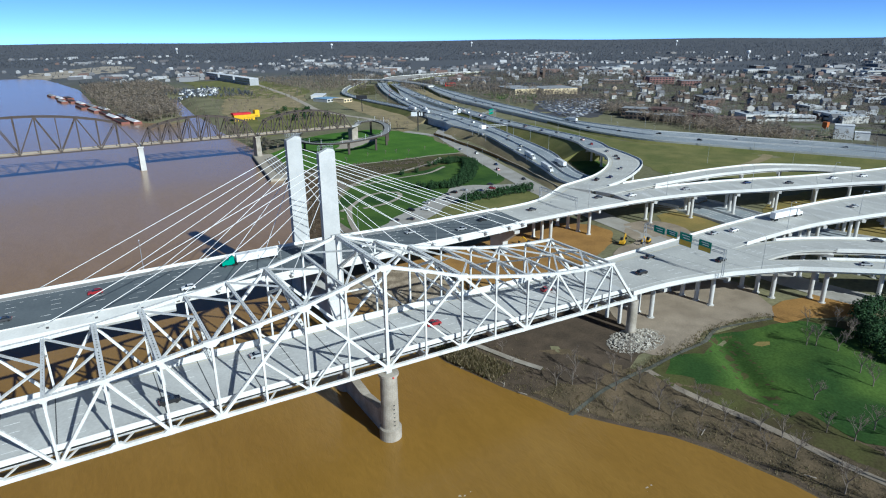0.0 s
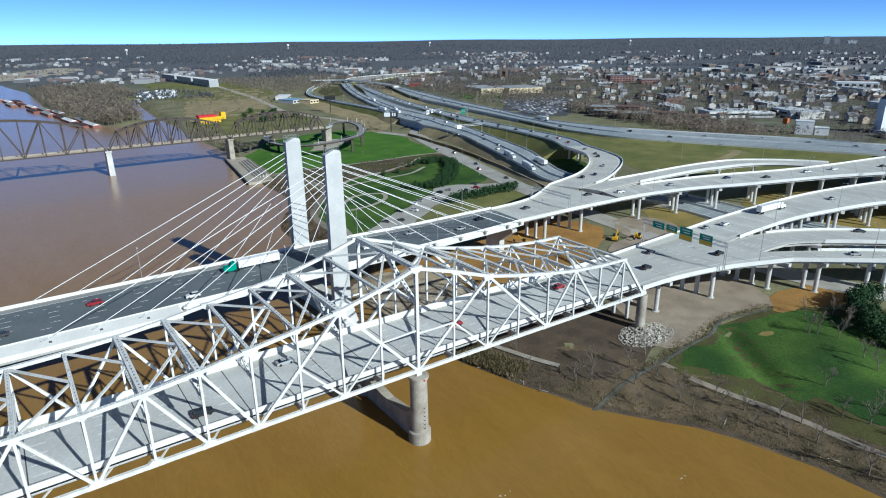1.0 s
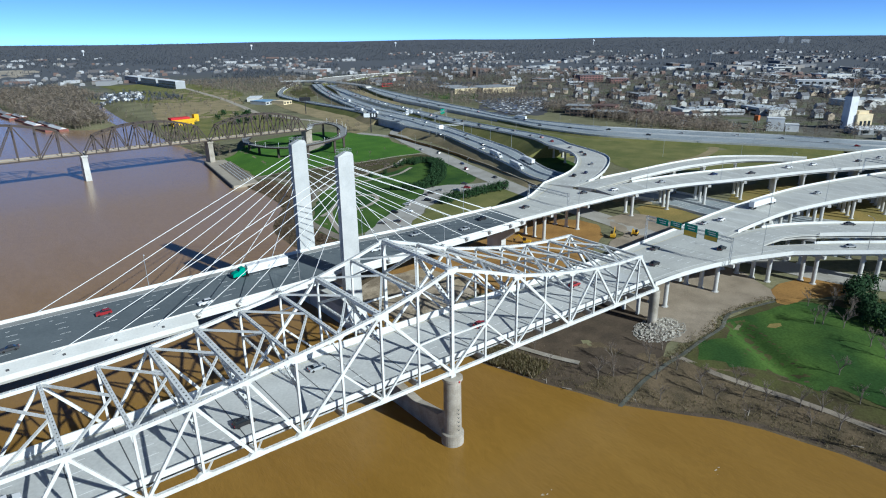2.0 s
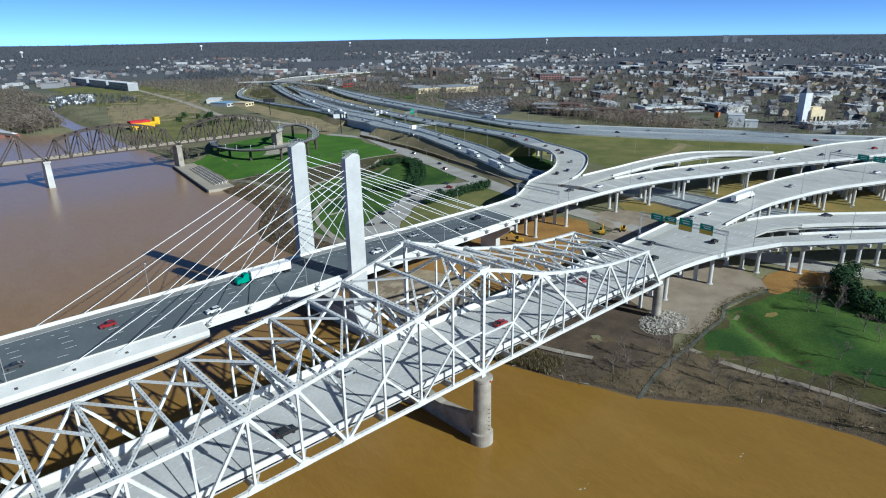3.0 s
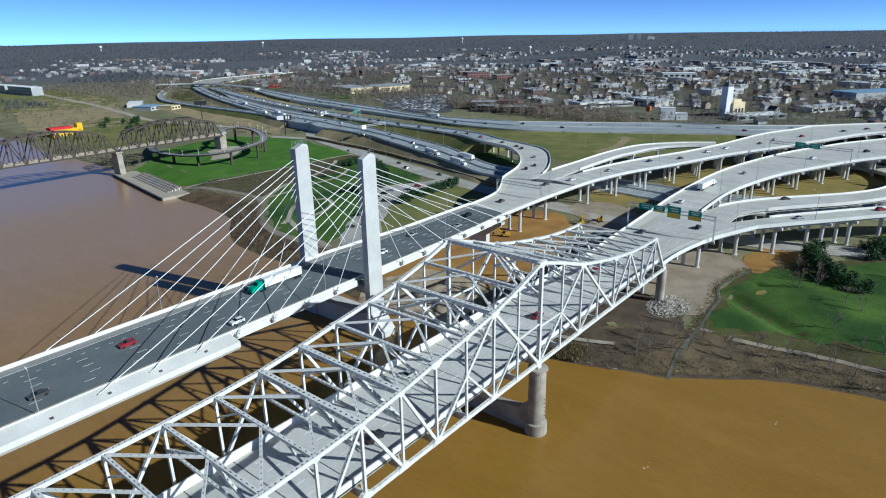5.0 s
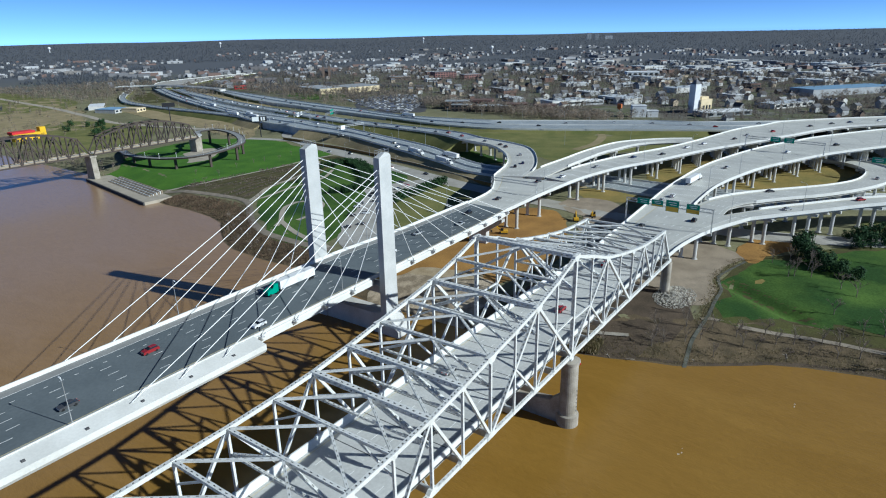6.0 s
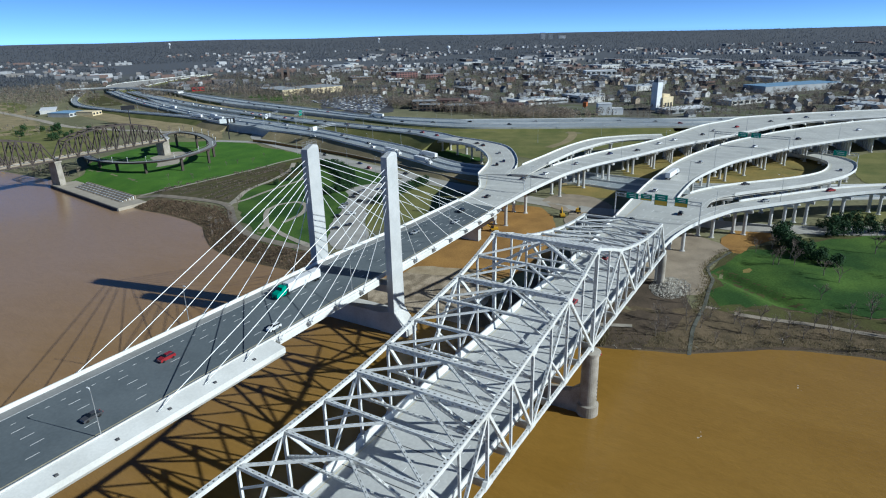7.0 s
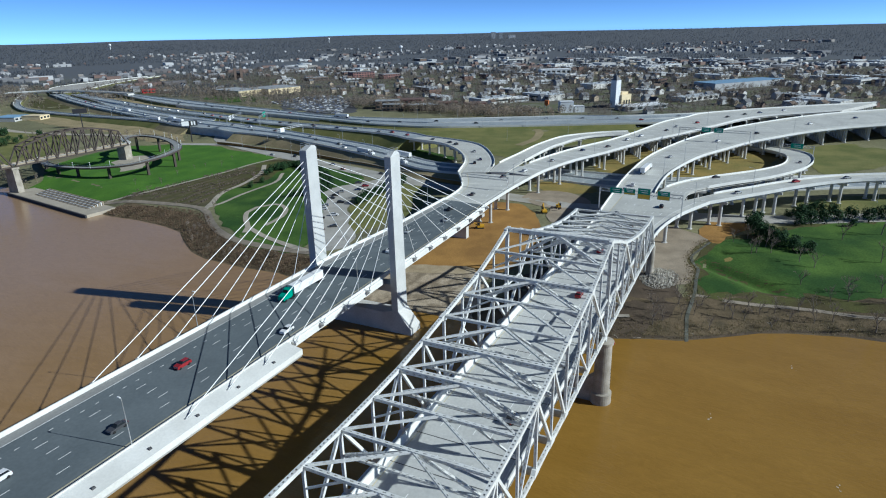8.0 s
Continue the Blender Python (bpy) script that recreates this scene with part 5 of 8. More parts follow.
deck("far_freeway", with_z([(560, 1130), (640, 1262), (725, 1328), (876, 1372), (1010, 1400)], [13, 11, 10.5]), with_z([(592, 1105), (702, 1196), (829, 1290), (960, 1352), (1020, 1372)], [13, 11, 10.5]),
     "pale concrete freeway bending away beyond an overpass", mat=STREET, depth=1.2, bank=((0.0, 1.0, 1.4, 1.4, DULL_GRASS),))
deck("slip_ramp", with_z([(187.5, 111.7), (215, 115.5), (249, 114.5), (290, 113.5), (330, 108), (350, 97), (368, 80), (380, 62)], [21.6, 21.2, 20.6, 20.4]), with_z([(190.5, 100.8), (224, 102), (280, 101), (300, 98), (329, 92), (345, 83), (358, 70), (366, 56)], [21.6, 21.2, 20.6, 20.4]),
     "slim pale slip ramp with white barriers", columns=ALL, first=60, trims=((3, 0), (5, 1)), every=30)
deck("elevated_ramp", with_z([(190.8, 100.6), (235, 94), (277, 83), (322, 66), (366, 54), (433, 40), (471, 24), (509, 7), (575, -64), (640, -150)], [21.6, 21.8, 22.2, 22.5]),
     with_z([(186, 82.3), (207, 79.8), (238, 72), (268, 60), (297, 50), (330, 38), (376, 16), (421, -3.4), (492, -38), (560, -110)], [21.4, 21.6, 22.2, 22.5]),
     "long pale concrete ramp sweeping away on round columns", columns=ALL, first=18, trims=((4, 0), (0, 0)))
deck("far_freeway", with_z([(598, 1010), (556, 910), (508, 790), (478, 690), (466, 623), (450, 551), (440, 492), (431, 446), (423, 400), (412, 350), (408, 310), (410, 262), (428, 212), (448, 165), (472, 104), (496, 45), (545, -40), (600, -140)], [12, 12, 11.5, 11, 10.5, 11, 13, 14]),
     with_z([(614, 1004), (576, 900), (544, 785), (516, 682), (495, 594), (481, 528), (468, 480), (459, 450), (454, 409), (454, 370), (461, 305), (468, 285), (490, 236), (509, 195), (528, 146), (541, 86), (590, -5), (650, -100)], [12, 12, 11.5, 11, 10.5, 11, 13, 14]),
     "wide blue-grey freeway on a low viaduct", mat=FREEWAY, columns=ALL, first=20, every=30, depth=1.5, median=True, bank=((0.0, 0.25, 1.2, 1.4, DULL_GRASS), (0.25, 0.5, 0.02, 1.4, CONCRETE), (0.5, 0.8, 1.8, 1.4, DULL_GRASS)))

deck("overpass", with_z([(512, 1196), (545, 1150), (562, 1095), (566, 1030), (566, 966), (564, 930)], [16, 18.5, 16]), with_z([(524, 1202), (558, 1156), (576, 1098), (580, 1032), (580, 966), (578, 930)], [16, 18.5, 16]),
     "pale concrete overpass far up the freeway", mat=STREET, columns=ALL, first=20, every=26, depth=1.8)


# ---- old railway truss bridge, spiral walkway and wharf ----
def rail_bridge():
    t = thing("rail_truss_bridge", "dark brown old steel truss footbridge with a pale deck", "bridge", (40, 441, 0))
    spans = [(-174.0, -8.5, 12, 20.5, 49.5, 0.55), (-6.5, 89.5, 12, 20.5, 41.0, 0.5), (91.5, 184.0, 12, 20.6, 39.6, 0.5)]

    def one(name, a, b, w, h):
        m = Build()
        m.beam(a, b, w, h)
        part(name, m, RIVET_DARK, t)

    for x0, x1, n, low, high, curve in spans:
        step = (x1 - x0) / n
        zt = lambda i: low + (high - low) * (1 - (1 - curve) * (abs(2 * i / n - 1)) ** 2.2)
        for y in (436.5, 445.5):
            for i in range(n):
                xa, xb = x0 + i * step, x0 + (i + 1) * step
                one("bottom_chord", (xa, y, low), (xb, y, low), 0.7, 0.9)
                if 0 < i < n - 1:
                    one("top_chord", (xa, y, zt(i)), (xb, y, zt(i + 1)), 1.0, 1.0)
                    if i % 2:
                        one("diagonal", (xa, y, zt(i)), (xb, y, low), 0.7, 0.7)
                    else:
                        one("diagonal", (xa, y, low), (xb, y, zt(i + 1)), 0.7, 0.7)
                if 0 < i:
                    one("vertical", (xa, y, low), (xa, y, zt(i)), 0.8, 0.75)
            one("end_post", (x0, y, low), (x0 + step, y, zt(1)), 0.8, 0.75)
            one("end_post", (x1, y, low), (x1 - step, y, zt(n - 1)), 0.8, 0.75)
        for i in range(1, n):
            x = x0 + i * step
            one("top_strut", (x, 436.5, zt(i)), (x, 445.5, zt(i)), 0.4, 0.6)
            if i < n - 1:
                one("top_lateral", (x, 436.5, zt(i)), (x + step, 445.5, zt(i + 1)), 0.3, 0.3)
        m = Build()
        m.box(x0, 437.2, low + 0.5, x1, 444.8, low + 0.9)
        part("deck", m, CONCRETE, t, "pale concrete footbridge deck")
        for y in (436.9, 445.1):
            m = Build()
            m.box(x0, y - 0.06, low + 0.6, x1, y + 0.06, low + 1.7)
            part("railing", m, GRAVEL, t, "grey mesh railing")
    m = Build()
    m.sweep([[(x, y - 3, z), (x, y + 3, z), (x, y + 3, z + 0.7), (x, y - 3, z + 0.7)] for x, y, z in ((184, 441, 20.4), (190, 446, 20.2), (198, 455, 19.7), (203, 466, 19.0))])
    part("deck", m, CONCRETE, t)


rail_bridge()


def rail_pier(x, base, head, wide):
    t = thing("bridge_pier", "tall pale stone bridge pier with tapered sides", "bridge pier", (x, 441, base), "piers of the old bridge")
    m = Build()
    m.sweep([[(x - w, 441 - d, z), (x + w, 441 - d, z), (x + w * 1.05, 441, z), (x + w, 441 + d, z), (x - w, 441 + d, z), (x - w * 1.05, 441, z)] for z, w, d in ((base - 3, wide * 1.15, 5.8), (head - 1.2, wide, 4.6))])
    part("shaft", m, PIER_CONCRETE if base > 0 else CONCRETE, t)
    m = Build()
    m.box(x - wide - 0.6, 441 - 5.2, head - 1.2, x + wide + 0.6, 441 + 5.2, head)
    part("cap", m, PIER_CONCRETE if base > 0 else CONCRETE, t)


rail_pier(-7.5, 0, 20.0, 1.9)
rail_pier(90.5, 1.2, 20.0, 2.0)
rail_pier(-175.0, 0, 20.0, 2.2)


def spiral_walkway():
    t = thing("spiral_walkway", "curving dark concrete ramp walkway spiralling down on columns", "ramp", (180, 440, 6))
    line = [(203, 466, 19.6), (213, 480, 19.5), (229, 480, 19.4), (229, 456, 19.2), (217, 424, 18.9), (198, 395, 18.4), (181, 385, 17.8), (162, 382, 16.6), (147, 387, 15.2), (139, 399, 14), (133, 419, 12.7), (133, 450, 11.3), (138, 476, 10.2), (150, 505, 8.4), (160, 522, 6.8)]
    pts = smooth_line(line, 4.0)
    rows = []
    for i, p in enumerate(pts):
        q = pts[min(i + 1, len(pts) - 1)] - pts[max(i - 1, 0)]
        q = q[:2] / np.linalg.norm(q[:2])
        rows.append((p, np.array([-q[1], q[0]])))
    m = Build()
    m.sweep([[(p[0] + n[0] * o, p[1] + n[1] * o, p[2] + z) for o, z in ((-3.2, 0), (3.2, 0), (3.2, -0.5), (1.4, -1.3), (-1.4, -1.3), (-3.2, -0.5))] for p, n in rows])
    part("ramp_deck", m, SHOULDER, t)
    for o in (-3.1, 3.1):
        m = Build()
        m.sweep([[(p[0] + n[0] * (o + a), p[1] + n[1] * (o + a), p[2] + z) for a, z in ((-0.12, -0.9), (0.12, -0.9), (0.12, 0.25), (-0.12, 0.25))] for p, n in rows])
        part("fascia", m, RIVET_DARK, t, "dark steel edge beam")
        m = Build()
        m.sweep([[(p[0] + n[0] * (o + a), p[1] + n[1] * (o + a), p[2] + z) for a, z in ((-0.04, 1.05), (0.04, 1.05), (0.04, 1.15), (-0.04, 1.15))] for p, n in rows])
        part("handrail", m, GALVANISED, t)
    run = 0
    for i in range(1, len(rows)):
        run += np.linalg.norm((rows[i][0] - rows[i - 1][0])[:2])
        if run > 27:
            run = 0
            p = rows[i][0]
            g = float(ground_z(p[0], p[1]))
            m = Build()
            m.beam((p[0], p[1], g - 1), (p[0], p[1], p[2] - 1.25), 1.3, 1.9)
            part("column", m, RIVET_DARK, t, "dark ramp column")
        if i % 4 == 0:
            p, n = rows[i]
            m = Build()
            m.tube((p[0] + n[0] * 2.9, p[1] + n[1] * 2.9, p[2]), (p[0] + n[0] * 2.9, p[1] + n[1] * 2.9, p[2] + 4.2), 0.12, 0.09, 6)
            m.tube((p[0] + n[0] * 2.9, p[1] + n[1] * 2.9, p[2] + 4.2), (p[0] + n[0] * 2.9, p[1] + n[1] * 2.9, p[2] + 4.6), 0.3, 0.2, 8)
            part("lamp_post", m, SIGN_WHITE, t)
    m = Build()
    m.box(191, 453, 3, 197.5, 463, 18.2)
    part("pier_block", m, PIER_CONCRETE, t, "broad tan concrete pier in the middle of the spiral")


spiral_walkway()
patch("plaza", [(176, 455), (200, 464), (212, 446), (196, 428), (172, 412), (158, 416), (170, 436)], PATH_STONE, "pale paved plaza under the spiral walkway", "plaza", 0.16)


def wharf():
    t = thing("wharf_steps", "broad pale concrete wharf with stepped seating at the river", "wharf", (90, 390, 1))
    a, b, c, d = Vector((69, 333, 0)), Vector((86.5, 445, 0)), Vector((103, 441, 0)), Vector((88, 331, 0))
    m = Build()
    m.hexa([(*a.xy, -3), (*d.xy, -3), (*c.xy, -3), (*b.xy, -3), (*a.xy, 1.9), (*d.xy, 2.1), (*c.xy, 2.1), (*b.xy, 1.9)])
    part("apron", m, PATH_STONE, t)
    for i in range(9):
        f0, f1 = 0.40 + i * 0.066, 0.40 + (i + 0.62) * 0.066
        p = [a + (d - a) * f0, b + (c - b) * f0, b + (c - b) * f1, a + (d - a) * f1]
        cut0, cut1 = 0.12, 0.78
        q = [p[0] + (p[1] - p[0]) * cut0, p[0] + (p[1] - p[0]) * cut1, p[3] + (p[2] - p[3]) * cut1, p[3] + (p[2] - p[3]) * cut0]
        m = Build()
        m.hexa([(v.x, v.y, 2.0) for v in q] + [(v.x, v.y, 2.25 + 0.28 * i) for v in q])
        part("step", m, CONCRETE if i % 2 else GRAVEL, t)
    m = Build()
    m.beam((68.4, 333, 0.6), (85.9, 445, 0.6), 0.7, 2.6)
    part("quay_edge", m, ASPHALT, t, "dark quay timber edge")


wharf()


def flood_wall():
    line = smooth_line([(276, 432), (272, 405), (268, 375), (262, 335), (252, 288), (240, 244), (227, 204), (217, 173), (206, 130)], 8)
    t = thing("flood_wall", "low brown retaining wall beside the freeway", "wall", (255, 300, 6))
    m = Build()
    rows = []
    for i, p in enumerate(line):
        q = line[min(i + 1, len(line) - 1)] - line[max(i - 1, 0)]
        n = np.array([-q[1], q[0]]) / np.linalg.norm(q)
        g = float(ground_z(*p))
        rows.append([(p[0] - n[0] * 0.4, p[1] - n[1] * 0.4, g - 0.5), (p[0] + n[0] * 0.4, p[1] + n[1] * 0.4, g - 0.5), (p[0] + n[0] * 0.3, p[1] + n[1] * 0.3, g + 2.3), (p[0] - n[0] * 0.3, p[1] - n[1] * 0.3, g + 2.3)])
    m.sweep(rows)
    part("wall_body", m, DIRT, t)
    m = Build()
    m.sweep([[(a[0], a[1], d[2]), (b[0], b[1], d[2]), (b[0], b[1], d[2] + 0.25), (a[0], a[1], d[2] + 0.25)] for a, b, c, d in rows])
    part("coping", m, PATH_STONE, t)


flood_wall()


# ---- buildings ----
def paint(name, c, rough=0.85, spread=0.15, scale=6.0):
    return material(name, c, rough, scale=scale, spread=spread, per_object=0.12)


WALLS = [paint("white siding", (0.62, 0.61, 0.58)), paint("pale grey siding", (0.42, 0.43, 0.44)), paint("red brick", (0.17, 0.105, 0.085)), paint("brown brick", (0.17, 0.125, 0.10)), paint("tan siding", (0.46, 0.38, 0.28))]
ROOFS = [paint("grey shingle roof", (0.17, 0.17, 0.18)), paint("dark shingle roof", (0.075, 0.075, 0.08)), paint("brown shingle roof", (0.15, 0.11, 0.085)), paint("pale shingle roof", (0.32, 0.32, 0.32))]
FLATS = [paint("white membrane roof", (0.74, 0.75, 0.76)), paint("grey membrane roof", (0.34, 0.35, 0.36)), paint("dark tar roof", (0.10, 0.10, 0.11)), paint("pale metal roof", (0.52, 0.55, 0.58))]
BEIGE, RED, BLUE_ROOF = paint("beige concrete panel", (0.72, 0.60, 0.38)), paint("bright red metal", (0.55, 0.03, 0.035)), paint("blue metal roof", (0.22, 0.36, 0.52))
PINK_BRICK, GLASS = paint("pink-red brick", (0.27, 0.14, 0.125)), material("dark window glass", (0.03, 0.04, 0.05), 0.15, scale=3.0, spread=0.2)
YELLOW_HULL = paint("bright yellow painted steel", (0.75, 0.46, 0.01))
rnd = random.Random(7)


def at_ground(x, y):
    return (x, y, float(ground_z(x, y)) - 0.15)


def gable_mesh(w, d, h, rise, over=0.5):
    walls, roof = Build(), Build()
    a, b = w / 2, d / 2
    walls.add([(-a, -b, -1), (a, -b, -1), (a, b, -1), (-a, b, -1), (-a, -b, h), (a, -b, h), (a, b, h), (-a, b, h), (-a, 0, h + rise * 0.97), (a, 0, h + rise * 0.97)],
              [(0, 1, 5, 4), (2, 3, 7, 6), (1, 2, 6, 9, 5), (3, 0, 4, 8, 7), (3, 2, 1, 0)])
    ao, bo, z = a + over, b + over, h - over * rise / b
    roof.add([(-ao, -bo, z), (ao, -bo, z), (ao, 0, h + rise), (-ao, 0, h + rise), (-ao, bo, z), (ao, bo, z)] + [(-ao, -bo, z - 0.25), (ao, -bo, z - 0.25), (ao, 0, h + rise - 0.25), (-ao, 0, h + rise - 0.25), (-ao, bo, z - 0.25), (ao, bo, z - 0.25)],
             [(0, 1, 2, 3), (3, 2, 5, 4), (7, 6, 9, 8), (8, 9, 10, 11), (0, 3, 9, 6), (3, 4, 10, 9), (1, 7, 8, 2), (2, 8, 11, 5), (0, 6, 7, 1), (4, 5, 11, 10)])
    return walls, roof


def house_kind(w, d, h, rise, wall, roof, label, chimney=False):
    t = thing("house", label, "house", (0, 0, -500), "houses of the town")
    a, b = gable_mesh(w, d, h, rise)
    part("wall", a, wall, t, local=True)
    r = part("roof", b, roof, t, local=True)
    if chimney:
        m = Build()
        m.box(w * 0.2, -0.5, h, w * 0.2 + 0.8, 0.4, h + rise + 1.0)
        part("chimney", m, WALLS[2], r, local=True)
    return t


def flat_kind(w, d, h, wall, roof, label):
    t = thing("commercial_building", label, "building", (0, 0, -500), "low buildings of the town")
    m = Build()
    m.box(-w / 2, -d / 2, -1, w / 2, d / 2, h)
    part("wall", m, wall, t, local=True)
    m = Build()
    m.box(-w / 2 + 0.3, -d / 2 + 0.3, h + 0.02, w / 2 - 0.3, d / 2 - 0.3, h + 0.25)
    r = part("roof", m, roof, t, local=True)
    for k in range(3):
        m = Build()
        x = -w * 0.3 + w * 0.28 * k
        m.box(x - 1.1, -d * 0.12, h + 0.25, x + 1.1, d * 0.05, h + 1.6)
        part("roof_unit", m, FLATS[1], r, local=True)
    m = Build()
    m.box(-w / 2 + 1.5, -d / 2 - 0.06, h * 0.4, w / 2 - 1.5, -d / 2 + 0.1, h * 0.68)
    part("window_strip", m, GLASS, t, local=True)
    return t


NAMES_W = ["white", "pale grey", "red brick", "brown brick", "tan"]
NAMES_R = ["grey", "dark", "brown", "pale grey"]
kinds = []
for k in range(10):
    wi, ri = (0, 1, 4, 0, 3, 1, 2, 0, 1, 4)[k], (k * 3 + 1) % 4
    kinds.append(house_kind(8 + (k % 3) * 2, 7 + (k % 4), 4.2 + (k % 2) * 2.4, 2.6 + (k % 3) * 0.5, WALLS[wi], ROOFS[ri], f"{NAMES_W[wi]} house with a {NAMES_R[ri]} gable roof among bare trees", k % 3 == 0))
flats = [flat_kind(34, 20, 6, WALLS[1], FLATS[0], "low commercial building with a white flat roof"), flat_kind(48, 26, 7, WALLS[3], FLATS[1], "brick commercial building with a grey flat roof"),
         flat_kind(26, 18, 5, WALLS[4], FLATS[2], "small tan shop with a dark flat roof"), flat_kind(60, 30, 8, WALLS[0], FLATS[3], "long white warehouse with a pale metal roof"),
         flat_kind(22, 16, 9, WALLS[2], FLATS[2], "red brick block with a dark flat roof")]


# roads that keep houses and woods off
KEEP_OFF = [[(547, 1095), (480, 955), (430, 820), (390, 700), (360, 590), (350, 440), (330, 330), (305, 240)], [(560, 1120), (660, 1230), (780, 1310), (1000, 1385)], [(606, 1006), (566, 905), (526, 788), (497, 686), (466, 570), (445, 450), (436, 365), (437, 288), (456, 232), (479, 184), (503, 127), (524, 65), (567, -22), (625, -120)],
            [(345, 570), (322, 440), (290, 320), (262, 240), (236, 170), (218, 40), (262, -90), (310, -180)], [(190, 92), (300, 68), (400, 26), (520, -40), (610, -150)], [(165, 25), (250, 20), (340, -5), (430, -60), (550, -180)],
            [(600, 205), (640, 205)]]


def clear_of(x, y, gap):
    for line in KEEP_OFF:
        for (ax, ay), (bx, by) in zip(line, line[1:]):
            dx, dy = bx - ax, by - ay
            f = min(1, max(0, ((x - ax) * dx + (y - ay) * dy) / (dx * dx + dy * dy)))
            if math.hypot(x - ax - f * dx, y - ay - f * dy) < gap:
                return False
    return True


TAKEN = [(645, 120, 45), (585, 170, 16), (720, 720, 75), (610, 730, 45), (540, 470, 75), (600, 560, 85), (575, 350, 70), (1000, 30, 60), (910, -20, 60), (660, 55, 45), (640, 205, 22), (1045, 750, 45), (1010, 1055, 35), (1205, 365, 40), (655, 990, 20), (664, 778, 50), (560, 690, 60)]


def free_spot(x, y, r):
    return all(math.hypot(x - a, y - b) > c + r for a, b, c in TAKEN)


REST = []


def town():
    """Streets run in two directions; houses stand along them in rows."""
    base = radians(-32)
    ca, sa = math.cos(base), math.sin(base)
    spots = []
    for i in range(-40, 60):
        for j in range(-40, 90):
            u, v = i * 46 + rnd.uniform(-6, 6), j * 17 + rnd.uniform(-3, 3)
            x, y = 1000 + u * ca - v * sa, 450 + u * sa + v * ca
            if x < 545 or math.hypot(x, y) > 1650 or y < -420 or y > 1450 or not clear_of(x, y, 62) or not free_spot(x, y, 8):
                continue
            dense = 0.5 if y < 560 else 0.25
            dense *= 0.35 + 1.3 * max(0, noise.noise((x * 0.004, y * 0.004, 3)) + 0.45)
            if rnd.random() < dense:
                spots.append((x, y, -32 + rnd.choice((0, 90, 180)) + rnd.uniform(-3, 3)))
    spots.sort(key=lambda s: math.hypot(s[0], s[1]))
    for x, y, turn in spots[:300]:
        copy_thing(rnd.choice(kinds), Matrix.Translation(at_ground(x, y)) @ pose(0, 0, 0, 0, 0, turn))
    REST.extend(spots[300:])
    n = 0
    while n < 150:
        x, y = rnd.uniform(560, 1900), rnd.uniform(-420, 1300)
        if not clear_of(x, y, 70) or not free_spot(x, y, 24) or rnd.random() > (1.0 if y < 500 else 0.3):
            continue
        n += 1
        copy_thing(rnd.choice(flats + [flats[0], flats[3], flats[0]]), Matrix.Translation(at_ground(x, y)) @ pose(0, 0, 0, 0, 0, -32 + rnd.choice((0, 90, 180, 270))))


town()
for ob in kinds + flats:
    for o in (*ob.children_recursive, ob):
        bpy.data.objects.remove(o)


def far_town():
    """Roofs too far off to tell apart, joined."""
    b = Build()
    places = [(x, y) for x, y, _ in REST]
    for _ in range(2600):
        r, a = rnd.uniform(1550, 3300), radians(rnd.uniform(-6, 96))
        x, y = r * math.sin(a), r * math.cos(a)
        if x > shore_x(y) + 60 and not (x < 290 and 1950 < y < 2560 and rnd.random() < 0.6) and noise.noise((x * 0.0022, y * 0.0022, 9)) > -0.05:
            places.append((x, y))
    for x, y in places:
        z = float(ground_z(x, y)) - 0.5
        big = rnd.random() < 0.10
        w, d, h = (rnd.uniform(25, 60), rnd.uniform(16, 34), rnd.uniform(5, 10)) if big else (rnd.uniform(8, 13), rnd.uniform(7, 11), rnd.uniform(4, 7))
        t = radians(-32 + rnd.choice((0, 90)))
        c, s = math.cos(t), math.sin(t)
        q = lambda px, py, pz: (x + px * c - py * s, y + px * s + py * c, z + pz)
        rise = 0.05 if big else 2.6
        b.add([q(-w / 2, -d / 2, 0), q(w / 2, -d / 2, 0), q(w / 2, d / 2, 0), q(-w / 2, d / 2, 0), q(-w / 2, -d / 2, h), q(w / 2, -d / 2, h), q(w / 2, d / 2, h), q(-w / 2, d / 2, h), q(-w / 2, 0, h + rise), q(w / 2, 0, h + rise)],
              [(0, 1, 5, 4), (2, 3, 7, 6), (1, 2, 6, 9, 5), (3, 0, 4, 8, 7), (4, 5, 9, 8), (8, 9, 6, 7)])
    solid("distant_houses", b, island_material("distant walls and roofs", [(0.42, 0.42, 0.42), (0.20, 0.20, 0.21), (0.16, 0.15, 0.15), (0.28, 0.26, 0.24), (0.55, 0.55, 0.55), (0.20, 0.14, 0.12), (0.18, 0.18, 0.19), (0.32, 0.32, 0.33)]), "many small distant houses and roofs among bare woods", "houses", kind="stuff")


far_town()


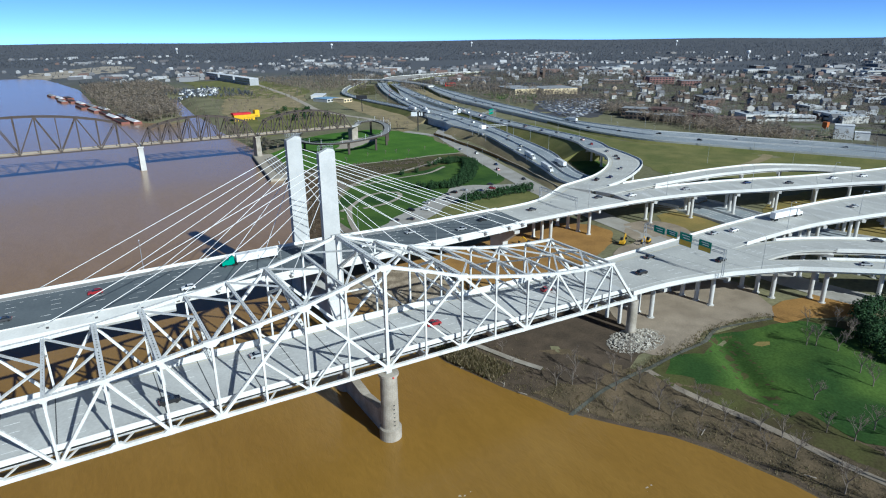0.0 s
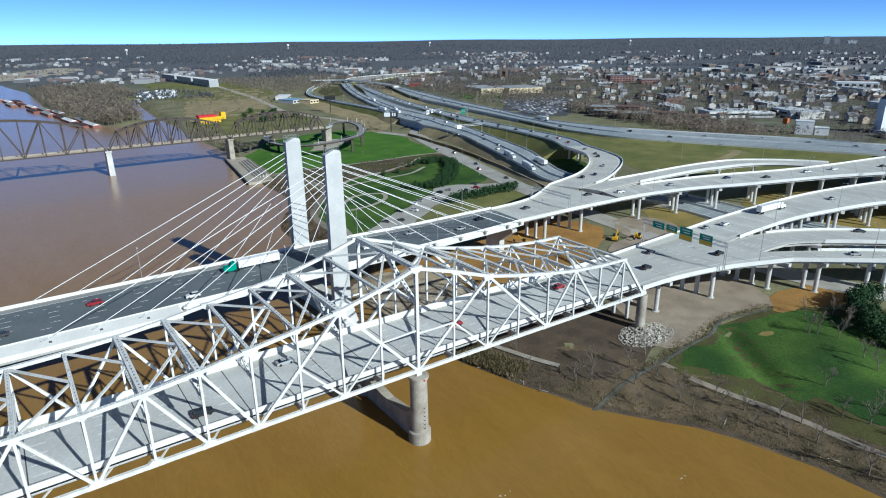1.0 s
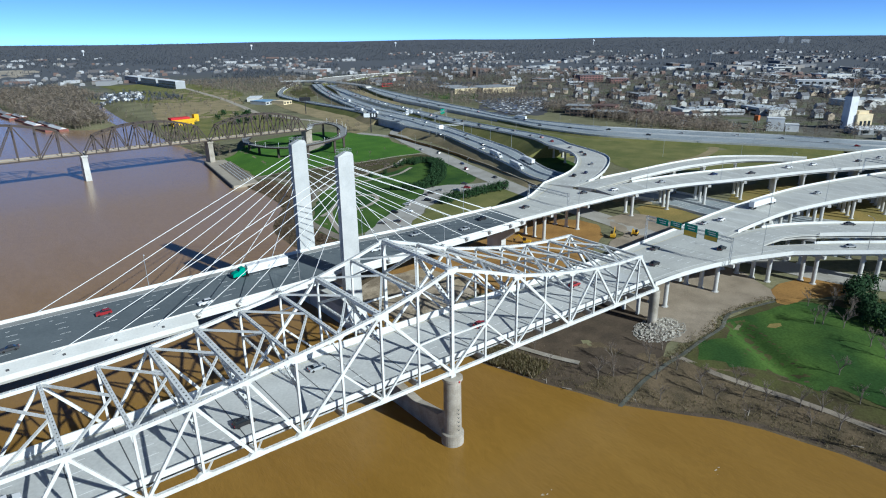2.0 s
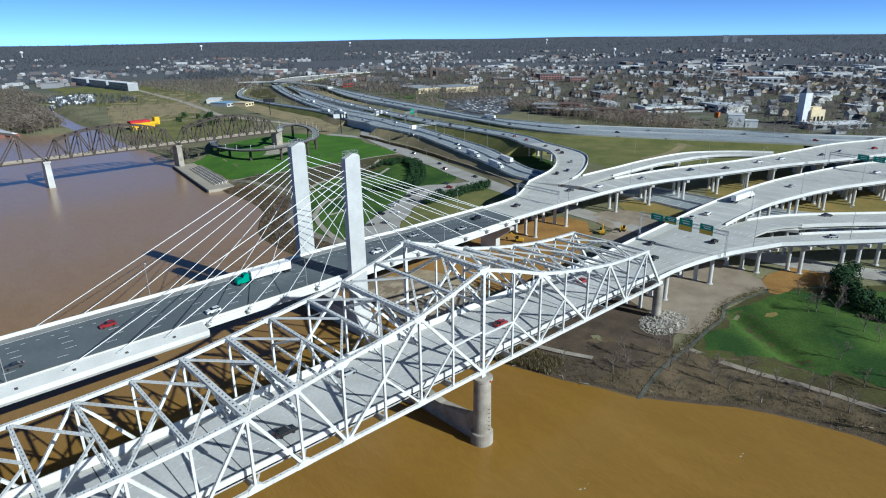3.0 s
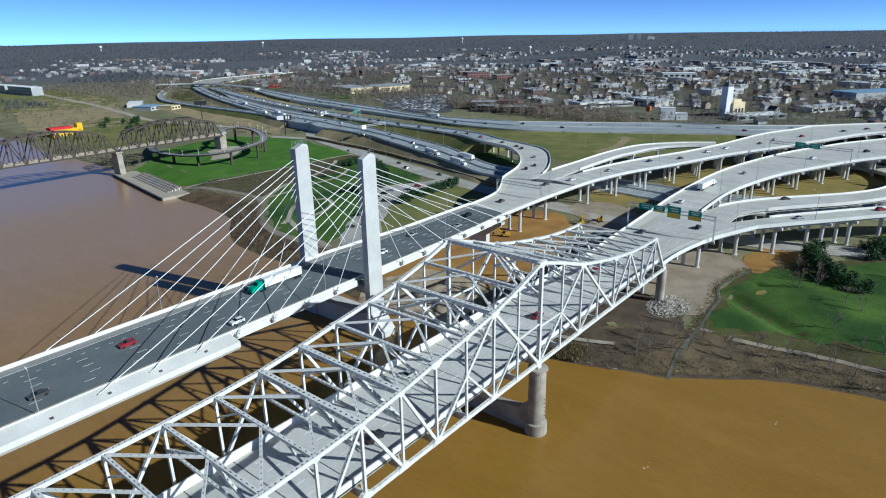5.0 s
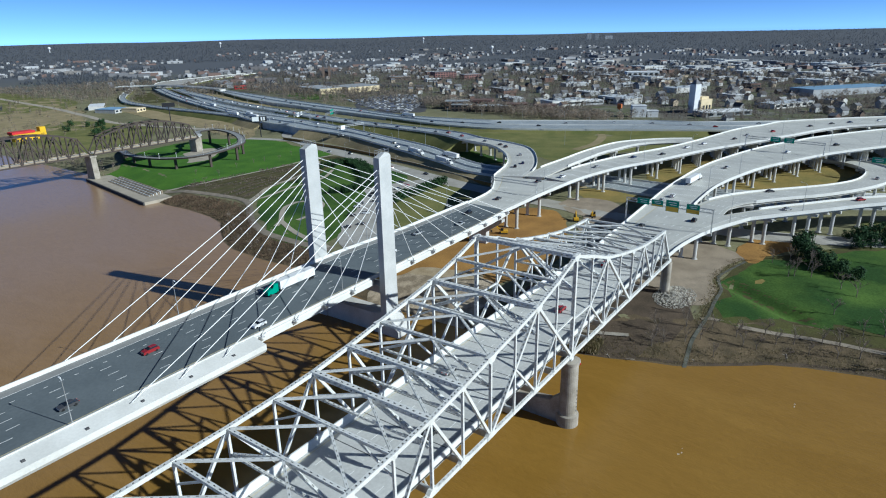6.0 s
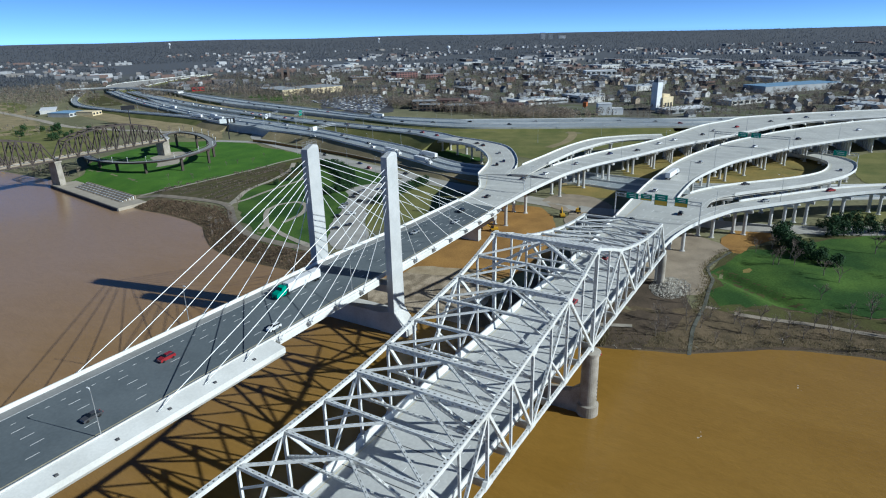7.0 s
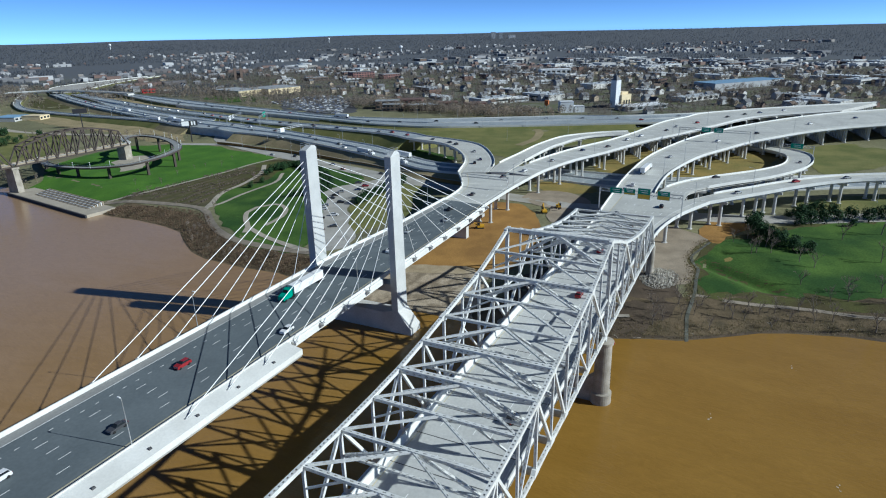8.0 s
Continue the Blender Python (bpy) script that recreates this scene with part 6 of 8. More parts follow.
def block(name, label, category, x, y, w, d, h, turn, wall, roof, windows=0, rows=1, group=""):
    """A larger flat-roofed building that can be told apart, with its windows."""
    t = thing(name, label, category, at_ground(x, y), group, turn=turn)
    m = Build()
    m.box(-w / 2, -d / 2, -2, w / 2, d / 2, h)
    part("wall", m, wall, t, local=True)
    m = Build()
    m.box(-w / 2 - 0.3, -d / 2 - 0.3, h + 0.02, w / 2 + 0.3, d / 2 + 0.3, h + 0.5)
    part("roof", m, roof, t, local=True)
    if windows:
        me = Build()
        ww = w / windows
        me.box(-ww * 0.3, -0.08, 0, ww * 0.3, 0.12, h / rows * 0.5)
        me = me.mesh("window", GLASS)
        for r in range(rows):
            for k in range(windows):
                for s in (-1, 1):
                    ob = part("window", me, GLASS, t, local=True)
                    ob.matrix_basis = pose(-w / 2 + ww * (k + 0.5), s * d / 2, h * (r + 0.3) / rows)
    return t


block("warehouse", "long beige warehouse with a grey flat roof", "warehouse", 664, 778, 46, 78, 9.5, -12, BEIGE, FLATS[1])
block("warehouse", "wide beige warehouse with a grey flat roof", "warehouse", 716, 738, 66, 62, 9.5, -16, BEIGE, FLATS[1])
for k, (x, y) in enumerate(((305, 1560), (312, 1440), (318, 1320))):
    block("apartment_block", "long grey apartment block with a pale roof by the river", "apartment building", x, y, 105, 20, 15, 93, WALLS[1], FLATS[0], 14, 3, "riverside apartment blocks")
block("office_building", "pink-red brick mill building seen far across the town", "building", 1045, 770, 52, 30, 14, -32, PINK_BRICK, FLATS[2], 8, 3)
block("office_building", "red brick building with a dark roof far across the town", "building", 1050, 700, 40, 26, 10, -32, PINK_BRICK, FLATS[1], 7, 2)
block("warehouse", "big white warehouse far across the town", "warehouse", 1206, 368, 66, 30, 12, -60, FLATS[0], FLATS[0], 6)
block("warehouse", "long grey warehouse with a blue metal roof", "warehouse", 975, -8, 150, 44, 10, -40, WALLS[1], BLUE_ROOF)
block("shed", "low white-roofed shed beside the grain tower", "shed", 642, 92, 62, 24, 5, -40, FLATS[1], FLATS[0], 5)
block("shed", "low pale shed with a metal roof", "shed", 762, 40, 70, 24, 6, -32, WALLS[0], FLATS[3], 6)
block("boat_house", "white marina building with a blue metal roof", "building", 318, 838, 30, 34, 5, 20, WALLS[0], BLUE_ROOF, 4)
block("boat_house", "long white marina building with a pale roof", "building", 330, 906, 44, 20, 5, 60, WALLS[0], FLATS[0], 6)
block("boat_house", "tan marina shed beside the river", "building", 334, 812, 18, 26, 5, 20, BEIGE, BEIGE, 3)
block("shop", "bright red roofed shop", "shop", 655, 990, 22, 15, 6, -32, RED, RED, 3)
block("plant_building", "white concrete block building beside an orange machine", "building", 585, 172, 16, 12, 13, -62, FLATS[0], FLATS[0])
block("plant_building", "low white annex of a plant", "building", 592, 158, 12, 10, 7, -62, FLATS[0], FLATS[0])
for x, y, w, d, h in ((566, 412, 34, 22, 10), (582, 384, 30, 24, 11), (556, 352, 40, 20, 8), (578, 330, 30, 20, 9), (586, 292, 28, 20, 8), (545, 392, 26, 16, 8)):
    block("brick_building", "faded red brick building behind bare trees", "building", x, y, w, d, h, -62 + 5 * math.sin(x), PINK_BRICK if x > 570 else WALLS[3], WALLS[2] if x > 575 else FLATS[1], 5, 2, "brick buildings by the freeway")


def grain_tower():
    t = thing("grain_tower", "tall white concrete grain tower with a cream annex", "tower", at_ground(648, 126), turn=-28)
    m = Build()
    m.box(-4.4, -4.4, -1, 4.4, 4.4, 34)
    part("shaft", m, FLATS[0], t, local=True)
    m = Build()
    m.add([(-4.4, -4.4, 34.05), (4.4, -4.4, 34.05), (4.4, 4.4, 34.05), (-4.4, 4.4, 34.05), (0, 0, 40.5)], [(0, 1, 4), (1, 2, 4), (2, 3, 4), (3, 0, 4), (3, 2, 1, 0)])
    part("cap_roof", m, ROOFS[0], t, local=True)
    m = Build()
    m.tube((0, 0, 40), (0, 0, 47), 0.3, 0.15, 6)
    part("mast", m, GALVANISED, t, local=True)
    m = Build()
    m.box(4.5, -7, -1, 23, 9, 16)
    part("annex", m, BEIGE, t, local=True)
    m = Build()
    m.box(8, -4, 16, 20, 5, 19)
    part("roof_house", m, BEIGE, t, local=True)
    for k in range(3):
        m = Build()
        m.box(8 + 5 * k, -7.1, 3, 11 + 5 * k, -6.9, 9)
        part("window", m, GLASS, t, local=True)


grain_tower()


def church():
    t = thing("church", "dark stone church with twin spires far across town", "church", at_ground(983, 1081), turn=-42)
    m, r = gable_mesh(14, 40, 12, 7)
    part("nave", m, WALLS[3], t, local=True)
    part("roof", r, ROOFS[1], t, local=True)
    for s in (-1, 1):
        m = Build()
        m.box(s * 7 - 3, -26, -1, s * 7 + 3, -20, 26)
        part("tower", m, WALLS[3], t, local=True)
        m = Build()
        m.add([(s * 7 - 3, -26, 26), (s * 7 + 3, -26, 26), (s * 7 + 3, -20, 26), (s * 7 - 3, -20, 26), (s * 7, -23, 48)], [(0, 1, 4), (1, 2, 4), (2, 3, 4), (3, 0, 4), (3, 2, 1, 0)])
        part("spire", m, ROOFS[1], t, local=True)


church()


def orange_machine():
    t = thing("hopper_tower", "orange steel hopper on legs in a yard", "hopper", at_ground(618, 206))
    m = Build()
    m.box(-2.4, -2.4, 5, 2.4, 2.4, 10)
    m.add([(-2.4, -2.4, 5), (2.4, -2.4, 5), (2.4, 2.4, 5), (-2.4, 2.4, 5), (0, 0, 2.5)], [(0, 4, 1), (1, 4, 2), (2, 4, 3), (3, 4, 0)])
    part("hopper", m, paint("orange painted steel", (0.45, 0.14, 0.04)), t, local=True)
    for x in (-2.2, 2.2):
        for y in (-2.2, 2.2):
            m = Build()
            m.beam((x, y, -0.5), (x, y, 5), 0.4, 0.4)
            part("leg", m, GALVANISED, t, local=True)


orange_machine()


for x, y, w, h in ((3800, 1545, 30, 42), (3830, 1505, 26, 38)):
    block("apartment_tower", "tall grey apartment slab on the horizon", "apartment building", x, y, w, 18, h, -60, WALLS[1], FLATS[1], 5, 8, "towers on the horizon")
block("office_building", "pale office block among far woods", "building", 3900, 1452, 44, 22, 20, -60, FLATS[0], FLATS[0], 6, 3)


def mast(x, y, h):
    t = thing("radio_mast", "thin pale lattice mast above the town", "mast", at_ground(x, y))
    m = Build()
    for k in range(3):
        a = 2.094 * k
        m.tube((1.6 * math.cos(a), 1.6 * math.sin(a), -1), (0.3 * math.cos(a), 0.3 * math.sin(a), h), 0.3, 0.15, 5)
    for k in range(12):
        z, s = h * k / 12, 1.6 - 1.3 * k / 12
        m.beam((s, 0, z), (-s * 0.5, s * 0.87, z + h / 12), 0.2, 0.2)
        m.beam((-s * 0.5, s * 0.87, z), (-s * 0.5, -s * 0.87, z + h / 12), 0.2, 0.2)
    part("lattice", m, GALVANISED, t, local=True)


mast(2150, 1082, 48)


def water_tower(x, y, h):
    t = thing("water_tower", "white bulb water tower above far woods", "water tower", at_ground(x, y), "distant water towers")
    m = Build()
    m.tube((0, 0, -2), (0, 0, h - 8), 2.6, 1.8, 14)
    part("stem", m, FLATS[0], t, local=True)
    m = Build()
    prof = [(1.8, -9), (6, -5), (8, 0), (6.5, 4), (2.5, 6.3), (0.2, 6.8)]
    m.sweep([[(r * math.cos(a), r * math.sin(a), h + z) for a in [2 * math.pi * i / 18 for i in range(18)]] for r, z in prof])
    part("tank", m, FLATS[0], t, local=True)


for x, y, h in ((560, 3600, 24), (1500, 3700, 22), (2300, 3300, 24), (3300, 2500, 26), (2500, 1500, 26)):
    water_tower(x, y, h)


def billboard(x, y, top, turn, white):
    t = thing("billboard", "billboard on a single dark post, white panel" if white else "billboard with a dark face on a single post", "billboard", at_ground(x, y), "roadside billboards", turn=turn)
    g = at_ground(x, y)[2]
    m = Build()
    m.tube((0, 0, -1), (0, 0, top - g - 5), 0.6, 0.5, 10)
    part("post", m, SIGN_DARK, t, local=True)
    m = Build()
    m.box(-7.5, -0.9, top - g - 5, 7.5, 0.9, top - g)
    part("cabinet", m, SIGN_DARK, t, local=True)
    if white:
        m = Build()
        m.box(-7.2, -1.0, top - g - 4.7, -0.5, -0.91, top - g - 0.3)
        part("panel", m, SIGN_WHITE, t, local=True)
        m = Build()
        m.box(1.5, -1.0, top - g - 4.2, 3.0, -0.91, top - g - 0.6)
        m.box(4.0, -1.0, top - g - 4.2, 5.5, -0.91, top - g - 0.6)
        part("panel", m, SIGN_WHITE, t, local=True)


billboard(276, 466, 27.2, -40, True)
billboard(306, 677, 28.6, -35, False)


def riverboat():
    t = thing("riverboat", "bright yellow moored riverboat with a red roof", "boat", (146, 690, 0.0), turn=4)
    m = Build()
    m.extrude([(-16, -5), (13, -5), (19, 0), (13, 5), (-16, 5)], -0.5, 3.2)
    part("hull", m, YELLOW_HULL, t, local=True)
    m = Build()
    m.box(-15, -4.3, 3.25, 11, 4.3, 8.2)
    part("lower_cabin", m, YELLOW_HULL, t, local=True)
    m = Build()
    m.box(-16, -4.9, 8.25, 12, 4.9, 12.2)
    part("upper_deck", m, YELLOW_HULL, t, "bright yellow upper deck", local=True)
    m = Build()
    m.box(-17, -5.2, 12.25, 6, 5.2, 14.6)
    part("roof", m, RED, t, "red canopy roof", local=True)
    m = Build()
    m.box(12.1, -3.4, 8.2, 18, 3.4, 16.8)
    part("wheelhouse", m, YELLOW_HULL, t, local=True)
    for k in range(7):
        m = Build()
        m.box(-13.5 + 3.2 * k, -4.4, 4.2, -11.5 + 3.2 * k, -4.28, 6.6)
        part("window", m, GLASS, t, local=True)


riverboat()


def barges():
    hull = paint("rusty red barge steel", (0.235, 0.095, 0.075))
    dark = paint("dark barge hold", (0.05, 0.045, 0.045))
    for k, (x, y) in enumerate(((24, 800), (10, 806), (20, 858), (6, 866), (2, 922), (-10, 985), (4, 990), (-24, 1050), (-9, 1056), (-22, 1118), (-34, 1180), (-48, 1186), (-50, 1260), (-36, 1256), (-62, 1330))):
        kind = k % 3
        t = thing("barge", ("rusty red river barge with white covers", "rusty red empty river barge", "rusty red river barge with grey covers")[kind], "barge", (x, y, 0), "moored barges", turn=97)
        m = Build()
        m.extrude([(-28, -5.2), (26, -5.2), (29, 0), (26, 5.2), (-28, 5.2)], -0.5, 2.6)
        part("hull", m, hull, t, local=True)
        m = Build()
        if kind == 1:
            m.box(-25, -4.2, 2.62, 24, 4.2, 2.7)
            part("hold", m, dark, t, local=True)
        else:
            m.add([(-25, -4.4, 2.62), (24, -4.4, 2.62), (24, 4.4, 2.62), (-25, 4.4, 2.62), (-25, 0, 4.6), (24, 0, 4.6)], [(0, 1, 5, 4), (2, 3, 4, 5), (1, 2, 5), (3, 0, 4)])
            part("cover", m, FLATS[0] if kind == 0 else FLATS[1], t, local=True)


barges()


def marina_boats():
    b = Build()
    for _ in range(110):
        f = rnd.random()
        x, y = 128 + 70 * rnd.random() + 40 * f, 1075 + 170 * f
        z = float(ground_z(x, y))
        a = rnd.uniform(0, 3.14)
        c, s = math.cos(a), math.sin(a)
        q = lambda px, py, pz: (x + px * c - py * s, y + px * s + py * c, z + pz)
        b.add([q(-4, -1.4, 0.4), q(3, -1.4, 0.4), q(5, 0, 0.6), q(3, 1.4, 0.4), q(-4, 1.4, 0.4), q(-4, -1.6, 2), q(2.6, -1.6, 2), q(5.6, 0, 2.2), q(2.6, 1.6, 2), q(-4, 1.6, 2), q(-2, -1, 3.4), q(1, -1, 3.4), q(1, 1, 3.4), q(-2, 1, 3.4)],
              [(0, 1, 6, 5), (1, 2, 7, 6), (2, 3, 8, 7), (3, 4, 9, 8), (4, 0, 5, 9), (5, 6, 11, 10), (6, 7, 8, 12, 11), (8, 9, 13, 12), (9, 5, 10, 13), (10, 11, 12, 13)])
    solid("stored_boats", b, island_material("boat hulls", [(0.7, 0.71, 0.72), (0.75, 0.75, 0.74), (0.25, 0.3, 0.4), (0.6, 0.6, 0.58), (0.12, 0.13, 0.15)], 0.4), "rows of small white boats stored at a marina", "boats", kind="stuff")


marina_boats()


def car_lot():
    patch("car_lot", [(470, 488), (505, 430), (560, 462), (612, 505), (600, 560), (560, 590), (505, 540)], ASPHALT, "dark storage lot full of cars", "car park", 0.14, 20.0)
    b = Build()
    lot = [(577, 629), (668, 628), (692, 580), (591, 487), (478, 436), (512, 521)]
    for i in range(-30, 40):
        for j in range(80):
            if j % 3 == 2:
                continue
            u, v = i * 4.2, j * 3.4
            x, y = 500 + u * 0.8 + v * 0.42, 420 - u * 0.35 + v * 0.88
            inside = sum(((ay > y) != (by > y)) and x < (bx - ax) * (y - ay) / (by - ay) + ax for (ax, ay), (bx, by) in zip(lot, lot[1:] + lot[:1])) % 2
            if not inside or rnd.random() < 0.3 or not clear_of(x, y, 40):
                continue
            z = float(ground_z(x, y)) + 0.2
            c, s = 0.8, -0.35 / 0.87
            q = lambda px, py, pz: (x + px * 0.91 + py * 0.41, y - px * 0.41 + py * 0.91, z + pz)
            b.add([q(-2.2, -0.9, 0.3), q(2.2, -0.9, 0.3), q(2.2, 0.9, 0.3), q(-2.2, 0.9, 0.3), q(-2.2, -0.9, 0.9), q(2.2, -0.9, 0.8), q(2.2, 0.9, 0.8), q(-2.2, 0.9, 0.9), q(-1.5, -0.7, 1.45), q(0.8, -0.7, 1.45), q(0.8, 0.7, 1.45), q(-1.5, 0.7, 1.45)],
                  [(0, 1, 5, 4), (1, 2, 6, 5), (2, 3, 7, 6), (3, 0, 4, 7), (4, 5, 9, 8), (5, 6, 10, 9), (6, 7, 11, 10), (7, 4, 8, 11), (8, 9, 10, 11)])
    solid("stored_cars", b, island_material("stored car paint", [(0.03, 0.03, 0.035), (0.22, 0.23, 0.25), (0.05, 0.055, 0.07), (0.12, 0.13, 0.16), (0.06, 0.07, 0.09), (0.05, 0.07, 0.14), (0.42, 0.43, 0.45), (0.04, 0.04, 0.045), (0.03, 0.035, 0.04), (0.08, 0.08, 0.09)], 0.6), "hundreds of parked cars in a storage lot", "cars", kind="stuff")


car_lot()


# ---- vegetation ----
def bare_tree(height, seed, label, twigs=170):
    """A leafless tree: a tapered trunk with forking limbs, and a crown of fine twigs."""
    r = random.Random(seed)
    t = thing("bare_tree", label, "tree", (0, 0, -600), "bare winter trees")
    wood, fine = Build(), Build()

    def grow(p, d, length, rad, level):
        q = p + d * length
        wood.tube(p, q, rad, rad * 0.66, 6 if level < 2 else 4, level == 0)
        if level >= 3:
            for _ in range(max(2, twigs // 40)):
                e = (d + Vector((r.uniform(-1, 1), r.uniform(-1, 1), r.uniform(-0.3, 0.9))) * 0.8).normalized()
                a = p + d * length * r.uniform(0.2, 1)
                b = a + e * r.uniform(0.6, 1.5) * height * 0.09
                s = e.cross(Vector((r.uniform(-1, 1), r.uniform(-1, 1), 0.2))).normalized() * height * 0.0036
                fine.add([a - s, a + s, b], [(0, 1, 2)])
                for _ in range(2):
                    c = a + (b - a) * r.uniform(0.3, 0.8)
                    f = c + (e + Vector((r.uniform(-1, 1), r.uniform(-1, 1), r.uniform(-0.2, 0.8))) * 0.7) * height * 0.045
                    fine.add([c - s * 0.7, c + s * 0.7, f], [(0, 1, 2)])
            return
        for k in range(r.choice((2, 3, 3)) if level else 4):
            a = r.uniform(0, 6.28)
            spread = r.uniform(0.35, 0.75)
            e = (d + Vector((math.cos(a), math.sin(a), 0.25)) * spread).normalized()
            start = q if k < 2 else p + d * length * r.uniform(0.55, 0.95)
            grow(start, e, length * r.uniform(0.55, 0.8), rad * 0.55, level + 1)

    grow(Vector((0, 0, -0.3)), Vector((r.uniform(-0.06, 0.06), r.uniform(-0.06, 0.06), 1)).normalized(), height * 0.32, height * 0.019, 0)
    part("trunk", wood, BARK, t, local=True)
    part("crown", fine, TWIGS, t, "fine leafless twigs", local=True)
    return t


def evergreen(height, width, seed, label):
    r = random.Random(seed)
    t = thing("evergreen_tree", label, "tree", (0, 0, -600), "dark evergreens")
    wood, leaf = Build(), Build()
    wood.tube((0, 0, -0.4), (0, 0, height * 0.6), height * 0.03, height * 0.012, 7)
    lumps = [(Vector((r.uniform(-1, 1) * width * 0.3, r.uniform(-1, 1) * width * 0.3, height * r.uniform(0.22, 0.82))), width * r.uniform(0.2, 0.34)) for _ in range(13)]
    for c, rad in lumps:
        for _ in range(62):
            d = Vector((r.gauss(0, 1), r.gauss(0, 1), r.gauss(0, 1))).normalized()
            p = c + d * rad * r.uniform(0.65, 1.08)
            u = d.cross(Vector((r.gauss(0, 1), r.gauss(0, 1), r.gauss(0, 1)))).normalized()
            v = (d.cross(u) + d * r.uniform(-0.7, 0.7)).normalized()
            s = height * r.uniform(0.02, 0.05)
            leaf.add([p - u * s, p + v * s * 1.3, p + u * s, p - v * s], [(0, 1, 2, 3)])
    part("trunk", wood, BARK, t, local=True)
    part("crown", leaf, EVERGREEN, t, "dense dark green foliage", local=True)
    return t


trees = [bare_tree(10, 11, "leafless grey-brown tree with spreading limbs"), bare_tree(12, 23, "tall leafless tree with fine twigs"), bare_tree(8, 37, "small leafless tree with a thin crown"), bare_tree(9, 41, "leafless tree with pale bark")]
greens = [evergreen(7, 6, 5, "dark rounded evergreen tree"), evergreen(5, 4.5, 8, "low dark evergreen shrub tree"), evergreen(10, 8, 13, "large dark evergreen tree")]
plant = random.Random(3)


def put(kind, x, y, size=1.0):
    copy_thing(kind, Matrix.Translation(at_ground(x, y)) @ pose(0, 0, 0, 0, 0, plant.uniform(0, 360)) @ Matrix.Scale(size, 4)).scale = (size,) * 3


# bank, park and lawn trees
for x, y, k, s in ((54, -7, 2, 1.0), (63, -6, 2, 1.0), (71, -14, 0, 0.8), (81, -12.5, 2, 1.0), (70, -33, 2, 0.9), (70.5, -37, 2, 0.8), (80.5, -38, 2, 0.9), (80, -47, 2, 0.9), (59, -26, 2, 0.7), (84, -55, 2, 0.9), (82, -66, 0, 0.8), (80, -79, 0, 1.0),
                   (98, -72, 3, 0.9), (132, -57, 3, 0.9), (139, -40, 0, 0.9), (141, -46, 2, 1.0), (128, -62.5, 2, 1.0), (174, -77, 0, 1.0), (106.5, -72.7, 3, 0.9), (147, -89, 0, 1.0), (137, -38, 0, 0.8), (107.5, -56.4, 2, 0.9), (150, -44, 1, 0.8), (84, -92, 0, 1.0),
                   (92, -104, 1, 0.9), (120, -110, 1, 1.0), (160, -112, 0, 1.0), (86, -120, 0, 1.1), (152, -30, 2, 0.9), (160, -36, 2, 1.0), (190, -95, 1, 1.0), (74, -22, 2, 0.8), (48, 8, 2, 0.6), (52, 18, 2, 0.6), (58, -10, 2, 0.8), (66, -20, 2, 0.9), (62, -16, 0, 0.6), (74, -30, 2, 0.9), (77, -42, 2, 0.8), (76, -52, 2, 0.7), (70, -46, 2, 0.7), (86, -60, 2, 0.9), (79, -60, 2, 0.8), (90, -84, 0, 0.9), (102, -90, 0, 0.9), (110, -84, 3, 1.0), (96, -66, 2, 0.8)):
    put(trees[k], x, y, s * 1.25)
for x, y, k, s in ((158, -46, 0, 1.0), (153, -50, 0, 1.0), (151, -55, 0, 0.95), (147, -59, 1, 1.0), (150, -62, 0, 0.9), (161, -51, 0, 1.0), (156, -56, 0, 0.95), (176, -44, 1, 1.0), (166, -41, 0, 1.2), (171, -39, 0, 1.3), (176, -38, 0, 1.2), (181, -38, 0, 1.2), (186, -40, 0, 1.1), (162, -45, 0, 1.2), (157, -49, 0, 1.2), (168, -46, 1, 1.2), (215, -66, 0, 1.1), (220, -70, 0, 1.1), (210, -62, 0, 1.1), (204, -60, 0, 1.2), (216, -76, 0, 1.1), (192, -60, 0, 1.0), (197, -65, 0, 1.1), (202, -71, 0, 1.1), (207, -78, 0, 1.0), (212, -84, 0, 1.1), (211, -92, 0, 1.2), (218, -99, 0, 1.2), (222, -108, 0, 1.1), (205, -55, 1, 1.0), (200, -84, 1, 1.0)):
    put(greens[k], x, y, s)
# crescent hedge and rows by the south lawn
for p in smooth_line([(145, 229), (160, 223), (175, 229), (190, 242), (205, 260), (216, 276), (221, 288), (213, 296), (202, 295)], 3.6):
    for off in (-3.2, 0, 3.2):
        put(greens[1], p[0] + off * 0.8 + plant.uniform(-0.8, 0.8), p[1] - off + plant.uniform(-0.8, 0.8), plant.uniform(0.85, 1.15))
for x, y in ((153, 277), (167, 279), (186, 291), (193, 293)):
    put(greens[1], x, y, plant.uniform(0.8, 1.1))
for i in range(15):
    put(greens[0], 144 + 3.9 * i, 181 + plant.uniform(-1.5, 1.5), plant.uniform(0.8, 1.1))
for i in range(20):
    put(trees[2], 276 + plant.uniform(-14, 26), 520 + plant.uniform(-40, 60), plant.uniform(0.8, 1.2))
for i in range(14):
    put(trees[0], 104 + plant.uniform(0, 130), 258 + plant.uniform(0, 110), plant.uniform(0.5, 0.8))
for i in range(14):
    put(greens[0], 190 + plant.uniform(0, 60), 640 + plant.uniform(0, 120), plant.uniform(0.8, 1.4))
for ob in trees + greens:
    for o in (*ob.children_recursive, ob):
        bpy.data.objects.remove(o)


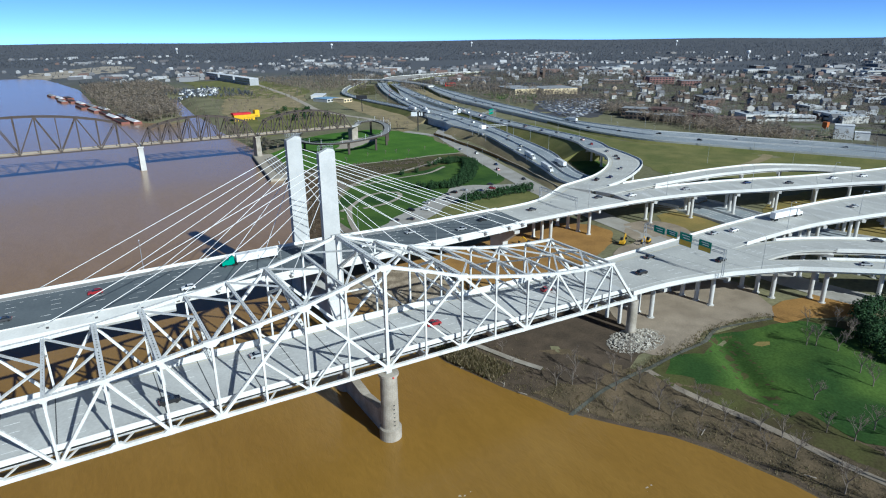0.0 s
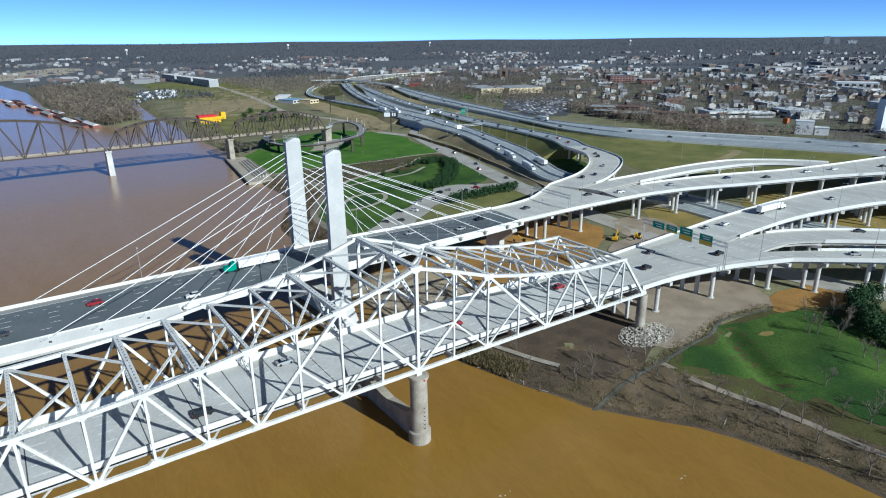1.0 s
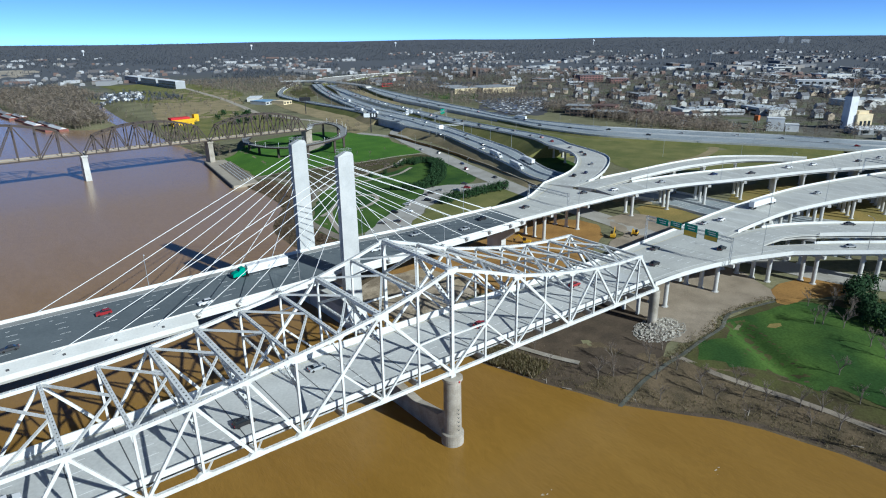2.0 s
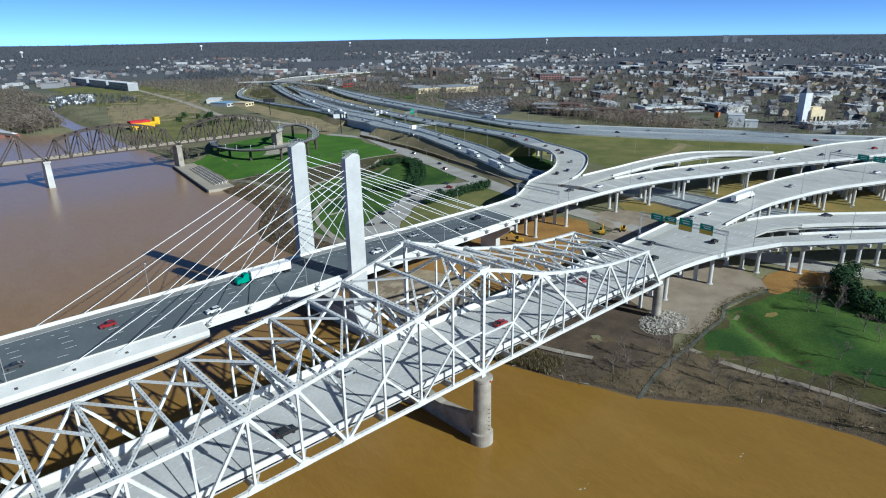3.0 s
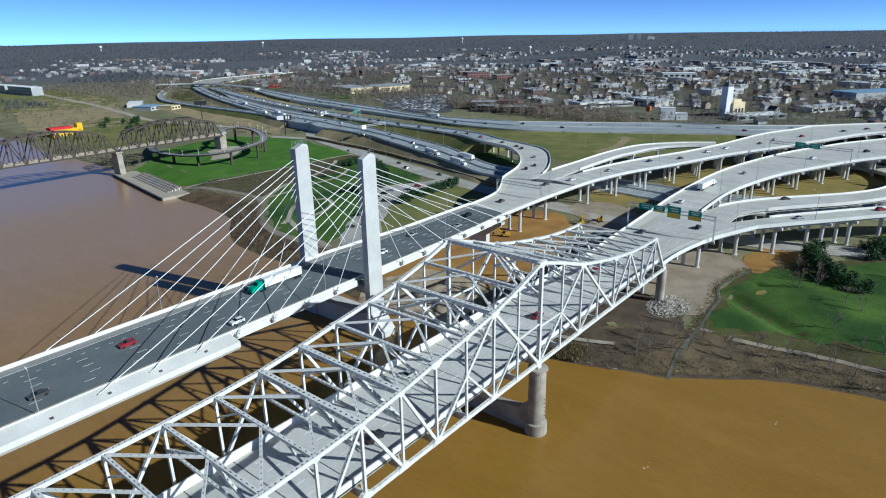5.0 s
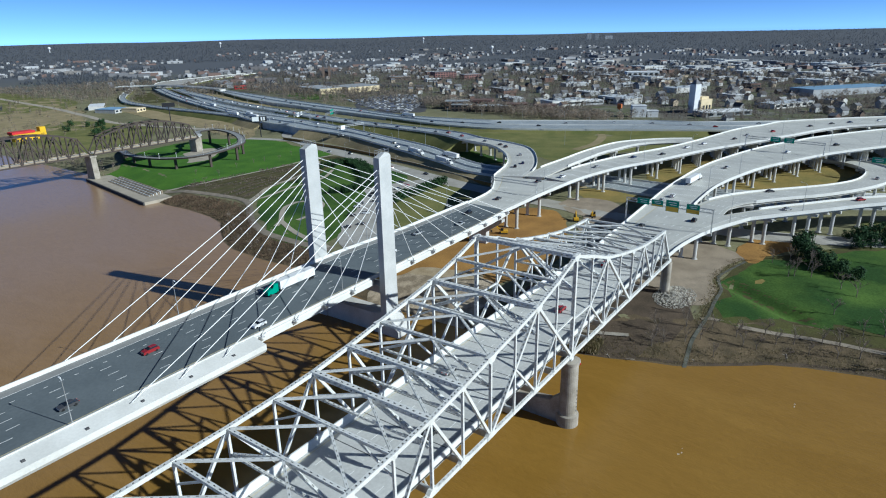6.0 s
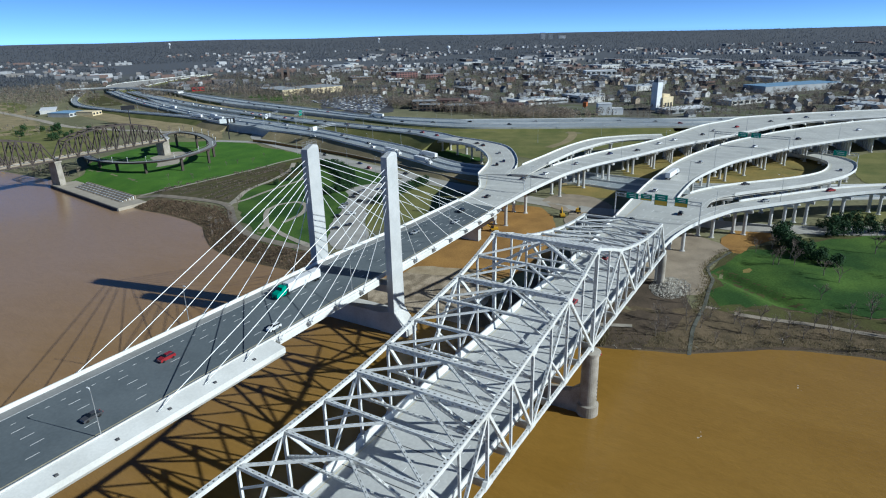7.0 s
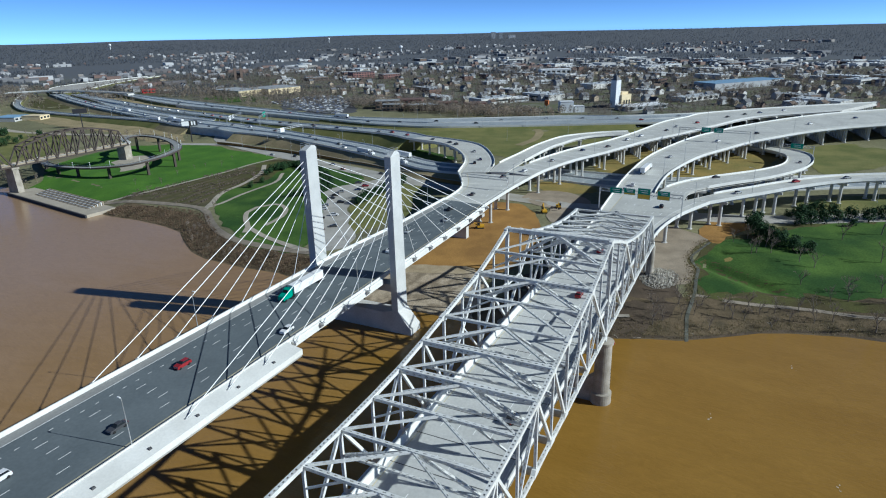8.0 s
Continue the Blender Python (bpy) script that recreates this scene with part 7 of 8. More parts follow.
def wood_tree(b, x, y, z, h, r, limbs=30):
    """One bare tree of a wood: a stem and a rounded, ragged crown of thin twigs."""
    w = h * 0.018
    b.add([(x - w, y, z - 0.5), (x + w, y, z - 0.5), (x, y + w * 1.7, z - 0.5), (x, y, z + h * 0.7)], [(0, 1, 3), (1, 2, 3), (2, 0, 3)])
    wide, tall, mid = h * r.uniform(0.26, 0.38), h * r.uniform(0.30, 0.36), h * 0.62
    for _ in range(limbs):
        a, c, f = r.uniform(0, 6.283), r.uniform(-0.75, 1.0), r.uniform(0.35, 1.0) ** 0.5
        e = math.sqrt(max(0.0, 1 - c * c))
        tip = (x + math.cos(a) * e * wide * f, y + math.sin(a) * e * wide * f, z + mid + c * tall * f)
        l, s = h * r.uniform(0.12, 0.24), h * r.uniform(0.012, 0.026)
        g, rise = a + r.uniform(-0.9, 0.9), r.uniform(-0.2, 0.75)
        root = (tip[0] - math.cos(g) * l, tip[1] - math.sin(g) * l, tip[2] - l * rise)
        px, py = -math.sin(g) * s, math.cos(g) * s
        b.add([(root[0] + px, root[1] + py, root[2] + s), (root[0] - px, root[1] - py, root[2] - s), tip], [(0, 1, 2)])


def clump(b, x, y, z, h, r):
    """A far bare tree as a spray of thin leaning limbs."""
    for _ in range(11):
        a, f = r.uniform(0, 6.283), r.uniform(0.1, 0.5)
        l = h * r.uniform(0.35, 0.62)
        tip = (x + math.cos(a) * l * 0.75, y + math.sin(a) * l * 0.75, z + h * f + l)
        s = h * r.uniform(0.03, 0.07)
        b.add([(x - math.sin(a) * s, y + math.cos(a) * s, z + h * f * 0.7), (x + math.sin(a) * s, y - math.cos(a) * s, z + h * f * 0.7), tip], [(0, 1, 2)])


def woods():
    r = random.Random(17)
    near = Build()
    near.loose = True

    def row(n, fx, h0, h1):
        for _ in range(n):
            x, y = fx()
            z = float(ground_z(x, y))
            if z > 0.4 and clear_of(x, y, 34):
                wood_tree(near, x, y, z, r.uniform(h0, h1), r)
    # wooded spit between river and creek
    def spit():
        y = 772 + 720 * r.random()
        lo = float(shore_x(y)) + 2
        hi = float(np.interp(y, [p[0] for p in CREEK], [p[1] for p in CREEK])) - 12 if y < 1130 else 150
        return r.uniform(lo, max(lo + 4, hi)), y
    row(1500, spit, 10, 17)
    row(130, lambda: (r.uniform(108, 260), r.uniform(640, 1010)), 5, 9)
    row(900, lambda: (r.uniform(350, 640), r.uniform(1000, 1420)), 9, 14)
    row(700, lambda: (r.uniform(500, 700), r.uniform(560, 1000)), 9, 15)
    row(900, lambda: (lambda f: (470 + r.uniform(18, 80) + 70 * (1 - f), 480 - 300 * f + r.uniform(-20, 20)))(r.random()), 8, 14)
    row(120, lambda: (r.uniform(180, 420), r.uniform(860, 1200)), 6, 11)
    row(26, lambda: (lambda y: (float(shore_x(y)) + r.uniform(3, 14), y))(r.uniform(160, 260)), 3, 5)
    row(110, lambda: (lambda y: (float(shore_x(y)) + r.uniform(2, 18), y))(r.uniform(450, 640)), 5, 10)
    solid("bare_woods", near, WOODS, "bare brown winter woods along river and roads", "woods", kind="stuff")
    near = Build()
    near.loose = True
    row(5600, lambda: (r.uniform(550, 1400), r.uniform(-350, 560)), 7, 13)
    row(3600, lambda: (r.uniform(600, 1300), r.uniform(560, 1300)), 7, 12)
    solid("town_trees", near, TOWN_WOODS, "leafless grey trees between the houses of the town", "trees", kind="stuff")
    far = Build()
    far.loose = True
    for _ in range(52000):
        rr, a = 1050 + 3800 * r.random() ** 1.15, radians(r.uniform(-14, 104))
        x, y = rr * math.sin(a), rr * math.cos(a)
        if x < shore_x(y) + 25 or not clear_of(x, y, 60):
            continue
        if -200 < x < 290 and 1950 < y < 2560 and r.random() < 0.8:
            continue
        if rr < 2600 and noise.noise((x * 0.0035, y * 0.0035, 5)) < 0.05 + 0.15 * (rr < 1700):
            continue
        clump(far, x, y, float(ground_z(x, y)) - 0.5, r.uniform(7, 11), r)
    solid("distant_woods", far, HAZED_FAR_WOODS, "endless dark bare woods reaching to the horizon", "woods", kind="stuff")


woods()


def low_growth(name, spots, mat, label, category, seed, blades=5):
    """Clumps of thin upright blades: (x, y, height) each."""
    r = random.Random(seed)
    b = Build()
    b.loose = True
    for x, y, h in spots:
        z = float(ground_z(x, y)) + 0.1
        for _ in range(blades):
            a, w = r.uniform(0, 6.28), h * 0.15
            px, py = x + r.uniform(-0.6, 0.6) * h, y + r.uniform(-0.6, 0.6) * h
            b.add([(px - math.cos(a) * w, py - math.sin(a) * w, z), (px + math.cos(a) * w, py + math.sin(a) * w, z), (px + r.uniform(-0.5, 0.5) * h, py + r.uniform(-0.5, 0.5) * h, z + h)], [(0, 1, 2)])
    solid(name, b, mat, label, category, kind="stuff")


def riverside_brush():
    r = random.Random(31)
    spots = []
    for _ in range(5200):
        y = r.uniform(150, 332)
        wide = float(np.interp(y, [150, 200, 260, 300, 332], [16, 18, 22, 20, 12]))
        spots.append((float(shore_x(y)) + r.uniform(0.5, wide), y, r.uniform(0.3, 0.95)))
    low_growth("riverside_brush", spots, BRUSH, "brown dead brush along the river bank", "brush", 32)
    spots = []
    for k in range(9):
        for _ in range(150):
            f, g = (k + 0.3) / 8.6, r.random()
            x, y = 104 + 92 * g, 346 - 14 * g - f * (70 - 34 * g) + r.uniform(-0.9, 0.9)
            if noise.noise((x * 0.06, y * 0.06, 4)) > -0.15:
                spots.append((x, y, r.uniform(0.5, 1.3)))
    low_growth("bed_shrubs", spots, BED_TWIGS, "rows of leafless low shrubs in planting beds", "shrubs", 33)


riverside_brush()


def weeds():
    r = random.Random(29)
    b = Build()
    b.loose = True
    spots = []
    for _ in range(5200):
        y = r.uniform(-150, 40) if r.random() < 0.75 else r.uniform(150, 335)
        spots.append((float(shore_x(y)) + abs(r.gauss(0, 7)) + 0.6, y, r.uniform(0.2, 0.75)))
    for _ in range(1800):
        y = r.uniform(8, 34)
        spots.append((float(shore_x(y)) + r.uniform(0.5, 9), y, r.uniform(0.8, 2.2)))
    for _ in range(900):
        x = r.uniform(74, 150)
        y = float(np.interp(x, [74, 84, 97, 110, 123, 134, 150], [-18, -17.6, -16.6, -16.2, -12.6, -14.6, -19])) + r.gauss(0.6, 1.2)
        spots.append((x, y, r.uniform(0.25, 0.8)))
    for x, y, h in spots:
        z = float(ground_z(x, y))
        for _ in range(4):
            a = r.uniform(0, 6.28)
            w = h * 0.16
            px, py = x + r.uniform(-0.7, 0.7), y + r.uniform(-0.7, 0.7)
            b.add([(px - math.cos(a) * w, py - math.sin(a) * w, z), (px + math.cos(a) * w, py + math.sin(a) * w, z), (px + r.uniform(-0.6, 0.6) * h, py + r.uniform(-0.6, 0.6) * h, z + h)], [(0, 1, 2)])
    solid("dry_weeds", b, WEEDS, "dry straw-coloured weeds and brush on the bank", "weeds", kind="stuff")
    for k in range(12):
        y = r.uniform(-75, 34)
        x = float(shore_x(y)) + r.uniform(-0.5, 5)
        z = float(ground_z(x, y))
        a = r.uniform(0, 3.14)
        l = r.uniform(1.0, 3.0)
        m = Build()
        m.tube((0, 0, 0), (math.cos(a) * l, math.sin(a) * l, r.uniform(0, 0.7)), 0.16, 0.08, 6)
        m.tube((math.cos(a) * l * 0.6, math.sin(a) * l * 0.6, 0.2), (math.cos(a + 0.8) * l * 0.8, math.sin(a + 0.8) * l * 0.8, 0.9), 0.09, 0.04, 5)
        ob = solid("driftwood", m, WEED_WOOD, "pale bleached driftwood branch on the bank", "driftwood", "driftwood on the bank")
        ob.matrix_basis = Matrix.Translation((x, y, max(z, 0.05) + 0.12))


WEED_WOOD = material("bleached driftwood", (0.42, 0.37, 0.30), 0.9, scale=0.6, spread=0.3)
weeds()


def riprap():
    """Loose pale stones round the land pier, each one a piece."""
    r = random.Random(5)
    t = thing("riprap", "heap of pale limestone riprap round the land pier", "rocks", (95, 2, 3))
    meshes = []
    for k in range(6):
        bm = bmesh.new()
        bmesh.ops.create_icosphere(bm, subdivisions=1, radius=1.0)
        for v in bm.verts:
            v.co = Vector((v.co.x * r.uniform(0.7, 1.2), v.co.y * r.uniform(0.6, 1.1), v.co.z * r.uniform(0.5, 0.85)))
        me = bpy.data.meshes.new("stone")
        bm.to_mesh(me)
        bm.free()
        me.materials.append(RIPRAP)
        meshes.append(me)
    for k in range(290):
        a, d = r.uniform(0, 6.283), math.sqrt(r.random())
        x, y = 93.0 + math.cos(a) * d * 10.5, -3.8 + math.sin(a) * d * 7.0
        if math.hypot(x - 95.2, y - 0.6) < 1.9:
            continue
        ob = part("stone", r.choice(meshes), RIPRAP, t)
        s = r.uniform(0.25, 0.5)
        ob.matrix_basis = Matrix.Translation((x, y, float(ground_z(x, y)) + 0.35 + 1.5 * max(0, 1 - d))) @ pose(0, 0, 0, r.uniform(0, 60), r.uniform(0, 60), r.uniform(0, 360)) @ Matrix.Scale(s, 4)
    m = Build()
    m.sweep([[(93.0 + math.cos(2 * math.pi * i / 20) * q, -3.8 + math.sin(2 * math.pi * i / 20) * q * 0.68, z) for i in range(20)] for q, z in ((10.5, 2.5), (7, 4.4), (2.5, 5.2), (1.5, 5.3))])
    part("bed", m, RIPRAP, t)
    m = Build()
    for k in range(1300):
        a, d = r.uniform(0, 6.283), math.sqrt(r.random()) * 1.12
        x, y = 93.0 + math.cos(a) * d * 10.5, -3.8 + math.sin(a) * d * 7.0
        z, s, q = float(ground_z(x, y)) + 0.2 + 1.5 * max(0, 1 - d), r.uniform(0.12, 0.3), r.uniform(0, 6.283)
        c, e = math.cos(q) * s, math.sin(q) * s
        m.add([(x + c, y + e, z), (x - e, y + c, z + s * 0.3), (x - c, y - e, z), (x + e, y - c, z - s * 0.2), (x, y, z + s * 0.9), (x, y, z - s)], [(0, 1, 4), (1, 2, 4), (2, 3, 4), (3, 0, 4), (1, 0, 5), (2, 1, 5), (3, 2, 5), (0, 3, 5)])
    part("rubble", m, RIPRAP, t, kind="stuff")


riprap()


# ---- traffic, signs and lamps ----
TYRE = material("black tyre rubber", (0.02, 0.02, 0.02), 0.9, scale=0.5, spread=0.2)
CAR_GLASS = material("dark car glass", (0.02, 0.025, 0.03), 0.08, scale=1.0, spread=0.1)
LIGHT_RED = material("red tail lamp", (0.35, 0.01, 0.01), 0.3, scale=0.5, spread=0.1)
PAINTS = [("white", (0.75, 0.75, 0.75)), ("silver grey", (0.38, 0.39, 0.40)), ("black", (0.02, 0.02, 0.022)), ("dark blue", (0.02, 0.04, 0.12)), ("dark red", (0.28, 0.02, 0.025)), ("charcoal", (0.07, 0.07, 0.075))]


def car_kind(colour, c, suv):
    paint_mat = material(colour + " car paint", c, 0.25, scale=2.0, spread=0.05, spec=0.6)
    t = thing("car", f"{colour} {'sport utility car' if suv else 'saloon car'} driving on the road", "car", (0, 0, -700), "cars on the road")
    h = 0.25 if suv else 0.0
    m = Build()
    prof = [(-2.3, 0.35), (-2.35, 0.75), (-2.2, 0.95 + h), (-0.9, 1.02 + h), (1.1, 1.0 + h), (2.2, 0.85 + h * 0.7), (2.38, 0.6), (2.3, 0.3)]
    m.sweep([[(x, y, z) for x, z in prof] for y in (-0.9, -0.84, 0.84, 0.9)])
    part("body", m, paint_mat, t, local=True)
    m = Build()
    m.hexa([(-2.0 if suv else -1.7, -0.8, 0.98 + h), (1.0, -0.8, 0.98 + h), (1.0, 0.8, 0.98 + h), (-2.0 if suv else -1.7, 0.8, 0.98 + h), (-1.75 if suv else -1.1, -0.66, 1.45 + h), (0.25, -0.66, 1.45 + h), (0.25, 0.66, 1.45 + h), (-1.75 if suv else -1.1, 0.66, 1.45 + h)])
    part("window_band", m, CAR_GLASS, t, local=True)
    m = Build()
    m.box(-1.75 if suv else -1.05, -0.66, 1.451 + h, 0.22, 0.66, 1.52 + h)
    part("roof", m, paint_mat, t, local=True)
    for x in (-1.45, 1.45):
        for y in (-0.86, 0.86):
            m = Build()
            m.tube((x, y - 0.12, 0.33), (x, y + 0.12, 0.33), 0.33, 0.33, 12)
            part("wheel", m, TYRE, t, local=True)
    m = Build()
    m.box(-2.4, -0.8, 0.7, -2.3, -0.45, 0.88)
    m.box(-2.4, 0.45, 0.7, -2.3, 0.8, 0.88)
    part("tail_lamp", m, LIGHT_RED, t, local=True)
    return t


def truck_kind(name, label, cab, box, length):
    t = thing("semi_truck", label, "truck", (0, 0, -700), "lorries on the road")
    m = Build()
    m.box(-length, -1.3, 1.15, 0, 1.3, 4.05)
    part("trailer", m, box, t, "plain box trailer", local=True)
    m = Build()
    m.box(-length, -0.5, 0.85, 5.5, 0.5, 1.12)
    part("chassis", m, TYRE, t, local=True)
    m = Build()
    prof = [(0.9, 1.0), (0.9, 3.6), (1.3, 3.9), (2.6, 3.5), (3.2, 2.6), (4.9, 2.25), (5.4, 1.9), (5.5, 0.7), (0.9, 0.7)]
    m.sweep([[(x, y, z) for x, z in prof] for y in (-1.22, -1.1, 1.1, 1.22)])
    c = part("cab", m, cab, t, local=True)
    m = Build()
    m.hexa([(2.75, -1.0, 2.62), (3.3, -1.0, 2.62), (3.3, 1.0, 2.62), (2.75, 1.0, 2.62), (2.3, -0.95, 3.5), (2.68, -0.95, 3.5), (2.68, 0.95, 3.5), (2.3, 0.95, 3.5)])
    part("windscreen", m, CAR_GLASS, c, local=True)
    for x in (4.4, 1.2, 0.1, -length + 1.0, -length + 2.3):
        for y in (-1.05, 1.05):
            m = Build()
            m.tube((x, y - 0.2, 0.5), (x, y + 0.2, 0.5), 0.5, 0.5, 12)
            part("wheel", m, TYRE, t, local=True)
    return t


cars = [car_kind(n, c, k % 2 == 0) for k, (n, c) in enumerate(PAINTS)]
TRUCK_WHITE = material("white trailer panel", (0.8, 0.8, 0.79), 0.4, scale=4.0, spread=0.06)
green_truck = truck_kind("green", "semi truck with a green cab and white trailer", material("green truck paint", (0.0, 0.30, 0.20), 0.3, scale=2.0, spread=0.06), TRUCK_WHITE, 16.0)
white_truck = truck_kind("white", "white semi truck with a white box trailer", material("white truck paint", (0.75, 0.75, 0.74), 0.3, scale=2.0, spread=0.06), TRUCK_WHITE, 16.0)
drive = random.Random(21)
MIX = [cars[k] for k in (0, 0, 1, 1, 2, 2, 3, 5, 5, 4)]


def on_surface(x, y):
    """Height of the topmost road under a point."""
    hit, p, *_ = scene.ray_cast(DEPS, Vector((x, y, 33.0)) if abs(y - 15) > 16 or x > 96 else Vector((x, y, 28.5)), Vector((0, 0, -1)))
    return p.z + 0.01 if hit else 0.0


bpy.context.view_layer.update()
DEPS = bpy.context.evaluated_depsgraph_get()


def park(kind, x, y, turn):
    copy_thing(kind, Matrix.Translation((x, y, on_surface(x, y))) @ pose(0, 0, 0, 0, 0, turn))


# on the stayed bridge traffic comes towards the river, on the truss bridge it leaves it
park(green_truck, -13.5, 107.0 - 5.2, 180)
for x, y, k in ((-62, 99.2, 4), (-88, 91, 5), (-110, 97.5, 0), (38, 94, 0), (62, 99, 1), (-34, 87.0, 0), (84, 91, 1), (100, 97, 2), (-140, 87, 2)):
    park(cars[k], x, y, 180)
for x, y, k in ((22, 13.1, 4), (-52, 9.3, 2), (-28, 20.7, 1), (70, 16.9, 4), (-95, 13.1, 0), (112, 12, 2), (128, 22, 5), (148, 4, 2), (176, 27, 1)):
    park(cars[k], x, y, 0)
ROUTES = [([(120, 96), (150, 97), (190, 92), (235, 83), (277, 72), (322, 54), (372, 34), (430, 16), (500, -20), (560, -80)], 15, 9), ([(165, 22), (223, 21), (270, 15), (320, 1), (366, -20), (410, -48), (470, -95), (540, -160)], 6, 12),
          ([(170, -15), (202, -39), (234, -66), (262, -104), (285, -170)], 4, 4), ([(190, 120), (232, 139), (264, 160), (285, 184), (296, 208), (308, 228), (326, 258), (341, 312), (350, 368), (374, 489), (409, 636), (466, 822)], 30, 8),
          ([(520, 1040), (430, 820), (362, 612), (340, 555), (331, 480), (312, 394), (289, 318), (266, 252), (234, 174)], 34, 24), ([(520, 780), (480, 607), (445, 450), (436, 365), (437, 288), (456, 232), (479, 184), (503, 127), (524, 65), (567, -22)], 22, 36),
          ([(258, 360), (240, 292), (220, 229), (206, 180)], 5, 8), ([(206, 2), (245, -33), (290, -58), (340, -64)], 2, 5)]
for line, count, wide in ROUTES:
    pts = smooth_line(line, 3.0)
    for c in range(count):
        i = 2 + int((len(pts) - 5) * (c + drive.uniform(0.15, 0.85)) / count)
        q = pts[i + 1] - pts[i - 1]
        q /= np.linalg.norm(q)
        o = drive.uniform(-0.5, 0.5) * wide
        park(white_truck if drive.random() < (0.2 if wide > 20 else 0.0) else drive.choice(MIX), pts[i][0] - q[1] * o, pts[i][1] + q[0] * o, math.degrees(math.atan2(q[1], q[0])) + (180 if o > 0 and wide > 20 else 0))
park(white_truck, 232, 23, -4)
park(white_truck, 346, 608, 85)
for i in range(13):
    f = (i + drive.uniform(0.2, 0.8)) / 13
    park(drive.choice(MIX), 88 + 105 * f, 159 + 42 * f + drive.choice((0, 9)) + 12 * math.sin(math.pi * f), drive.choice((115, 125, 295)))


# lamps and signs
def lamp_kind(h, arm):
    t = thing("street_lamp", "slim galvanised street lamp on the bridge edge" if h < 11.5 else "tall galvanised roadside lamp", "street lamp", (0, 0, -700), "street lamps")
    m = Build()
    m.tube((0, 0, 0), (0, 0, h), 0.13, 0.075, 8)
    part("pole", m, GALVANISED, t, local=True)
    m = Build()
    m.tube((0, 0, h - 0.1), (arm * 0.5, 0, h + 0.45), 0.06, 0.05, 6)
    m.tube((arm * 0.5, 0, h + 0.45), (arm, 0, h + 0.5), 0.05, 0.05, 6)
    part("arm", m, GALVANISED, t, local=True)
    m = Build()
    m.box(arm - 0.1, -0.16, h + 0.4, arm + 0.75, 0.16, h + 0.56)
    part("lamp_head", m, SIGN_WHITE, t, local=True)
    return t


short_lamp, tall_lamp = lamp_kind(11.2, 0.4), lamp_kind(13, 2.6)


def lamp(kind, x, y, turn, z=None):
    copy_thing(kind, Matrix.Translation((x, y, on_surface(x, y) - 0.02 if z is None else z)) @ pose(0, 0, 0, 0, 0, turn))


for x in (-180, -91, -1.5, 66):
    lamp(short_lamp, x, south_edge(x) + 0.15, 90, stay_z(82.2) + 1.0 + lift_to_ramps(x))
for x in (-134, -45, 42, 98):
    lamp(short_lamp, x, north_edge(x) + 0.0, -90, stay_z(111) + 1.0 + lift_to_ramps(x))
for line, off, every in (([(130, 84.9), (165, 84), (207, 80), (238, 72.3), (268, 60.3), (297, 50.4), (330, 38.5), (376, 16.5), (421, -3)], 0, 52), ([(180, 10.9), (223, 10.2), (255, 4.4), (284, -3.6), (341, -29.6), (398, -65.6)], 0, 50), ([(130, -3.8), (165, -16.7), (199, -45), (229, -71), (256, -108)], 0, 44),
                         ([(300, 236), (318, 264), (338, 338), (352, 426), (392, 600), (428, 728)], -1, 44), ([(296, 400), (270, 304), (252, 258), (234, 212)], 0, 36), ([(362, 570), (342, 444), (309, 336), (280, 250)], 0, 42), ([(332, 556), (348, 670), (360, 780)], 0, 50), ([(408, 320), (409, 270), (426, 216), (446, 169), (474, 104), (500, 45)], -2, 42), ([(466, 385), (468, 306), (488, 252), (513, 202), (536, 140)], 2, 46),
                         ([(262, 400), (240, 328), (222, 268), (206, 220)], 0, 38), ([(430, 100), (380, 150), (350, 210)], 0, 60)):
    pts = smooth_line(line, 2.0)
    run = every / 2
    for a, c in zip(pts, pts[1:]):
        run += np.linalg.norm(c - a)
        if run > every:
            run = 0
            lamp(tall_lamp, float(c[0]), float(c[1]) + off * 0.3, drive.choice((60, 240)))
for ob in cars + [green_truck, white_truck, short_lamp, tall_lamp]:
    for o in (*ob.children_recursive, ob):
        bpy.data.objects.remove(o)


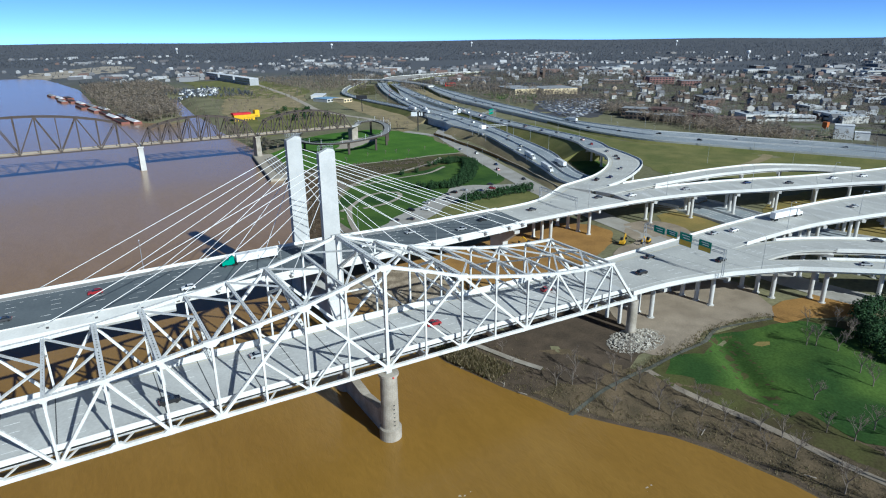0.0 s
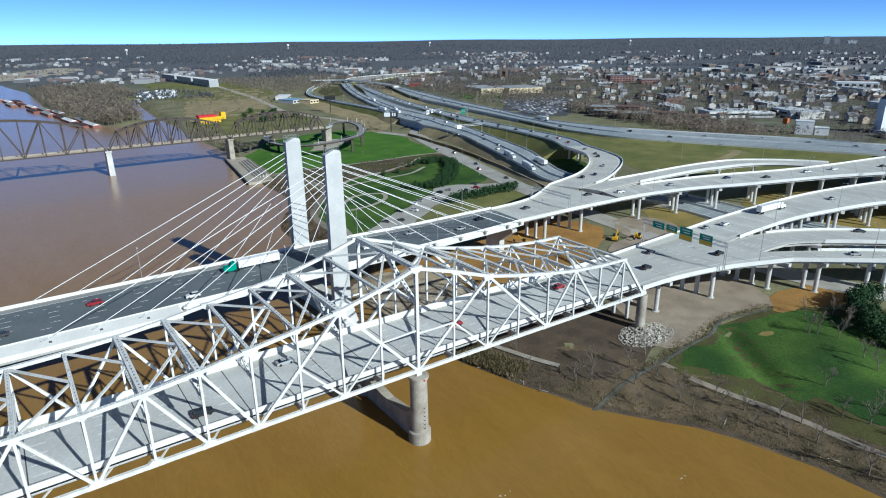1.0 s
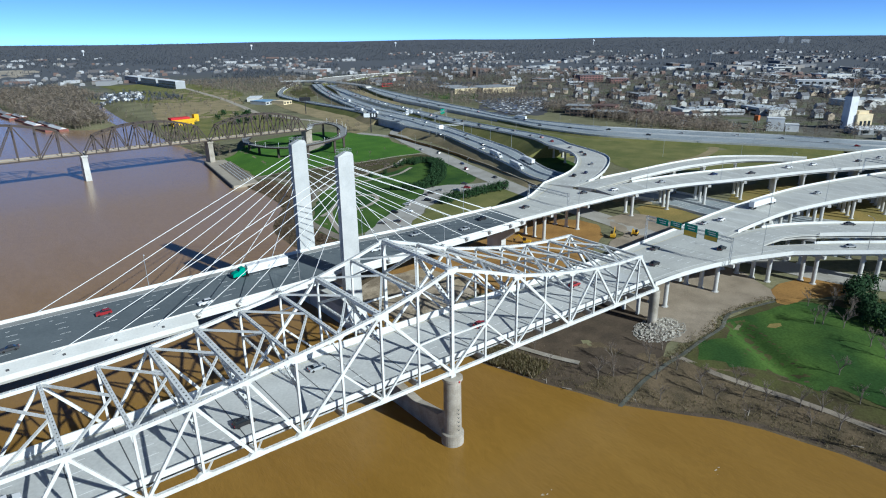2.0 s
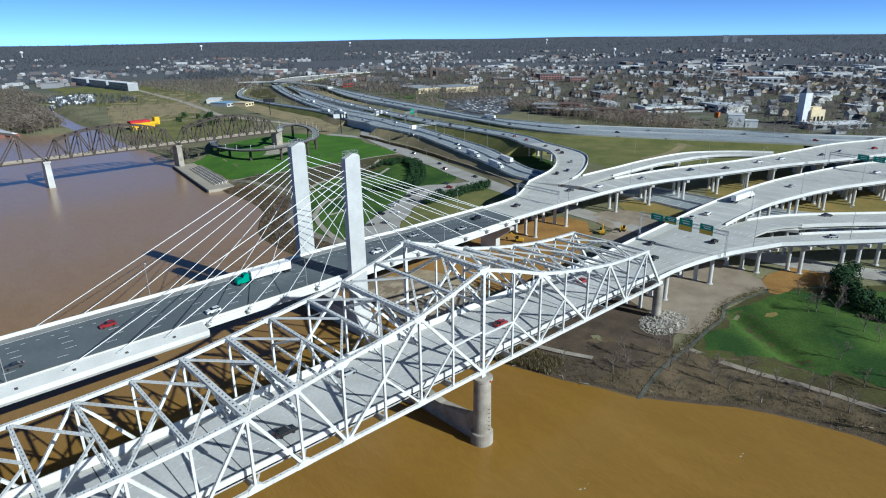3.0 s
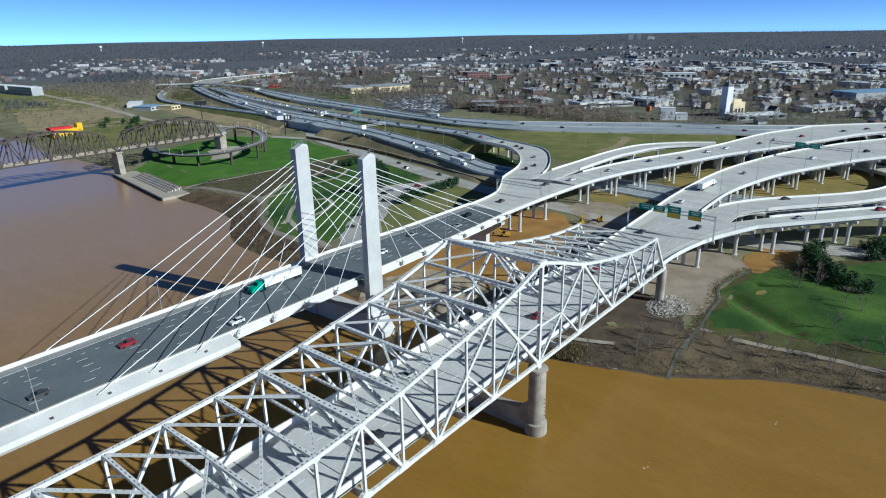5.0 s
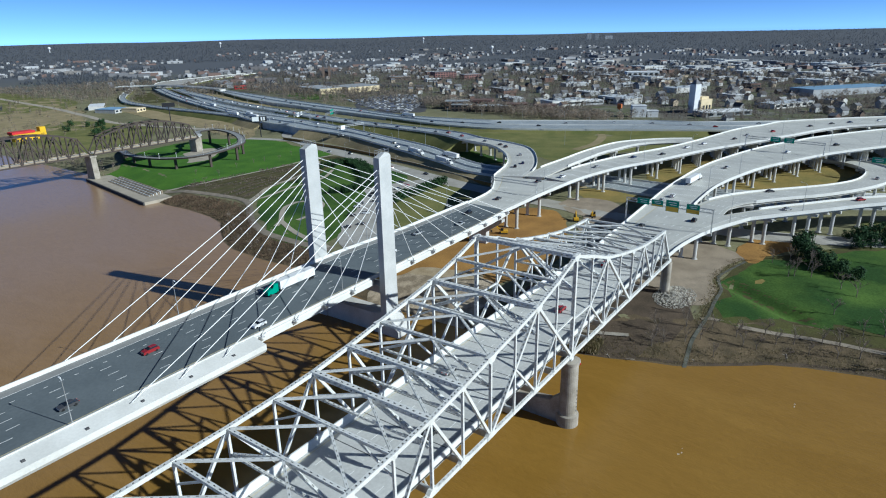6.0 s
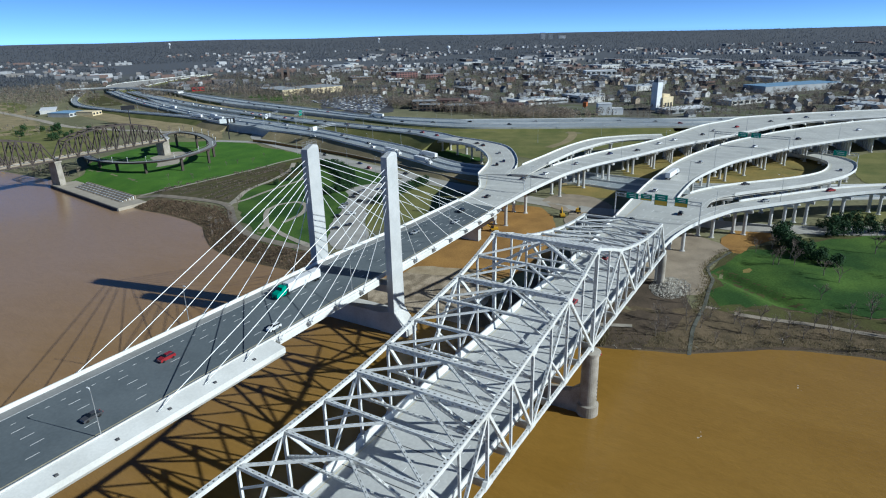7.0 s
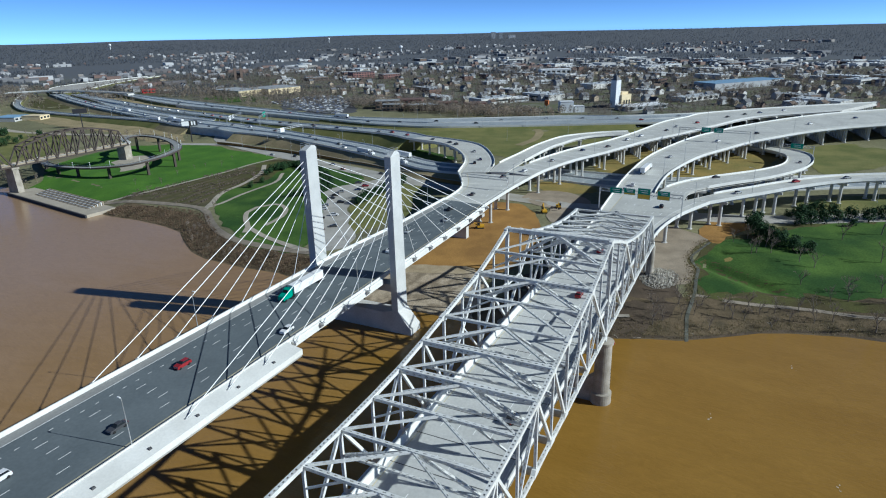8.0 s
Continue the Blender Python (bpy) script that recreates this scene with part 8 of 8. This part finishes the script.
def gantry(name, label, x0, y0, x1, y1, base, top, signs):
    """Overhead sign frame: two trussed posts, a trussed beam, and hanging signs (along, width, height, yellow share)."""
    t = thing(name, label, "sign gantry", ((x0 + x1) / 2, (y0 + y1) / 2, base), "sign gantries")
    d = Vector((x1 - x0, y1 - y0, 0))
    length = d.length
    d.normalize()
    f = Vector((d.y, -d.x, 0))
    if f.x > 0:
        f = -f
    for x, y in ((x0, y0), (x1, y1)):
        m = Build()
        for s in (-0.55, 0.55):
            m.tube(Vector((x, y, base)) + f * s, Vector((x, y, top + 0.3)) + f * s, 0.14, 0.12, 8)
        n = 5
        for k in range(n):
            z0, z1 = base + (top - base) * k / n, base + (top - base) * (k + 1) / n
            s = 0.55 if k % 2 else -0.55
            m.tube(Vector((x, y, z0)) + f * s, Vector((x, y, z1)) - f * s, 0.06, 0.06, 5)
        part("post", m, GALVANISED, t)
    m = Build()
    a = Vector((x0, y0, 0))
    for s in (-0.55, 0.55):
        for z in (top - 1.5, top):
            m.tube(a + f * s + Vector((0, 0, z)), a + f * s + d * length + Vector((0, 0, z)), 0.1, 0.1, 6)
    n = int(length / 1.7)
    for k in range(n):
        u, v = d * (length * k / n), d * (length * (k + 1) / n)
        for s in (-0.55, 0.55):
            z0, z1 = (top - 1.5, top) if k % 2 else (top, top - 1.5)
            m.tube(a + f * s + u + Vector((0, 0, z0)), a + f * s + v + Vector((0, 0, z1)), 0.05, 0.05, 5)
        m.tube(a - f * 0.55 + u + Vector((0, 0, top)), a + f * 0.55 + v + Vector((0, 0, top)), 0.045, 0.045, 5)
    part("beam", m, GALVANISED, t)
    for along, w, h, yellow, low, *plain in signs:
        c = a + d * along + f * 0.75
        q = lambda u, z, o: c + d * u + f * o + Vector((0, 0, z))
        z0, z1 = top - low - h * 0.5, top - low + h * 0.5
        def plate(u0, u1, za, zb, o0, o1):
            p = Build()
            p.hexa([q(u0, za, o0), q(u1, za, o0), q(u1, za, o1), q(u0, za, o1), q(u0, zb, o0), q(u1, zb, o0), q(u1, zb, o1), q(u0, zb, o1)])
            return p
        zy = z0 + h * yellow
        if plain:
            part("sign_panel", plate(-w / 2, w / 2, z0, z1, 0, 0.08), SIGN_WHITE, t, "pale back of a highway sign")
            continue
        panel = part("sign_panel", plate(-w / 2, w / 2, z0, z1, 0, 0.08), GREEN_SIGN, t, "green highway sign panel")
        if yellow:
            part("exit_panel", plate(-w / 2 + 0.15, w / 2 - 0.15, z0 + 0.12, zy, 0.085, 0.1), YELLOW_SIGN, panel)
        for k in range(2):
            zz = z1 - h * (1 - yellow) * (0.35 + 0.33 * k)
            part("text_bar", plate(-w * 0.32, w * (0.3 - 0.1 * k), zz - 0.14, zz + 0.14, 0.085, 0.095), SIGN_WHITE, panel)
        b = plate(-w / 2, w / 2, z1 - 0.14, z1 - 0.05, 0.085, 0.095)
        part("border", b, SIGN_WHITE, panel)


gantry("sign_gantry", "galvanised sign gantry with four green signs over the road", 133.5, -6.5, 136.5, 32.2, 20.3, 30.6, [(8.4, 5.6, 4.2, 0.42, 0.7), (17.4, 5.8, 5.2, 0.42, 0.75), (24.2, 5.2, 3.0, 0.25, 0.4), (30.7, 5.7, 2.8, 0.0, 0.4)])
gantry("sign_gantry", "galvanised sign gantry seen over the curved roadway", 148, 84.6, 149, 112.8, 21.5, 28.6, [])
gantry("sign_gantry", "galvanised gantry with green signs over the far ramp", 340, -32, 350, 18, 22.2, 30.2, [(22, 6.5, 3.4, 0, 0.4), (31, 6.5, 3.4, 0, 0.4)])
gantry("sign_gantry", "galvanised gantry with a green sign over the loop ramp", 346, -74, 352, -53, 12.0, 21.0, [(11, 8, 3.8, 0, 0.6)])
gantry("sign_gantry", "galvanised gantry with a wide green sign over the freeway", 342, 436, 372, 452, 14.5, 24.5, [(24, 11.5, 5.4, 0, 1.2)])
gantry("sign_gantry", "galvanised gantry with pale sign backs over the freeway", 302, 442, 346, 466, 13.5, 27.0, [(14, 8.0, 4.4, 0, 1.4, 1), (25, 6.0, 3.6, 0, 1.2, 1)])
gantry("sign_gantry", "galvanised gantry with one pale sign back over the freeway", 286, 364, 318, 360, 13.5, 22.4, [(5.5, 5.0, 4.0, 0, 1.6, 1)])


def digger(x, y, turn):
    yellow = material("yellow machine paint", (0.70, 0.40, 0.02), 0.5, scale=1.0, spread=0.15)
    t = thing("excavator", "yellow tracked excavator parked on bare earth", "excavator", at_ground(x, y), "machines on the earth yard", turn=turn)
    for s in (-1.2, 1.2):
        m = Build()
        m.extrude([(-2.1, s - 0.3), (2.1, s - 0.3), (2.1, s + 0.3), (-2.1, s + 0.3)], 0.1, 0.95)
        part("track", m, TYRE, t, local=True)
    m = Build()
    m.box(-2.3, -1.3, 1.0, 1.3, 1.3, 2.1)
    part("body", m, yellow, t, local=True)
    m = Build()
    m.box(0.0, 0.2, 2.1, 1.5, 1.3, 3.4)
    part("cab", m, CAR_GLASS, t, local=True)
    m = Build()
    m.beam((1.2, -0.3, 1.8), (4.2, -0.3, 4.6), 0.45, 0.6)
    m.beam((4.2, -0.3, 4.6), (6.2, -0.3, 2.2), 0.35, 0.45)
    part("boom", m, yellow, t, local=True)
    m = Build()
    m.extrude([(5.8, -0.8), (6.8, -0.8), (6.6, 0.2), (5.8, 0.2)], 1.2, 2.2)
    part("bucket", m, TYRE, t, local=True)


digger(166, 69, 30)
digger(178, 64, 200)
digger(126, 92, 120)
